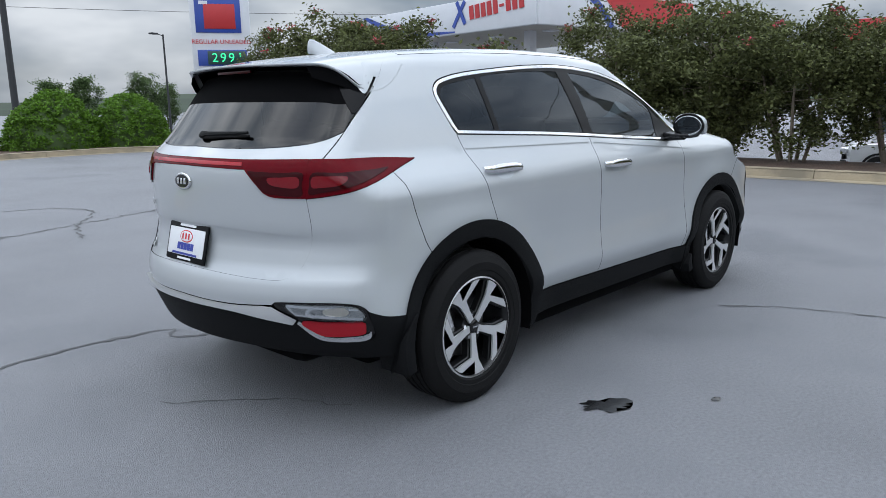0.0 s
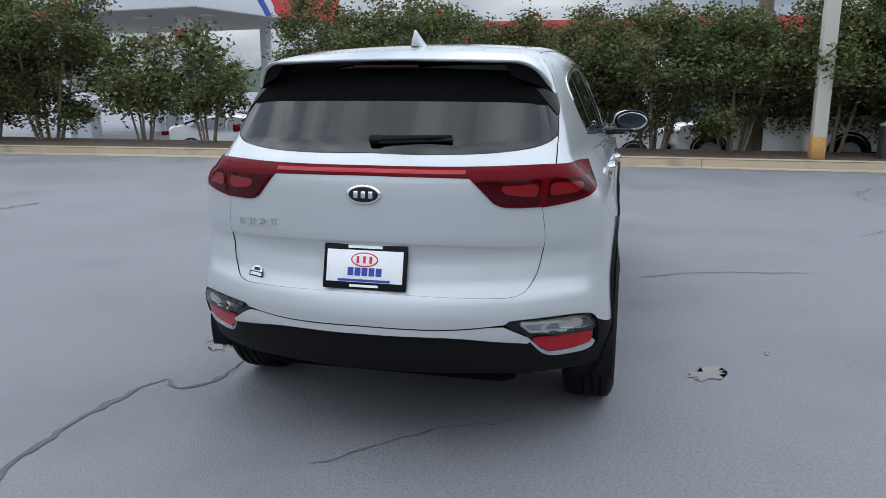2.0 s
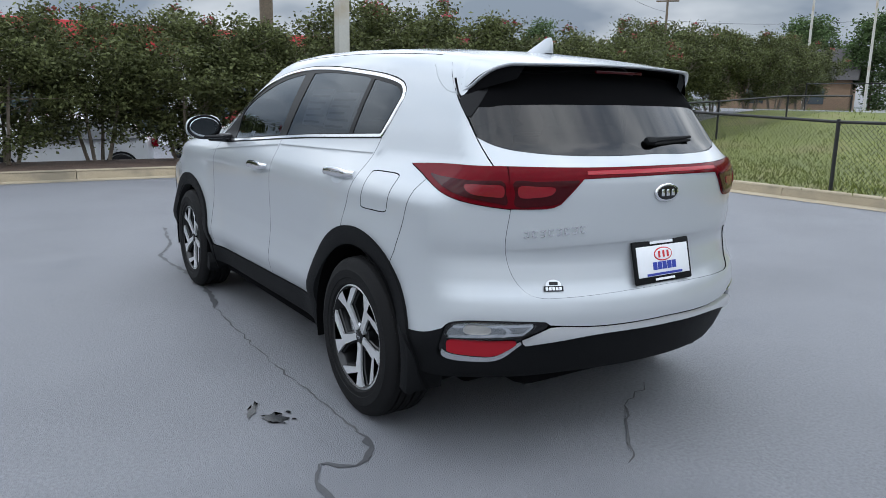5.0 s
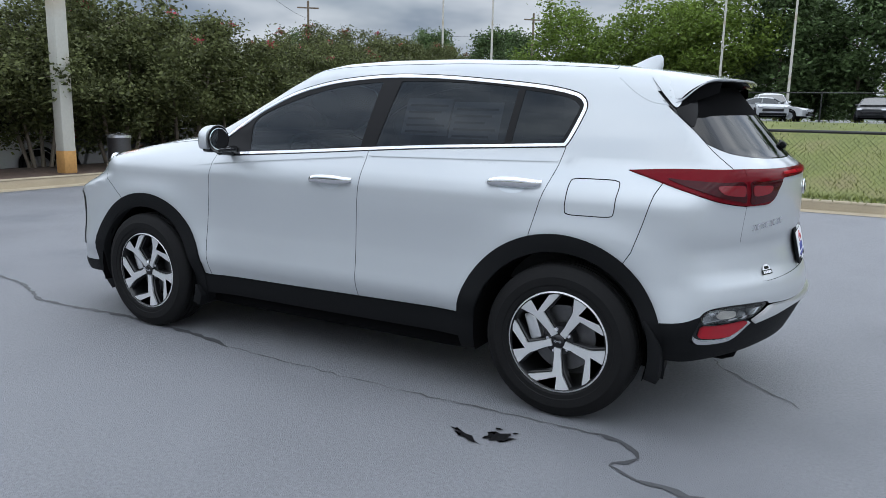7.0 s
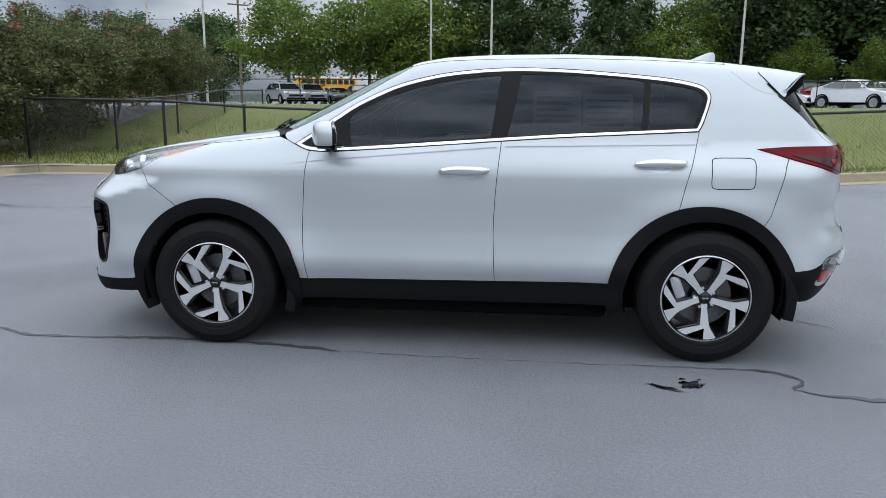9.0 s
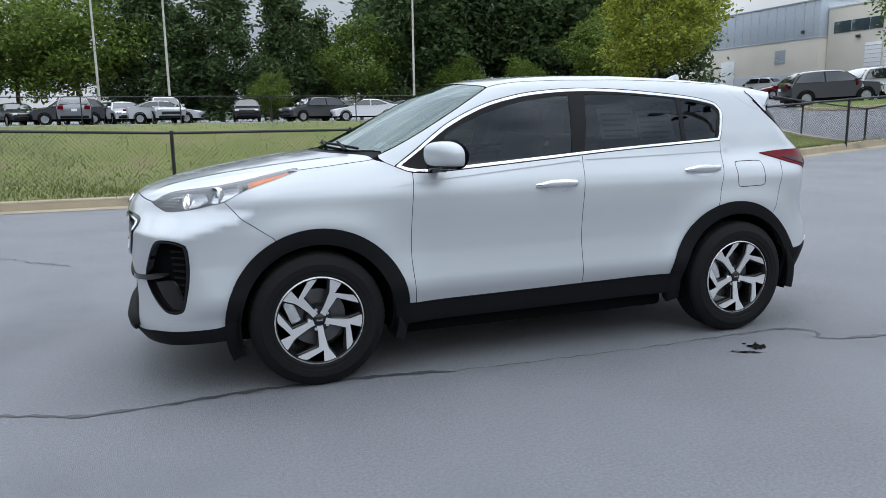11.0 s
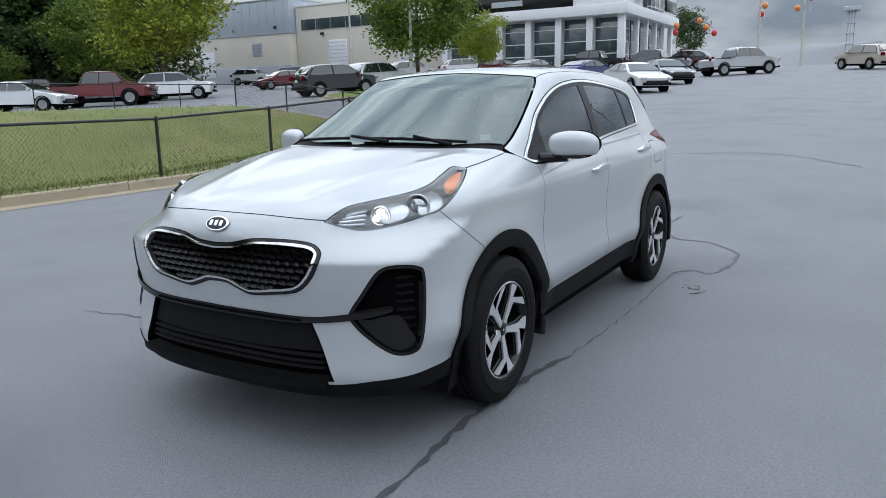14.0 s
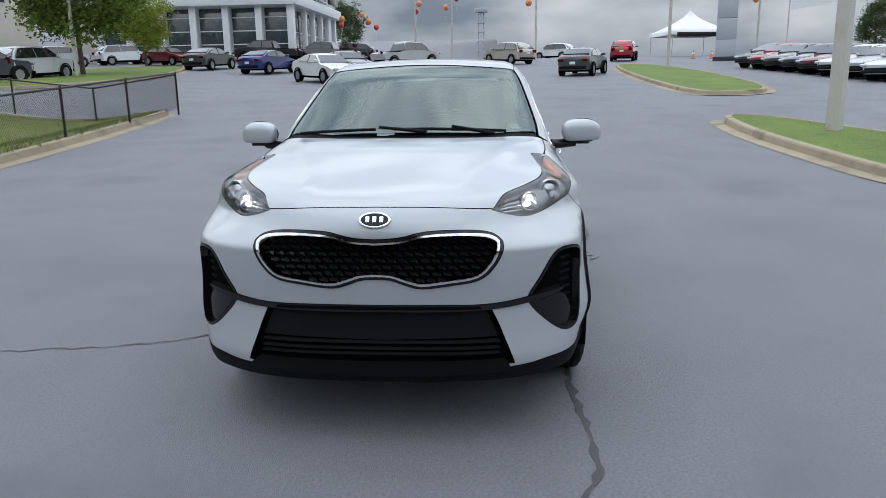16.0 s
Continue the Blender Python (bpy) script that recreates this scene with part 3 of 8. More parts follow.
# side windows: bright surround, black frame, three panes
dlo = loop_of("side", dlo_top, belt)
outer, inner = shrink(dlo, 0.005), shrink(dlo, 0.017)
surrounds = panels("window_surround", "side", outer, CHROME, (CAR, CAR), "bright chrome window surround", holes=[inner], off=0.004, depth=0.016, gap=0, grid=0.05)
pane_f = dense([(0.585, 1.256), (0.522, 1.316), (0.338, 1.388), (0.156, 1.442), (-0.028, 1.475), (-0.205, 1.4915), (-0.226, 1.490), (-0.2245, 1.470), (-0.205, 1.33), (-0.184, 1.185), (-0.181, 1.168), (-0.16, 1.1665), (0.138, 1.143), (0.480, 1.114), (0.555, 1.112), (0.575, 1.14)], 0.02, True)
pane_r = dense([(-0.40, 1.497), (-0.573, 1.495), (-0.842, 1.480), (-0.965, 1.466), (-0.984, 1.461), (-0.983, 1.44), (-0.976, 1.33), (-0.967, 1.23), (-0.966, 1.212), (-0.945, 1.2105), (-0.577, 1.191), (-0.290, 1.1705), (-0.270, 1.170), (-0.273, 1.19), (-0.304, 1.33), (-0.334, 1.475), (-0.338, 1.495), (-0.36, 1.4965)], 0.02, True)
pane_q = dense([(-1.018, 1.457), (-1.04, 1.455), (-1.15, 1.440), (-1.240, 1.421), (-1.288, 1.386), (-1.28, 1.34), (-1.238, 1.235), (-1.21, 1.221), (-1.02, 1.2145), (-1.0, 1.214), (-1.001, 1.235), (-1.009, 1.33), (-1.017, 1.435)], 0.02, True)
frames = panels("window_frame", "side", dlo, SATIN_BLACK, (CAR, CAR), "gloss black window frame", holes=[pane_f, pane_r, pane_q], off=-0.002, depth=0.02, gap=0, grid=0.05)
for shape, mat in ((pane_f, TINT), (pane_r, TINT_DARK), (pane_q, TINT_DARK)):
    for pane in panels("side_window", "side", shape, mat, frames, "dark tinted glass", off=-0.005, depth=0.0, gap=-0.002, grid=0.04):
        pane.visible_shadow = False
    
# bonnet, windscreen, roof, spoiler
lamp_in = after(lamp_high, lamp_high[-1])
bonnet_back = line("top", [(0.985, 0.722), (1.02, 0.62), (1.13, 0.38), (1.175, 0.18), (1.19, 0.0)])
bonnet_half = loop_of("top", bonnet_edge, lamp_high, line("top", [(1.43, 0.700), (1.405, 0.705)]), bonnet_gap, bonnet_back)
bonnet = middle_panel("bonnet", "top", bonnet_half, PAINT, CAR)
screen_low = line("top", [(0.0 + 1.135, 0.0), (1.12, 0.18), (1.075, 0.38), (0.965, 0.60), (0.93, 0.672)])
screen_top = line("top", [(0.268, 0.555), (0.300, 0.3), (0.312, 0.0)])
screen_half = loop_of("top", screen_low, screen_side[1:-1] * (1, 0.988, 1), screen_top)
windscreen = middle_panel("windscreen", "top", screen_half, WINDSCREEN, CAR, "greenish windscreen glass reflecting the sky", off=-0.003, depth=0.0)
windscreen.visible_shadow = False
band_in = shrink(both(screen_half, "top"), 0.035)
part("windscreen_border", panel_mesh("windscreen_border", "top", both(screen_half, "top"), [band_in], off=-0.005, depth=0, grid=0.05), GLOSS_BLACK, windscreen)
cowl_half = loop_of("top", line("top", [(1.20, 0.0), (1.18, 0.18), (1.14, 0.38), (1.03, 0.62), (0.985, 0.700)]), line("top", [(0.93, 0.690), (0.955, 0.62), (1.065, 0.38), (1.11, 0.18), (1.125, 0.0)]))
part("cowl", panel_mesh("cowl", "top", both(cowl_half, "top"), off=-0.009, depth=0.02, gap=0), BLACK_PLASTIC, CAR)
roof_half = loop_of("top", screen_top[::-1], ditch, line("top", [(-1.415, 0.535), (-1.40, 0.3), (-1.392, 0.0)]))
roof = middle_panel("roof", "top", roof_half, PAINT, CAR)
for f in (False, True):
    loop = loop_of("top", ditch[:-2], (ditch[:-2] - (0, 0.013, 0))[::-1])
    part("roof_moulding", panel_mesh("roof_moulding", "top", loop, off=-0.0015, depth=0.01, gap=0, flip=f), GLOSS_BLACK, roof, "black roof drip moulding")
spoil_half = loop_of("top", line("top", [(-1.392, 0.0), (-1.40, 0.3), (-1.415, 0.535)]), np.array([(-1.44, 0.585, 0), (-1.52, 0.615, 0), (-1.62, 0.630, 0), (-1.72, 0.615, 0)]), np.c_[dense([(-1.72, 0.615), (-1.80, 0.555), (-1.865, 0.45), (-1.915, 0.25), (-1.93, 0.0)]), np.zeros(len(dense([(-1.72, 0.615), (-1.80, 0.555), (-1.865, 0.45), (-1.915, 0.25), (-1.93, 0.0)])))])
spoiler = middle_panel("roof_spoiler", "top", spoil_half, PAINT, CAR, ends_too=False, depth=0.010)
under = middle_panel("spoiler_underside", "top", spoil_half, SATIN_BLACK, spoiler, "black underside", ends_too=False, off=-0.014, depth=0.0, gap=0.010)
part("brake_light", box((0.012, 0.26, 0.012), (-1.905, 0, 1.488), 0.003), RED_DEEP, spoiler, "high red brake light")
# turned-down edge of the spoiler, deepest at its ends, and the black cheeks under it
edge_top = dense([(-1.44, 0.585), (-1.52, 0.615), (-1.62, 0.630), (-1.72, 0.615), (-1.80, 0.555), (-1.865, 0.45), (-1.915, 0.25), (-1.93, 0.0)], 0.02)
edge_top = np.vstack([edge_top, (edge_top * (1, -1))[::-1][1:]])
ep, en = lift("top", edge_top, 0.0, False)
deep = np.interp(np.abs(edge_top[:, 1]) + (edge_top[:, 0] > -1.70) * 5, [0.0, 0.25, 0.45, 0.555, 0.615, 5.58, 5.62, 5.64], [0.011, 0.011, 0.012, 0.013, 0.020, 0.032, 0.055, 0.055])
ends = np.clip((np.abs(edge_top[:, 1]) - 0.3) / 0.3, 0, 1)
low_edge = ep + np.c_[0.012 + 0 * ends, -np.sign(edge_top[:, 1]) * 0.006, -deep]
rows_e = [ep + (0, 0, 0.0005), ep + np.c_[-0.004 * (1 - ends), np.sign(edge_top[:, 1]) * 0.004 * ends, -0.006 + 0 * ends], low_edge, low_edge + np.c_[0.02 + 0 * ends, -np.sign(edge_top[:, 1]) * 0.02 * ends, 0 * ends]]
n_e = len(ep)
part("spoiler_edge", mesh_of("spoiler_edge", np.vstack(rows_e), [(r * n_e + i, r * n_e + i + 1, (r + 1) * n_e + i + 1, (r + 1) * n_e + i) for r in range(3) for i in range(n_e - 1)]), PAINT, spoiler)
wing_end = dense([(0.955, 1.512), (0.938, 1.462), (0.918, 1.425), (0.888, 1.384), (0.852, 1.412), (0.842, 1.47), (0.885, 1.518)], 0.02, True)
panels("spoiler_end", "rear", wing_end, PAINT, (spoiler, spoiler), off=0.004, depth=0.02, gap=0)
cheek = dense([(0.890, 1.372), (0.842, 1.306), (0.815, 1.325), (0.775, 1.385), (0.762, 1.418), (0.83, 1.395)], 0.02, True)
panels("spoiler_cheek", "rear", cheek, SATIN_BLACK, (spoiler, spoiler), "black cheek under the spoiler", off=0.006, depth=0.02, gap=0)

for sgn in (1, -1):
    pick_e = [i for i in range(n_e) if edge_top[i, 1] * sgn > 0.44 and edge_top[i, 0] < -1.50]
    upper_e = low_edge[pick_e] if sgn > 0 else low_edge[pick_e][::-1]
    k_e = np.linspace(0, 3, len(upper_e))
    foot = np.c_[np.interp(k_e, range(4), (-1.585, -1.700, -1.775, -1.850)), sgn * np.interp(k_e, range(4), (0.600, 0.636, 0.580, 0.480)), np.interp(k_e, range(4), (1.470, 1.378, 1.415, 1.452))]
    turn_i = int(np.argmax(np.abs(upper_e[:, 1]))) if sgn > 0 else len(upper_e) - 1 - int(np.argmax(np.abs(upper_e[::-1, 1])))
    for lo, hi, mat_e, say in ((0, turn_i + 1, PAINT, ""), (turn_i, len(upper_e), DARK_INNER, "black rear face under the spoiler")) if upper_e[0, 0] > upper_e[-1, 0] else ((turn_i, len(upper_e), PAINT, ""), (0, turn_i + 1, DARK_INNER, "black rear face under the spoiler")):
        u_e, f_e = upper_e[lo:hi], foot[lo:hi]
        if len(u_e) > 1:
            part("spoiler_side", mesh_of("spoiler_side", np.vstack([u_e + (0, 0, 0.004), f_e]), [(i, i + 1, len(u_e) + i + 1, len(u_e) + i)[::sgn] for i in range(len(u_e) - 1)]), mat_e, spoiler, say)

# shark fin aerial
fin_v, fin_f = [], []
for i in range(9):
    z = i / 8
    for k in range(16):
        a = 2 * math.pi * k / 16
        lx = 0.085 * (1 - z) ** 0.8 + 0.012
        fin_v.append((-1.395 - 0.075 * z ** 0.9 + lx * math.cos(a), 0.030 * (1 - z) ** 1.2 * math.sin(a) + 0.004 * math.sin(a), z * 0.068))
for i in range(8):
    for k in range(16):
        fin_f.append((i * 16 + k, i * 16 + (k + 1) % 16, i * 16 + 16 + (k + 1) % 16, i * 16 + 16 + k))
fin_f.append(tuple(range(128, 144)))
part("aerial_fin", mesh_of("aerial_fin", [(x, y, z + 1.583) for x, y, z in fin_v], fin_f), PAINT, roof)

# tailgate
lamp_bar_top = line("rear", [(0.721, 1.137), (0.66, 1.137), (0.39, 1.134), (0.0, 1.136)])
lamp_in_low = line("rear", [(0.0, 1.102), (0.383, 1.094), (0.430, 1.045), (0.471, 1.003), (0.520, 0.987), (0.655, 0.985)])
bar_low, bar_corner = line("rear", [(0.0, 1.102), (0.2, 1.099), (0.383, 1.094)]), line("rear", [(0.383, 1.094), (0.430, 1.045), (0.471, 1.003)])
gate_top_loop = loop_of("rear", glass_low, gate_cut[after(gate_cut, glass_low[-1]) :], lamp_bar_top)
tailgate = middle_panel("tailgate", "rear", gate_top_loop, PAINT, CAR)
lamp_floor = line("rear", [(0.471, 1.003), (0.520, 0.987), (0.655, 0.985)])
crease_i = after(gate_low, lift("rear", [(0.672, 0.830)])[0][0])
crease = line("rear", [(0.0, 0.862), (0.3, 0.852), (0.55, 0.838)])
crease = np.vstack([crease, gate_low[crease_i : crease_i + 1]])
middle_panel("tailgate_skin", "rear", loop_of("rear", bar_low, bar_corner, lamp_floor, gate_low[: crease_i + 1], crease[::-1]), PAINT, tailgate, grid=0.025, gap=0.0)
middle_panel("tailgate_skin", "rear", loop_of("rear", crease, gate_low[crease_i:]), PAINT, tailgate, grid=0.025, gap=0.0, off=-0.004)
glass_half = loop_of("rear", glass_low, line("rear", [(0.795, 1.236), (0.838, 1.300), (0.910, 1.385), (0.955, 1.455)]), line("rear", [(0.955, 1.455), (0.6, 1.475), (0.0, 1.488)]))
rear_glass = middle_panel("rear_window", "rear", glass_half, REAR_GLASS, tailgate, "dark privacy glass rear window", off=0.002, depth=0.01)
rear_glass.visible_shadow = False
# Black band painted on for the spoiler's shade and reflection in the glass.
spoiler_shade = loop_of("rear", line("rear", [(0.0, 1.360), (0.45, 1.357), (0.68, 1.352), (0.76, 1.344), (0.868, 1.346)]), line("rear", [(0.868, 1.346), (0.905, 1.392), (0.950, 1.453)]), line("rear", [(0.950, 1.453), (0.6, 1.473), (0.0, 1.486)]))
middle_panel("spoiler_reflection", "rear", spoiler_shade, DARK_INNER, rear_glass, "black band for the spoiler's reflection along the top of the glass", off=0.0035, depth=0.001, gap=0, grid=0.03)

# tail lights: outer lenses on the body, inner lenses and light bar on the gate
outer_lens = loop_of("rear", line("rear", [(0.672, 1.137), (0.721, 1.137)]), tail_top, tail_low, line("rear", [(0.655, 0.985), (0.660, 1.06), (0.672, 1.137)]))
tail_lights = panels("tail_light", "rear", outer_lens, RED_LENS, (CAR, CAR), "dark red wraparound lens", off=0.006, depth=0.03, grid=0.02)
inner_half = loop_of("rear", line("rear", [(0.0, 1.136), (0.39, 1.134), (0.672, 1.137)]), line("rear", [(0.668, 1.13), (0.655, 0.985)]), lamp_floor[::-1], bar_corner[::-1], bar_low[::-1])
light_bar = middle_panel("light_bar", "rear", inner_half, RED_LENS, tailgate, "full-width red light bar and lenses", off=0.006, depth=0.03, grid=0.02)
for shape, mat, own in (
    ([(0.69, 1.085), (0.80, 1.083), (0.92, 1.085), (0.98, 1.088), (0.90, 1.052), (0.82, 1.028), (0.72, 1.010), (0.672, 1.004), (0.675, 1.04)], RED_DEEP, 0),
    ([(0.69, 1.070), (0.76, 1.072), (0.82, 1.066), (0.80, 1.040), (0.72, 1.030), (0.685, 1.032)], RED_MID, 0),
    ([(0.645, 1.085), (0.56, 1.085), (0.44, 1.088), (0.405, 1.086), (0.440, 1.046), (0.480, 1.008), (0.55, 0.998), (0.638, 0.997), (0.642, 1.04)], RED_DEEP, 1),
    ([(0.628, 1.068), (0.56, 1.068), (0.50, 1.064), (0.51, 1.040), (0.56, 1.030), (0.625, 1.030)], RED_MID, 1),
):
    loop = dense(shape, 0.012, True)
    for f in (False, True):
        part("lens_cell", panel_mesh("lens_cell", "rear", loop, off=0.0135 if mat is RED_MID else 0.0105, depth=0.004, gap=0, grid=0.012, flip=f), mat, light_bar if own else tail_lights[f])
bar_cell = loop_of("rear", line("rear", [(0.0, 1.124), (0.37, 1.120)]), line("rear", [(0.37, 1.108), (0.0, 1.111)]))
middle_panel("light_strip", "rear", bar_cell, RED_BRIGHT, light_bar, off=0.009, depth=0.004, gap=0)

# rear bumper
LENS_DARK = surface("lamp_bowl", (0.42, 0.43, 0.44), rough=0.2, metal=0.8, vary=0.25, grain=60)
def outer_up(points):
    """The bumper lamp rises a little towards the car's side."""
    return [(u, v + 0.024 * float(step(u, 0.66, 0.87))) for u, v in points]


low_lamp = dense(outer_up([(0.870, 0.533), (0.802, 0.560), (0.643, 0.579), (0.520, 0.574), (0.505, 0.562), (0.530, 0.536), (0.602, 0.489), (0.665, 0.430), (0.728, 0.405), (0.860, 0.392), (0.905, 0.412), (0.890, 0.480)]), 0.02, True)
low_l = lift("rear", low_lamp)[0]
i_in, i_out = after(low_l, lift("rear", [(0.505, 0.562)])[0][0]), after(low_l, lift("rear", outer_up([(0.870, 0.533)]))[0][0])
upper = low_l[i_out : i_in + 1][::-1] if i_out < i_in else low_l[: i_in + 1][::-1]
lower = low_l[i_in:]
arch_a = arch_r[after(arch_r, gap_quarter[-1]) :]
clad_line = line("rear", [(0.885, 0.540), (0.95, 0.516), (1.04, 0.503)])
z_cut = after(arch_a, clad_line[-1])
strip_top = line("rear", [(0.0, 0.558), (0.3, 0.552), (0.505, 0.562)])
bumper_half = loop_of("rear", gate_low[::-1], tail_low[tq:][::-1], gap_quarter, arch_a[: z_cut + 1], clad_line[::-1], upper[::-1] if np.linalg.norm(upper[0] - clad_line[0]) > np.linalg.norm(upper[-1] - clad_line[0]) else upper, strip_top[::-1])
rear_bumper = middle_panel("rear_bumper", "rear", bumper_half, PAINT, CAR, grid=0.03)
skirt_low = line("rear", [(1.02, 0.345), (0.9, 0.333), (0.62, 0.338), (0.35, 0.358), (0.0, 0.366)])
strip_low = line("rear", [(0.0, 0.540), (0.3, 0.533), (0.49, 0.508), (0.60, 0.490)])
tail_end = lift("rear", [(1.04, 0.500), (1.025, 0.43), (1.02, 0.345)])[0]
skirt_half = loop_of("rear", strip_low, lower[after(lower, strip_low[-1]) :], clad_line, tail_end, skirt_low)
middle_panel("bumper_skirt", "rear", skirt_half, BLACK_PLASTIC, rear_bumper, "textured black lower bumper", off=0.003, depth=0.05, grid=0.03)
strip_half = loop_of("rear", (strip_top - (0, 0, 0.005))[: after(strip_top, lift("rear", [(0.47, 0.559)])[0][0])], line("rear", [(0.50, 0.552), (0.60, 0.500)]), line("rear", [(0.59, 0.490), (0.49, 0.505), (0.3, 0.528), (0.0, 0.534)]))
middle_panel("bumper_strip", "rear", strip_half, MACHINED, rear_bumper, "bright chrome bumper strip", off=0.015, depth=0.02, gap=0, grid=0.02)
for f in (False, True):
    def seat(points, off, mat, name, own, label=""):
        return part(name, panel_mesh(name, "rear", dense(outer_up(points), 0.012, True), off=off, depth=0.015, gap=0, grid=0.025, flip=f), mat, own, label)
    low = part("bumper_light", panel_mesh("bumper_light", "rear", low_lamp, off=-0.012, depth=0.02, gap=0.001, grid=0.03, flip=f), GLOSS_BLACK, rear_bumper, "reversing light over red reflector")
    seat([(0.845, 0.530), (0.79, 0.550), (0.645, 0.565), (0.565, 0.560), (0.60, 0.528), (0.70, 0.508), (0.86, 0.487)], -0.006, LENS_DARK, "lamp_bowl", low)
    seat([(0.852, 0.534), (0.79, 0.556), (0.645, 0.571), (0.555, 0.566), (0.59, 0.528), (0.70, 0.503), (0.866, 0.482)], 0.001, LENS_CLEAR, "clear_lens", low)
    for ra, rb in (((0.845, 0.530), (0.565, 0.562)), ((0.565, 0.562), (0.600, 0.527)), ((0.600, 0.527), (0.86, 0.489))):
        k0, k1 = np.array(ra), np.array(rb)
        seat([tuple(k0 + (0, 0.003)), tuple(k1 + (0, 0.003)), tuple(k1 - (0, 0.004)), tuple(k0 - (0, 0.004))], 0.0, CHROME, "lens_trim", low)
    seat([(0.66, 0.556), (0.64, 0.536), (0.66, 0.518), (0.675, 0.516), (0.657, 0.536), (0.675, 0.556)], 0.0005, CHROME, "lens_rib", low)
    seat([(0.80, 0.540), (0.72, 0.550), (0.72, 0.525), (0.80, 0.512)], 0.0005, surface("lens_pale", (0.75, 0.72, 0.68), rough=0.15, vary=0.15, coat=1.0), "bulb_window", low)
    seat([(0.855, 0.472), (0.72, 0.487), (0.620, 0.490), (0.675, 0.442), (0.73, 0.424), (0.855, 0.418), (0.87, 0.44)], -0.002, RED_BRIGHT, "reflector", low, "bright red reflector")
    seat([(0.89, 0.425), (0.86, 0.407), (0.73, 0.412), (0.668, 0.437), (0.605, 0.490), (0.595, 0.484), (0.66, 0.424), (0.728, 0.400), (0.87, 0.394)], 0.002, CHROME, "reflector_rim", low)

# badges, number plate, sticker, rear wiper
def on_rear(u, v, off=0.0):
    p, n = lift("rear", [(u, v)], off)
    return Vector(p[0]), Vector(n[0])


def facing(p, n):
    z = n.normalized()
    x = Vector((0, 0, 1)).cross(z).normalized()
    m = Matrix((x, z.cross(x), z)).transposed().to_4x4()
    m.translation = p
    return m


def disc(a, b, h, steps=40):
    """A domed oval with half axes a and b, facing +z."""
    bm = bmesh.new()
    rows = [(1.0, 0.0), (1.0, h * 0.6), (0.94, h * 0.95), (0.8, h), (0.0, h)]
    vs = [[bm.verts.new((a * r * math.cos(2 * math.pi * k / steps), b * r * math.sin(2 * math.pi * k / steps), z)) for k in range(steps)] for r, z in rows[:-1]]
    for p, q in zip(vs, vs[1:]):
        for k in range(steps):
            bm.faces.new((p[k], p[(k + 1) % steps], q[(k + 1) % steps], q[k]))
    bm.faces.new(vs[-1])
    return finish(bm)


def emblem(p, n, own):
    m = facing(p, n)
    ring_ob = part("emblem", disc(0.066, 0.036, 0.006), CHROME, own, "oval chrome emblem", at=m)
    part("emblem_face", disc(0.058, 0.029, 0.0072), GLOSS_BLACK, ring_ob)
    marks = join(*[box((0.017, 0.026, 0.004), (dx, 0, 0.0085), 0.002) for dx in (-0.028, 0.0, 0.028)])
    part("emblem_mark", marks, CHROME, ring_ob)


emblem(*on_rear(0.0, 1.035, 0.001), tailgate)
p, n = on_rear(0.492, 0.905, 0.001)
badge = None
for i in range(8):
    q, n = on_rear(0.612 - 0.245 * (i + 0.5) / 8, 0.893 + 0.02 * (i / 8) , 0.002)
    m = facing(q, n)
    bar = join(box((0.021, 0.005, 0.003), (0, 0.010, 0.001)), box((0.018, 0.005, 0.003), (0, -0.010, 0.001)), box((0.006, 0.022, 0.003), (-0.007 if i % 2 else 0.007, 0, 0.001)))
    part("badge_letter", bar, CHROME, tailgate, "chrome badge bars", at=m)
p, n = on_rear(0.0, 0.766, 0.008)
pm = facing(p, n)
plate_ob = part("number_plate", box((0.322, 0.166, 0.012), (0, 0, 0), 0.006), BLACK_PLASTIC, tailgate, "black plate frame round a white dealer plate", at=pm)
part("plate_sheet", box((0.292, 0.118, 0.004), (0, 0.002, 0.0065), 0.001), WHITE, plate_ob)
oval = disc(0.052, 0.027, 0.002)
part("plate_oval", oval, RED_PRINT, plate_ob, at=Matrix.Translation((0, 0.026, 0.008)))
part("plate_oval_face", disc(0.047, 0.0225, 0.0024), WHITE, plate_ob, at=Matrix.Translation((0, 0.026, 0.0085)))
part("plate_oval_mark", join(*[box((0.010, 0.026, 0.002), (dx, 0.026, 0.0115)) for dx in (-0.025, 0.0, 0.024)]), RED_PRINT, plate_ob)
part("plate_bar", join(*[box((0.022, 0.030, 0.002), (-0.052 + 0.027 * i, -0.018, 0.0095), 0.0, (0, 0, 0)) for i in range(5)]), BLUE_PRINT, plate_ob)
for size, place in (((0.20, 0.009, 0.002), (0, -0.050, 0.0095)), ((0.11, 0.009, 0.002), (0, -0.070, 0.008)), ((0.13, 0.010, 0.002), (0, 0.073, 0.007))):
    part("plate_small_bar", box(size, place), BLUE_PRINT if place[1] == -0.050 else WHITE, plate_ob)
p, n = on_rear(0.49, 0.706, 0.0015)
stick = part("dealer_sticker", join(disc(0.030, 0.020, 0.001)), WHITE, tailgate, "small white and black dealer sticker", at=facing(p, n))
part("sticker_bar", join(box((0.075, 0.020, 0.001), (0, -0.014, 0.0015)), box((0.034, 0.012, 0.001), (0, 0.006, 0.0018))), GLOSS_BLACK, stick)
part("sticker_line", join(*[box((0.010, 0.012, 0.001), (-0.026 + 0.013 * i, -0.014, 0.0022)) for i in range(5)]), WHITE, stick)
w0, wn0 = on_rear(-0.015, 1.215, 0.014)
w1, _ = on_rear(-0.33, 1.222, 0.022)
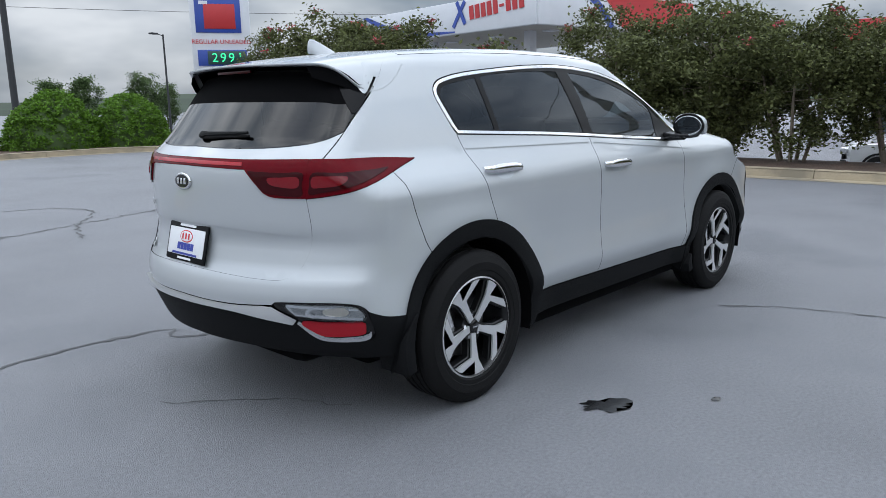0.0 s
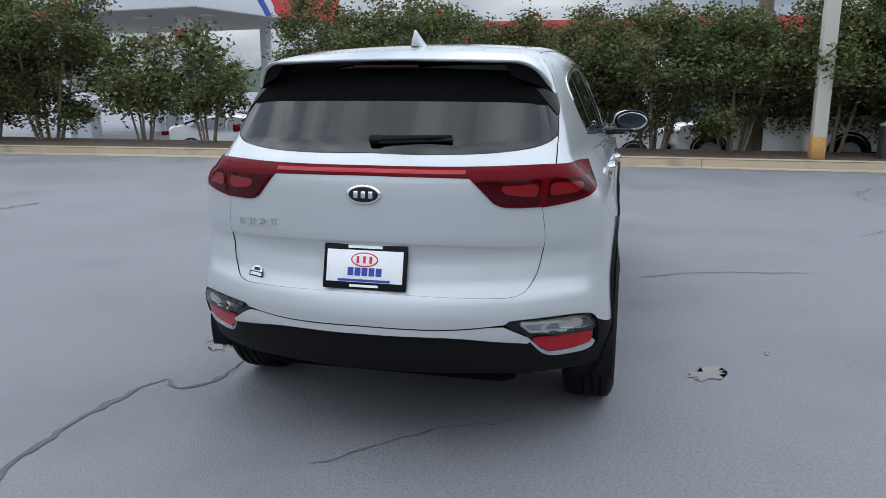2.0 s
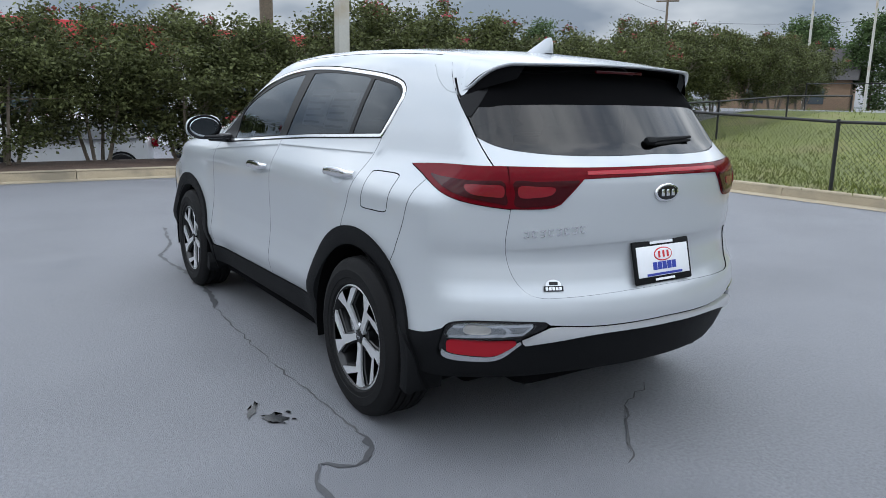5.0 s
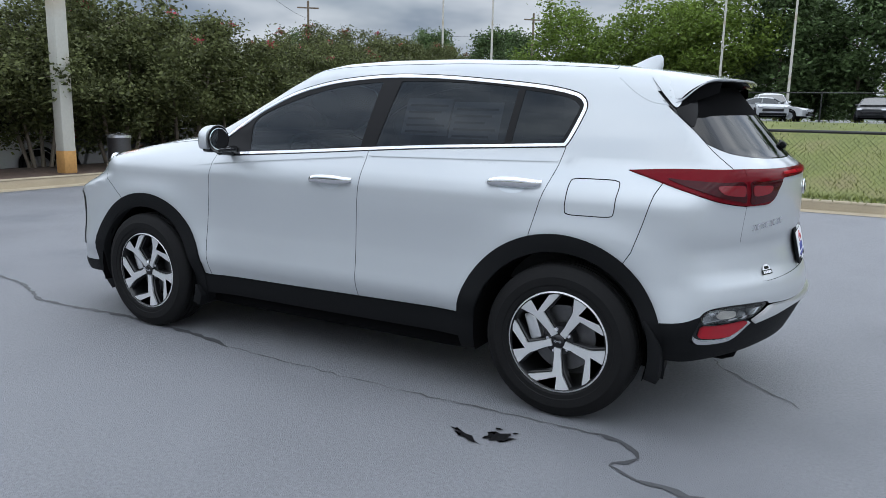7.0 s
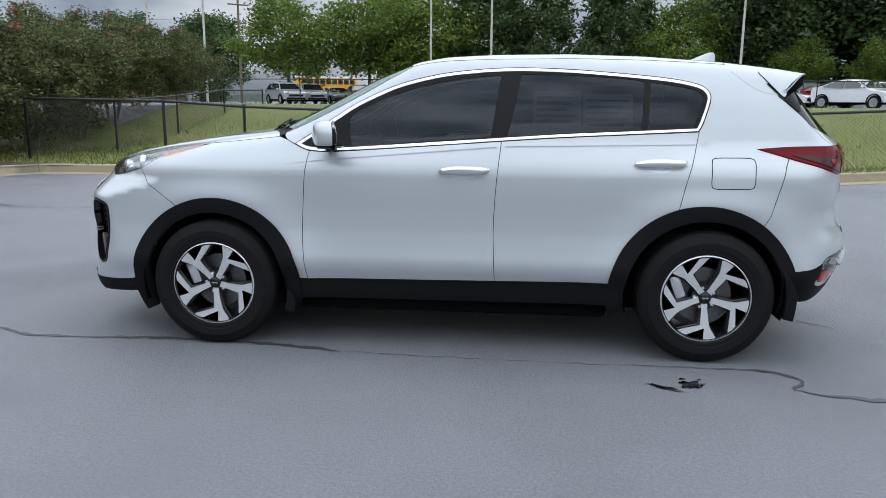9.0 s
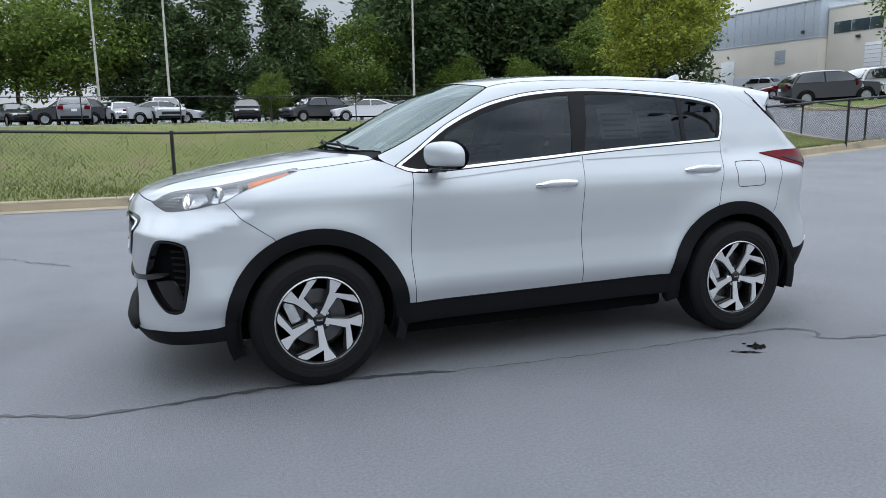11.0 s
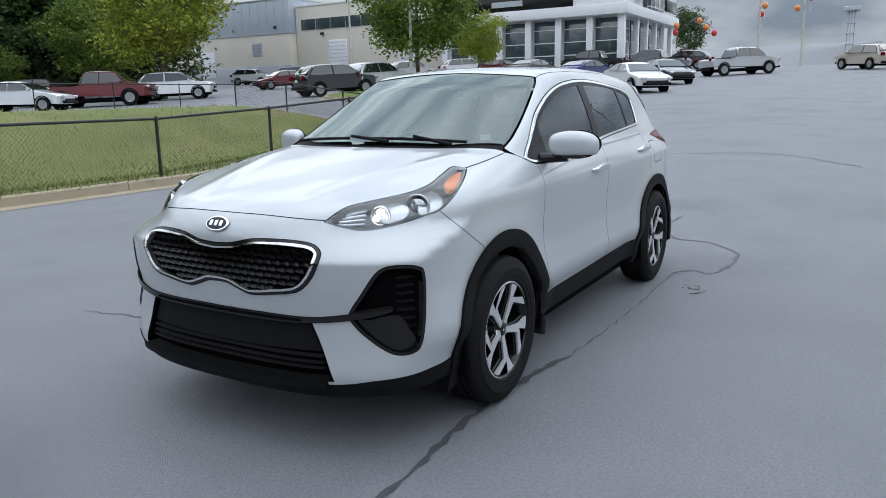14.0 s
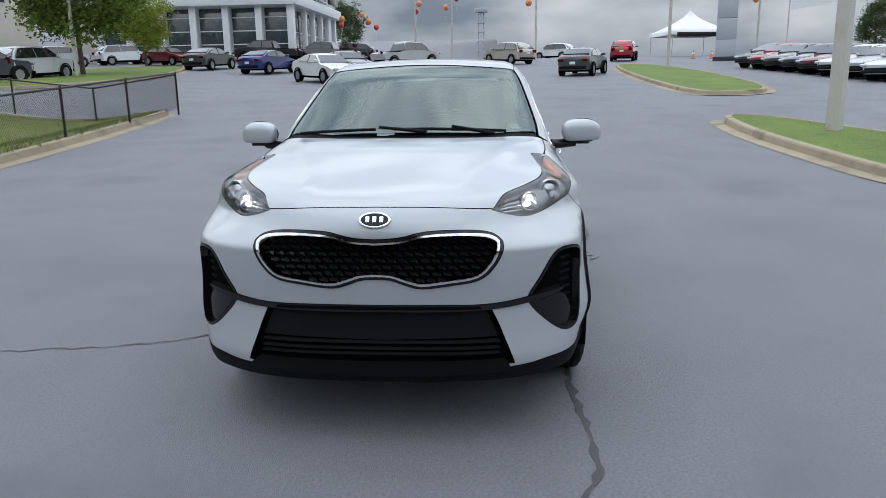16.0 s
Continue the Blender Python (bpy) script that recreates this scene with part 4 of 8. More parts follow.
wiper = part("rear_wiper", join(box((0.052, 0.032, 0.028), (0, 0, 0.0), 0.010)), BLACK_PLASTIC, tailgate, "black rear wiper with housing", at=facing(w0, wn0))
part("wiper_arm", rod(w0, w1, 0.015, 0.006, 8), BLACK_PLASTIC, tailgate)
part("wiper_blade", rod(on_rear(-0.03, 1.205, 0.012)[0], on_rear(-0.335, 1.215, 0.012)[0], 0.007, 0.005, 8), RUBBER, tailgate)

# headlights
lamp_loop = loop_of("front", lamp_low, lamp_high[::-1])
for f in (False, True):
    s = -1 if f else 1
    lamp = part("headlight", panel_mesh("headlight", "front", lamp_loop, off=-0.045, depth=-0.04, gap=0.004, grid=0.03, flip=f), LAMP_GREY, CAR, "clear headlight with two projectors and amber corner")
    lens = part("lens", panel_mesh("lens", "front", lamp_loop, off=0.0, depth=0.006, gap=0.001, grid=0.03, flip=f), LENS_CLEAR, lamp)
    lens.visible_shadow = False
    edge_loop = shrink(lamp_loop, 0.007)
    part("lamp_border", panel_mesh("lamp_border", "front", lamp_loop, [edge_loop], off=-0.004, depth=0.03, gap=0.001, grid=0.04, flip=f), LAMP_GREY, lamp)
    for u, v, r, lit in ((0.650, 0.985, 0.041, True), (0.805, 1.016, 0.051, False)):
        p, n = lift("front", [(u, v)], -0.034)
        c = Vector(p[0])
        axis = Vector((0.90, 0.42, 0.08)).normalized()
        m = facing(c, axis)
        tube = lathe([(r, -0.02), (r * 1.04, 0.004), (r * 0.97, 0.010), (r * 0.86, 0.006), (r * 0.84, -0.01)], 32, "Z")
        hood_l = part("projector", tube, LAMP_SILVER, lamp, "bright projector tube", at=Matrix.Diagonal((1, s, 1, 1)) @ m)
        ball = bmesh.new()
        bmesh.ops.create_uvsphere(ball, u_segments=24, v_segments=12, radius=r * 0.84, matrix=Matrix.Translation((0, 0, -0.014)) @ Matrix.Diagonal((1, 1, 0.6, 1)))
        part("projector_lens", finish(ball), MIRROR if not lit else LAMP_SILVER, hood_l)
        if lit:
            part("bulb", join(*[disc(0.015, 0.013, 0.003) for _ in range(1)]), BULB, hood_l, at=Matrix.Translation((0, 0.015, 0.007)))
            part("bulb", disc(0.014, 0.013, 0.003), BULB, hood_l, at=Matrix.Translation((0.015, -0.010, 0.007)))
            part("bulb", disc(0.014, 0.013, 0.003), BULB, hood_l, at=Matrix.Translation((-0.015, -0.010, 0.007)))
        sleeve = dense([(u + 0.01, v + r), (u + 0.09, v + r * 0.9), (u + 0.115, v + 0.01), (u + 0.09, v - r * 0.75), (u + 0.01, v - r)], 0.02, True)
        part("projector_sleeve", panel_mesh("projector_sleeve", "front", sleeve, off=-0.022, depth=0.02, gap=0, grid=0.02, flip=f), LAMP_SILVER, lamp)
    amber = dense([(0.958, 1.056), (0.990, 1.050), (1.085, 1.083), (1.130, 1.104), (1.045, 1.092), (0.970, 1.073)], 0.02, True)
    part("turn_signal", panel_mesh("turn_signal", "front", amber, off=-0.006, depth=0.02, gap=0, grid=0.025, flip=f), AMBER, lamp, "amber turn signal")
    for i in range(4):
        rib = dense([(0.478 + 0.012 * i, 0.950 + 0.013 * i), (0.52, 0.945 + 0.016 * i), (0.59, 0.944 + 0.021 * i), (0.59, 0.949 + 0.021 * i), (0.52, 0.951 + 0.016 * i)], 0.02, True)
        part("lamp_rib", panel_mesh("lamp_rib", "front", rib, off=-0.022, depth=0.01, gap=0, grid=0.03, flip=f), LAMP_SILVER, lamp)

# front bumper with grille, side vents and lower intake
grille_half = dense([(0.0, 0.861), (0.085, 0.868), (0.175, 0.889), (0.30, 0.891), (0.400, 0.880), (0.440, 0.856), (0.445, 0.826), (0.415, 0.750), (0.360, 0.692), (0.260, 0.670), (0.160, 0.657), (0.100, 0.674), (0.052, 0.693), (0.0, 0.697)])
vent = dense([(0.825, 0.752), (0.795, 0.785), (0.735, 0.798), (0.665, 0.795), (0.625, 0.768), (0.575, 0.682), (0.537, 0.612), (0.545, 0.570), (0.592, 0.512), (0.648, 0.460), (0.700, 0.436), (0.765, 0.436), (0.803, 0.468), (0.826, 0.60)], 0.02, True)
vent[:, 0] = np.where(vent[:, 0] > 0.65, 0.65 + (vent[:, 0] - 0.65) * 0.82, vent[:, 0])
intake_half = np.vstack([dense([(0.0, 0.573), (0.216, 0.572), (0.404, 0.563)]), dense([(0.404, 0.563), (0.432, 0.489), (0.478, 0.335)]), dense([(0.478, 0.335), (0.25, 0.326), (0.0, 0.320)])])
lip_line = line("front", [(0.0, 0.300), (0.462, 0.318), (0.626, 0.337), (0.783, 0.345), (0.870, 0.353), (0.915, 0.366)])
fa = arch_f[after(arch_f, gap_bumper[-1]) :]
bump_half = loop_of("front", bonnet_edge, lamp_low[: lamp_end + 1], gap_bumper, fa[: after(fa, lip_line[-1]) + 1], lip_line[::-1])
front_bumper = middle_panel("front_bumper", "front", bump_half, PAINT, CAR, holes=[grille_half, intake_half], side_holes=[vent], grid=0.03)
emblem(*[Vector(a[0]) for a in lift("front", [(0.0, 0.935)], 0.001)], front_bumper)
full = both(grille_half, "front")
g_black = shrink(full, 0.014)
g_chrome = shrink(full, 0.0215)
grille = part("grille", panel_mesh("grille", "front", full, [g_black], off=0.006, depth=0.03, gap=0.002, grid=0.05), GLOSS_BLACK, front_bumper, "black grille in a chrome frame")
part("grille_frame", panel_mesh("grille_frame", "front", g_black, [g_chrome], off=0.010, depth=0.009, gap=0, grid=0.05), CHROME, grille, "chrome grille frame")
# Near-black sheet stands for the shade behind the grille.
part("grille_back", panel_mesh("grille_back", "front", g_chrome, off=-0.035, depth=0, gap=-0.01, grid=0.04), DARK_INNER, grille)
rows = []
k = 0
for r in range(8):
    v = 0.690 + 0.0275 * r
    for c in range(-12, 13):
        u = c * 0.0385 + (0.0193 if r % 2 else 0.0)
        corners = np.array([(u - 0.017, v), (u + 0.017, v), (u, v + 0.014), (u, v - 0.010)])
        if inside(corners, shrink(g_chrome, -0.012)).all() or (inside(corners[:2], g_chrome).all()):
            p, n = lift("front", [(u - 0.017, v + 0.011), (u - 0.012, v - 0.002), (u + 0.017, v - 0.011), (u + 0.013, v + 0.002)], -0.018)
            fr = p + n * np.array([[-0.004], [0.012], [0.006], [-0.008]])
            bk = p - n * 0.022
            bm = bmesh.new()
            a, b = [bm.verts.new(q) for q in fr], [bm.verts.new(q) for q in bk]
            bm.faces.new(a)
            for i in range(4):
                bm.faces.new((a[i], b[i], b[(i + 1) % 4], a[(i + 1) % 4]))
            bmesh.ops.recalc_face_normals(bm, faces=bm.faces[:])
            part("grille_scale", finish(bm, 0, 1, False), GRILLE_BLACK, grille)
            k += 1
for f in (False, True):
    v_in = shrink(vent, 0.014)
    frame_v = part("side_vent", panel_mesh("side_vent", "front", vent, [v_in], off=0.003, depth=0.03, gap=0.002, grid=0.04, flip=f), GLOSS_BLACK, front_bumper, "gloss black side air vent")
    part("vent_back", panel_mesh("vent_back", "front", v_in, off=-0.045, depth=-0.05, gap=-0.002, grid=0.04, flip=f), DARK_INNER, frame_v)
    cup = dense([(0.560, 0.585), (0.60, 0.578), (0.70, 0.590), (0.745, 0.520), (0.775, 0.448), (0.70, 0.448), (0.655, 0.468), (0.60, 0.523)], 0.02, True)
    part("vent_panel", panel_mesh("vent_panel", "front", cup, off=-0.018, depth=0.02, gap=0, grid=0.03, flip=f), GLOSS_BLACK, frame_v)
    for i in range(9):
        v = 0.470 + 0.033 * i
        rib = np.array([(0.700, v), (0.770, v), (0.770, v + 0.009), (0.700, v + 0.009)])
        part("vent_rib", panel_mesh("vent_rib", "front", rib, off=-0.034, depth=0.02, gap=0, grid=0.03, flip=f), BLACK_PLASTIC, frame_v)
blade_top = line("front", [(0.0, 0.588), (0.2, 0.589), (0.40, 0.590), (0.56, 0.612), (0.64, 0.623), (0.680, 0.627)])
blade_low = line("front", [(0.680, 0.619), (0.64, 0.603), (0.56, 0.586), (0.40, 0.566), (0.2, 0.560), (0.0, 0.560)])
middle_panel("bumper_blade", "front", loop_of("front", blade_top, blade_low), GLOSS_BLACK, front_bumper, "gloss black blade across the bumper", off=0.009, depth=0.035, gap=0, grid=0.03)
slot_loop = loop_of("front", line("front", [(0.0, 0.583), (0.36, 0.582)]), line("front", [(0.37, 0.570), (0.0, 0.568)]))
middle_panel("blade_slot", "front", slot_loop, DARK_INNER, front_bumper, off=0.0105, depth=0.003, gap=0)
ihole = both(intake_half, "front")
intake = part("lower_intake", panel_mesh("lower_intake", "front", ihole, off=-0.055, depth=-0.05, gap=-0.004, grid=0.05), DARK_INNER, front_bumper, "black lower air intake with slats")
mid_plate = loop_of("front", line("front", [(0.0, 0.560), (0.39, 0.556)]), line("front", [(0.39, 0.556), (0.428, 0.450)]), line("front", [(0.428, 0.450), (0.0, 0.440)]))
middle_panel("intake_plate", "front", mid_plate, BLACK_PLASTIC, intake, off=-0.018, depth=0.03, gap=0, grid=0.05)
for v, t in ((0.425, 0.010), (0.400, 0.008), (0.378, 0.008)):
    slat = loop_of("front", line("front", [(0.0, v + t), (0.43, v + t)]), line("front", [(0.435, v), (0.0, v)]))
    middle_panel("intake_slat", "front", slat, BLACK_PLASTIC, intake, off=-0.016, depth=0.035, gap=0, grid=0.06)
lip_low = line("front", [(0.915, 0.288), (0.8, 0.276), (0.46, 0.256), (0.2, 0.250), (0.0, 0.250)])
lip_end = lift("front", [(0.915, 0.362), (0.920, 0.325), (0.915, 0.288)])[0]
middle_panel("front_lip", "front", loop_of("front", lip_line, lip_end, lip_low), BLACK_PLASTIC, front_bumper, "textured black chin spoiler", off=0.004, depth=0.08, gap=0.001, grid=0.03)
chin = loop_of("front", line("front", [(0.0, 0.328), (0.455, 0.338)]), line("front", [(0.462, 0.316), (0.0, 0.298)]))
middle_panel("chin_shelf", "front", chin, BLACK_PLASTIC, front_bumper, off=0.024, depth=0.07, gap=0, grid=0.04)

PAPER = surface("paper", (0.70, 0.71, 0.70), rough=0.8, vary=0.05)

# wheel arch and sill cladding, mud flaps
def cladding(x, r_out, r_in, a0, a1):
    a = np.radians(np.linspace(a0, a1, 46))
    o = np.c_[x[0] + r_out * np.cos(a), HUB_Z + r_out * np.sin(a)]
    i = np.c_[x[1] + r_in * np.cos(a), HUB_Z + r_in * np.sin(a)]
    return np.vstack([o, i[::-1]])


for f in (False, True):
    for loop in (cladding((1.325, 1.330), 0.478, 0.398, -22, 196), cladding((-1.295, -1.305), 0.484, 0.408, -14, 192)):
        part("arch_cladding", panel_mesh("arch_cladding", "side", loop, off=0.014, depth=0.06, gap=0, grid=0.03, flip=f), BLACK_PLASTIC, CAR, "matt black wheel arch trim")
    sill_loop = np.vstack([dense([(0.85, 0.385), (0.3, 0.391), (-0.22, 0.400), (-0.83, 0.412)], 0.05), dense([(-0.83, 0.292), (-0.22, 0.286), (0.3, 0.282), (0.85, 0.280)], 0.05)])
    part("sill_cladding", panel_mesh("sill_cladding", "side", sill_loop, off=0.010, depth=0.06, gap=0, grid=0.04, flip=f), BLACK_PLASTIC, CAR, "matt black sill trim")
    for x0, a0, a1 in ((1.330, 184, 199), (-1.305, 158, 193)):
        vs, fs = [], []
        for k in range(9):
            a = radians(a0 + (a1 - a0) * k / 8)
            taper = min(1.0, 0.25 + k / 5)
            px, pz = x0 + 0.415 * math.cos(a), HUB_Z + 0.415 * math.sin(a)
            for y, o in ((0.74, 0.0), (0.905, 0.0), (0.905, -0.055 * taper), (0.74, -0.055 * taper)):
                vs.append((px + o * math.cos(a + math.pi), (-y if f else y), pz + o * math.sin(a + math.pi)))
        for k in range(8):
            for e in range(4):
                fs.append((4 * k + e, 4 * k + (e + 1) % 4, 4 * k + 4 + (e + 1) % 4, 4 * k + 4 + e))
        fs += [(0, 1, 2, 3), (32, 33, 34, 35)]
        bm = bmesh.new()
        bv = [bm.verts.new(v) for v in vs]
        for q in fs:
            bm.faces.new([bv[e] for e in q])
        bmesh.ops.recalc_face_normals(bm, faces=bm.faces[:])
        part("mud_flap", finish(bm, 0.004, 2), BLACK_PLASTIC, CAR, "black mud flap behind the wheel")

# wing mirrors
def mirror_shell(s):
    bm = bmesh.new()
    bmesh.ops.create_uvsphere(bm, u_segments=32, v_segments=20, radius=1.0)
    for v in bm.verts:
        x, y, z = v.co
        sx = 0.082 if x > 0 else 0.016
        e = 0.66
        q = lambda c: math.copysign(abs(c) ** e, c)
        v.co = (q(x) * sx - 0.045 * q(y), q(y) * 0.118, max(-0.050, q(z) * (0.064 + 0.010 * (1 - abs(y))) - 0.008 * y))
    for v in bm.verts:
        v.co = (v.co.x + 0.650, s * (0.965 + v.co.y), v.co.z + 1.176)
    if s < 0:
        bmesh.ops.reverse_faces(bm, faces=bm.faces[:])
    return finish(bm)


for s in (1, -1):
    shell = part("wing_mirror", mirror_shell(s), PAINT, CAR, "silver door mirror on a black foot")
    part("mirror_foot", join(rod((0.68, s * 0.79, 1.105), (0.655, s * 0.93, 1.112), 0.030, 0.024, 12), box((0.085, 0.165, 0.022), (0.645, s * 0.935, 1.117), 0.009, (0, 0, -12 * s))), GLOSS_BLACK, shell)
    face = disc(0.108, 0.060, 0.003)
    bmesh.ops.transform(face, verts=face.verts[:], matrix=facing(Vector((0.618, s * 0.968, 1.176)), Vector((-1, -0.36 * s, 0.02))))
    part("mirror_glass", face, MIRROR, shell)
    rim = disc(0.126, 0.076, 0.003)
    bmesh.ops.transform(rim, verts=rim.verts[:], matrix=facing(Vector((0.622, s * 0.968, 1.176)), Vector((-1, -0.36 * s, 0.02))))
    part("mirror_rim", rim, GLOSS_BLACK, shell)

# price sheets inside the rear door window
def sharp(points, n=6):
    """A closed outline with straight sides."""
    p = np.array(points, float)
    return np.vstack([p[i] + (p[(i + 1) % len(p)] - p[i]) * np.arange(n)[:, None] / n for i in range(len(p))])


for x0, x1, z0, z1 in ((-0.40, -0.655, 1.235, 1.415), (-0.665, -0.925, 1.225, 1.400)):
    loop = sharp([(x0, z1), (x1, z1), (x1, z0), (x0, z0)])
    paper = part("price_sheet", panel_mesh("price_sheet", "side", loop, off=-0.012, depth=0.001, gap=0, grid=0.06), PAPER, rear_doors[0], "printed paper sheet inside the window")
    for k in range(5):
        z = z1 - 0.03 - 0.032 * k
        bar = sharp([(x0 - 0.02, z), (x1 + 0.02 + 0.03 * (k % 3), z), (x1 + 0.02 + 0.03 * (k % 3), z - 0.010), (x0 - 0.02, z - 0.010)])
        part("print_bar", panel_mesh("print_bar", "side", bar, off=-0.0105, depth=0.0, gap=0, grid=0.06), BLACK_PLASTIC, paper)

# windscreen wipers and inspection sticker
def on_screen(x, y, off):
    return Vector(lift("top", [(x, y)], off)[0][0])


for a, b, c in (((1.115, 0.10), (1.075, -0.42), (1.03, -0.47)), ((1.07, 0.46), (1.06, 0.0), (1.09, -0.05))):
    part("wiper_arm", join(rod(on_screen(*a, 0.012), on_screen(b[0], (a[1] + b[1]) / 2, 0.024), 0.010, 0.008, 8)), BLACK_PLASTIC, windscreen)
for y0, y1 in ((0.52, -0.08), (-0.18, -0.62)):
    pts = [on_screen(1.085 - 0.26 * (y * y), y, 0.012) for y in np.linspace(y0, y1, 9)]
    part("wiper_blade", join(*[rod(p, q, 0.008, 0.008, 6) for p, q in zip(pts, pts[1:])]), BLACK_PLASTIC, windscreen, "black windscreen wiper")
lp, ln = lift("top", [(0.915, 0.575)], -0.008)
part("screen_sticker", box((0.055, 0.07, 0.001)), WHITE, windscreen, "small white sticker", at=facing(Vector(lp[0]), Vector(ln[0])))

# cabin seen through the glass, wheel wells and floor pan
cabin = part("cabin_floor", box((3.6, 1.3, 0.05), (0.0, 0, 0.33), 0.01), DARK_INNER, CAR)
part("dashboard", join(box((0.42, 1.32, 0.22), (0.80, 0, 0.96), 0.06), box((0.25, 0.45, 0.10), (0.72, 0.38, 1.07), 0.04), box((0.2, 0.2, 0.08), (0.66, 0, 1.09), 0.02)), SEAT, CAR, "black dashboard")
steer = lathe([(0.172, 0.0), (0.186, 0.014), (0.200, 0.0), (0.186, -0.014), (0.172, 0.0)], 32, "Z")
bmesh.ops.transform(steer, verts=steer.verts[:], matrix=Matrix.Translation((0.46, 0.38, 1.02)) @ Matrix.Rotation(radians(-66), 4, "Y"))
part("steering_wheel", join(steer, box((0.05, 0.33, 0.05), (0.46, 0.38, 1.02), 0.012), box((0.05, 0.06, 0.18), (0.48, 0.38, 0.95), 0.012)), SEAT, CAR, "black steering wheel")
for x, y in ((-0.10, 0.37), (-0.10, -0.37), (-1.0, 0.37), (-1.0, -0.37)):
    seat_ob = part("seat", join(box((0.5, 0.5, 0.16), (x, y, 0.62), 0.05), box((0.14, 0.50, 0.62), (x - 0.27, y, 0.95), 0.05, (0, -14, 0))), SEAT, CAR, "dark cloth seat")
    part("headrest", box((0.10, 0.26, 0.17), (x - 0.36, y, 1.34), 0.04, (0, -10, 0)), SEAT, seat_ob)
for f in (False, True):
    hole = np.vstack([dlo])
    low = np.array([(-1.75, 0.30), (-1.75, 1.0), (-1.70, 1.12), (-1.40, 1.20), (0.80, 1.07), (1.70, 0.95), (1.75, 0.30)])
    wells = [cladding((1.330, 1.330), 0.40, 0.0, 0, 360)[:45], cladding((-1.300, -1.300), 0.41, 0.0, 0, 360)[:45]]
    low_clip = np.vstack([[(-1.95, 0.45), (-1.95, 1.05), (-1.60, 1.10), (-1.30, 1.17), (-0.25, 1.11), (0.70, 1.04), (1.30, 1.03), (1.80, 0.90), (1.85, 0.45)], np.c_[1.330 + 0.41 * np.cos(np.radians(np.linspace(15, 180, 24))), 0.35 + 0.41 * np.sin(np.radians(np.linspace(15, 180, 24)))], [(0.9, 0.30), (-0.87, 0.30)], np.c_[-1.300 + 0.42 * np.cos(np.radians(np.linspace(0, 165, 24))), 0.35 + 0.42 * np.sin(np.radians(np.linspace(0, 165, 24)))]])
    # Black sheet behind the side panels, there to darken the gaps between them.
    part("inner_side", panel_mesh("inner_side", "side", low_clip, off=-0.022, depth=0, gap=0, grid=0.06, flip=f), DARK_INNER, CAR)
    for x in (WHEEL_X, -1.310):
        y0, y1 = 0.50, 0.90
        vs, fs = [], []
        for i in range(25):
            a = math.radians(-15 + 210 * i / 24)
            for y in (y0, y1):
                vs.append((x + 0.405 * math.cos(a), (-y if f else y), HUB_Z + 0.405 * math.sin(a)))
        fs = [(2 * i, 2 * i + 1, 2 * i + 3, 2 * i + 2) for i in range(24)] + [tuple(range(0, 50, 2))]
        part("wheel_well", mesh_of("wheel_well", vs, fs), DARK_INNER, CAR)
# More black sheets for gap shade: behind nose, tail and bonnet.
middle_panel("gap_shade_front", "front", loop_of("front", line("front", [(0.0, 0.96), (0.4, 0.93), (0.6, 0.89), (0.86, 0.93), (1.0, 0.83)]), line("front", [(0.93, 0.40), (0.6, 0.30), (0.0, 0.28)])), DARK_INNER, CAR, off=-0.11, depth=0, gap=0, grid=0.08)
middle_panel("gap_shade_rear", "rear", loop_of("rear", line("rear", [(0.0, 1.15), (0.6, 1.16), (0.74, 1.12), (1.0, 1.08)]), line("rear", [(0.95, 0.42), (0.6, 0.38), (0.0, 0.40)])), DARK_INNER, CAR, off=-0.03, depth=0, gap=0, grid=0.08)
middle_panel("gap_shade_bonnet", "top", loop_of("top", line("top", [(2.10, 0.0), (2.03, 0.42), (1.75, 0.56), (1.40, 0.66), (1.0, 0.70)]), line("top", [(1.02, 0.60), (1.17, 0.3), (1.21, 0.0)])), DARK_INNER, CAR, off=-0.025, depth=0, gap=0, grid=0.1)
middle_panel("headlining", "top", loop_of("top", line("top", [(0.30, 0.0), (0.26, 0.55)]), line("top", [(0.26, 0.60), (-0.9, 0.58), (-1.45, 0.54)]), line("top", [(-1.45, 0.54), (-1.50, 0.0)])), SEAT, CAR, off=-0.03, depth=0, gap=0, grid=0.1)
# Low floor pan, with blocks added to hold light off the ground below.
part("floor_pan", box((3.55, 1.16, 0.14), (0.08, 0, 0.265), 0.03), DARK_INNER, CAR)
part("floor_pan", box((1.72, 1.58, 0.12), (0.03, 0, 0.255), 0.03), DARK_INNER, CAR)
part("rear_under_block", box((0.34, 1.10, 0.20), (-1.86, 0, 0.37), 0.07), DARK_INNER, CAR)
part("front_under_block", box((0.55, 1.24, 0.05), (1.86, 0, 0.275), 0.02), DARK_INNER, CAR)
part("axle", join(rod((-1.335, -0.7, 0.34), (-1.335, 0.7, 0.34), 0.05, 0.05, 12), rod((1.335, -0.7, 0.34), (1.335, 0.7, 0.34), 0.05, 0.05, 12)), DARK_INNER, CAR)


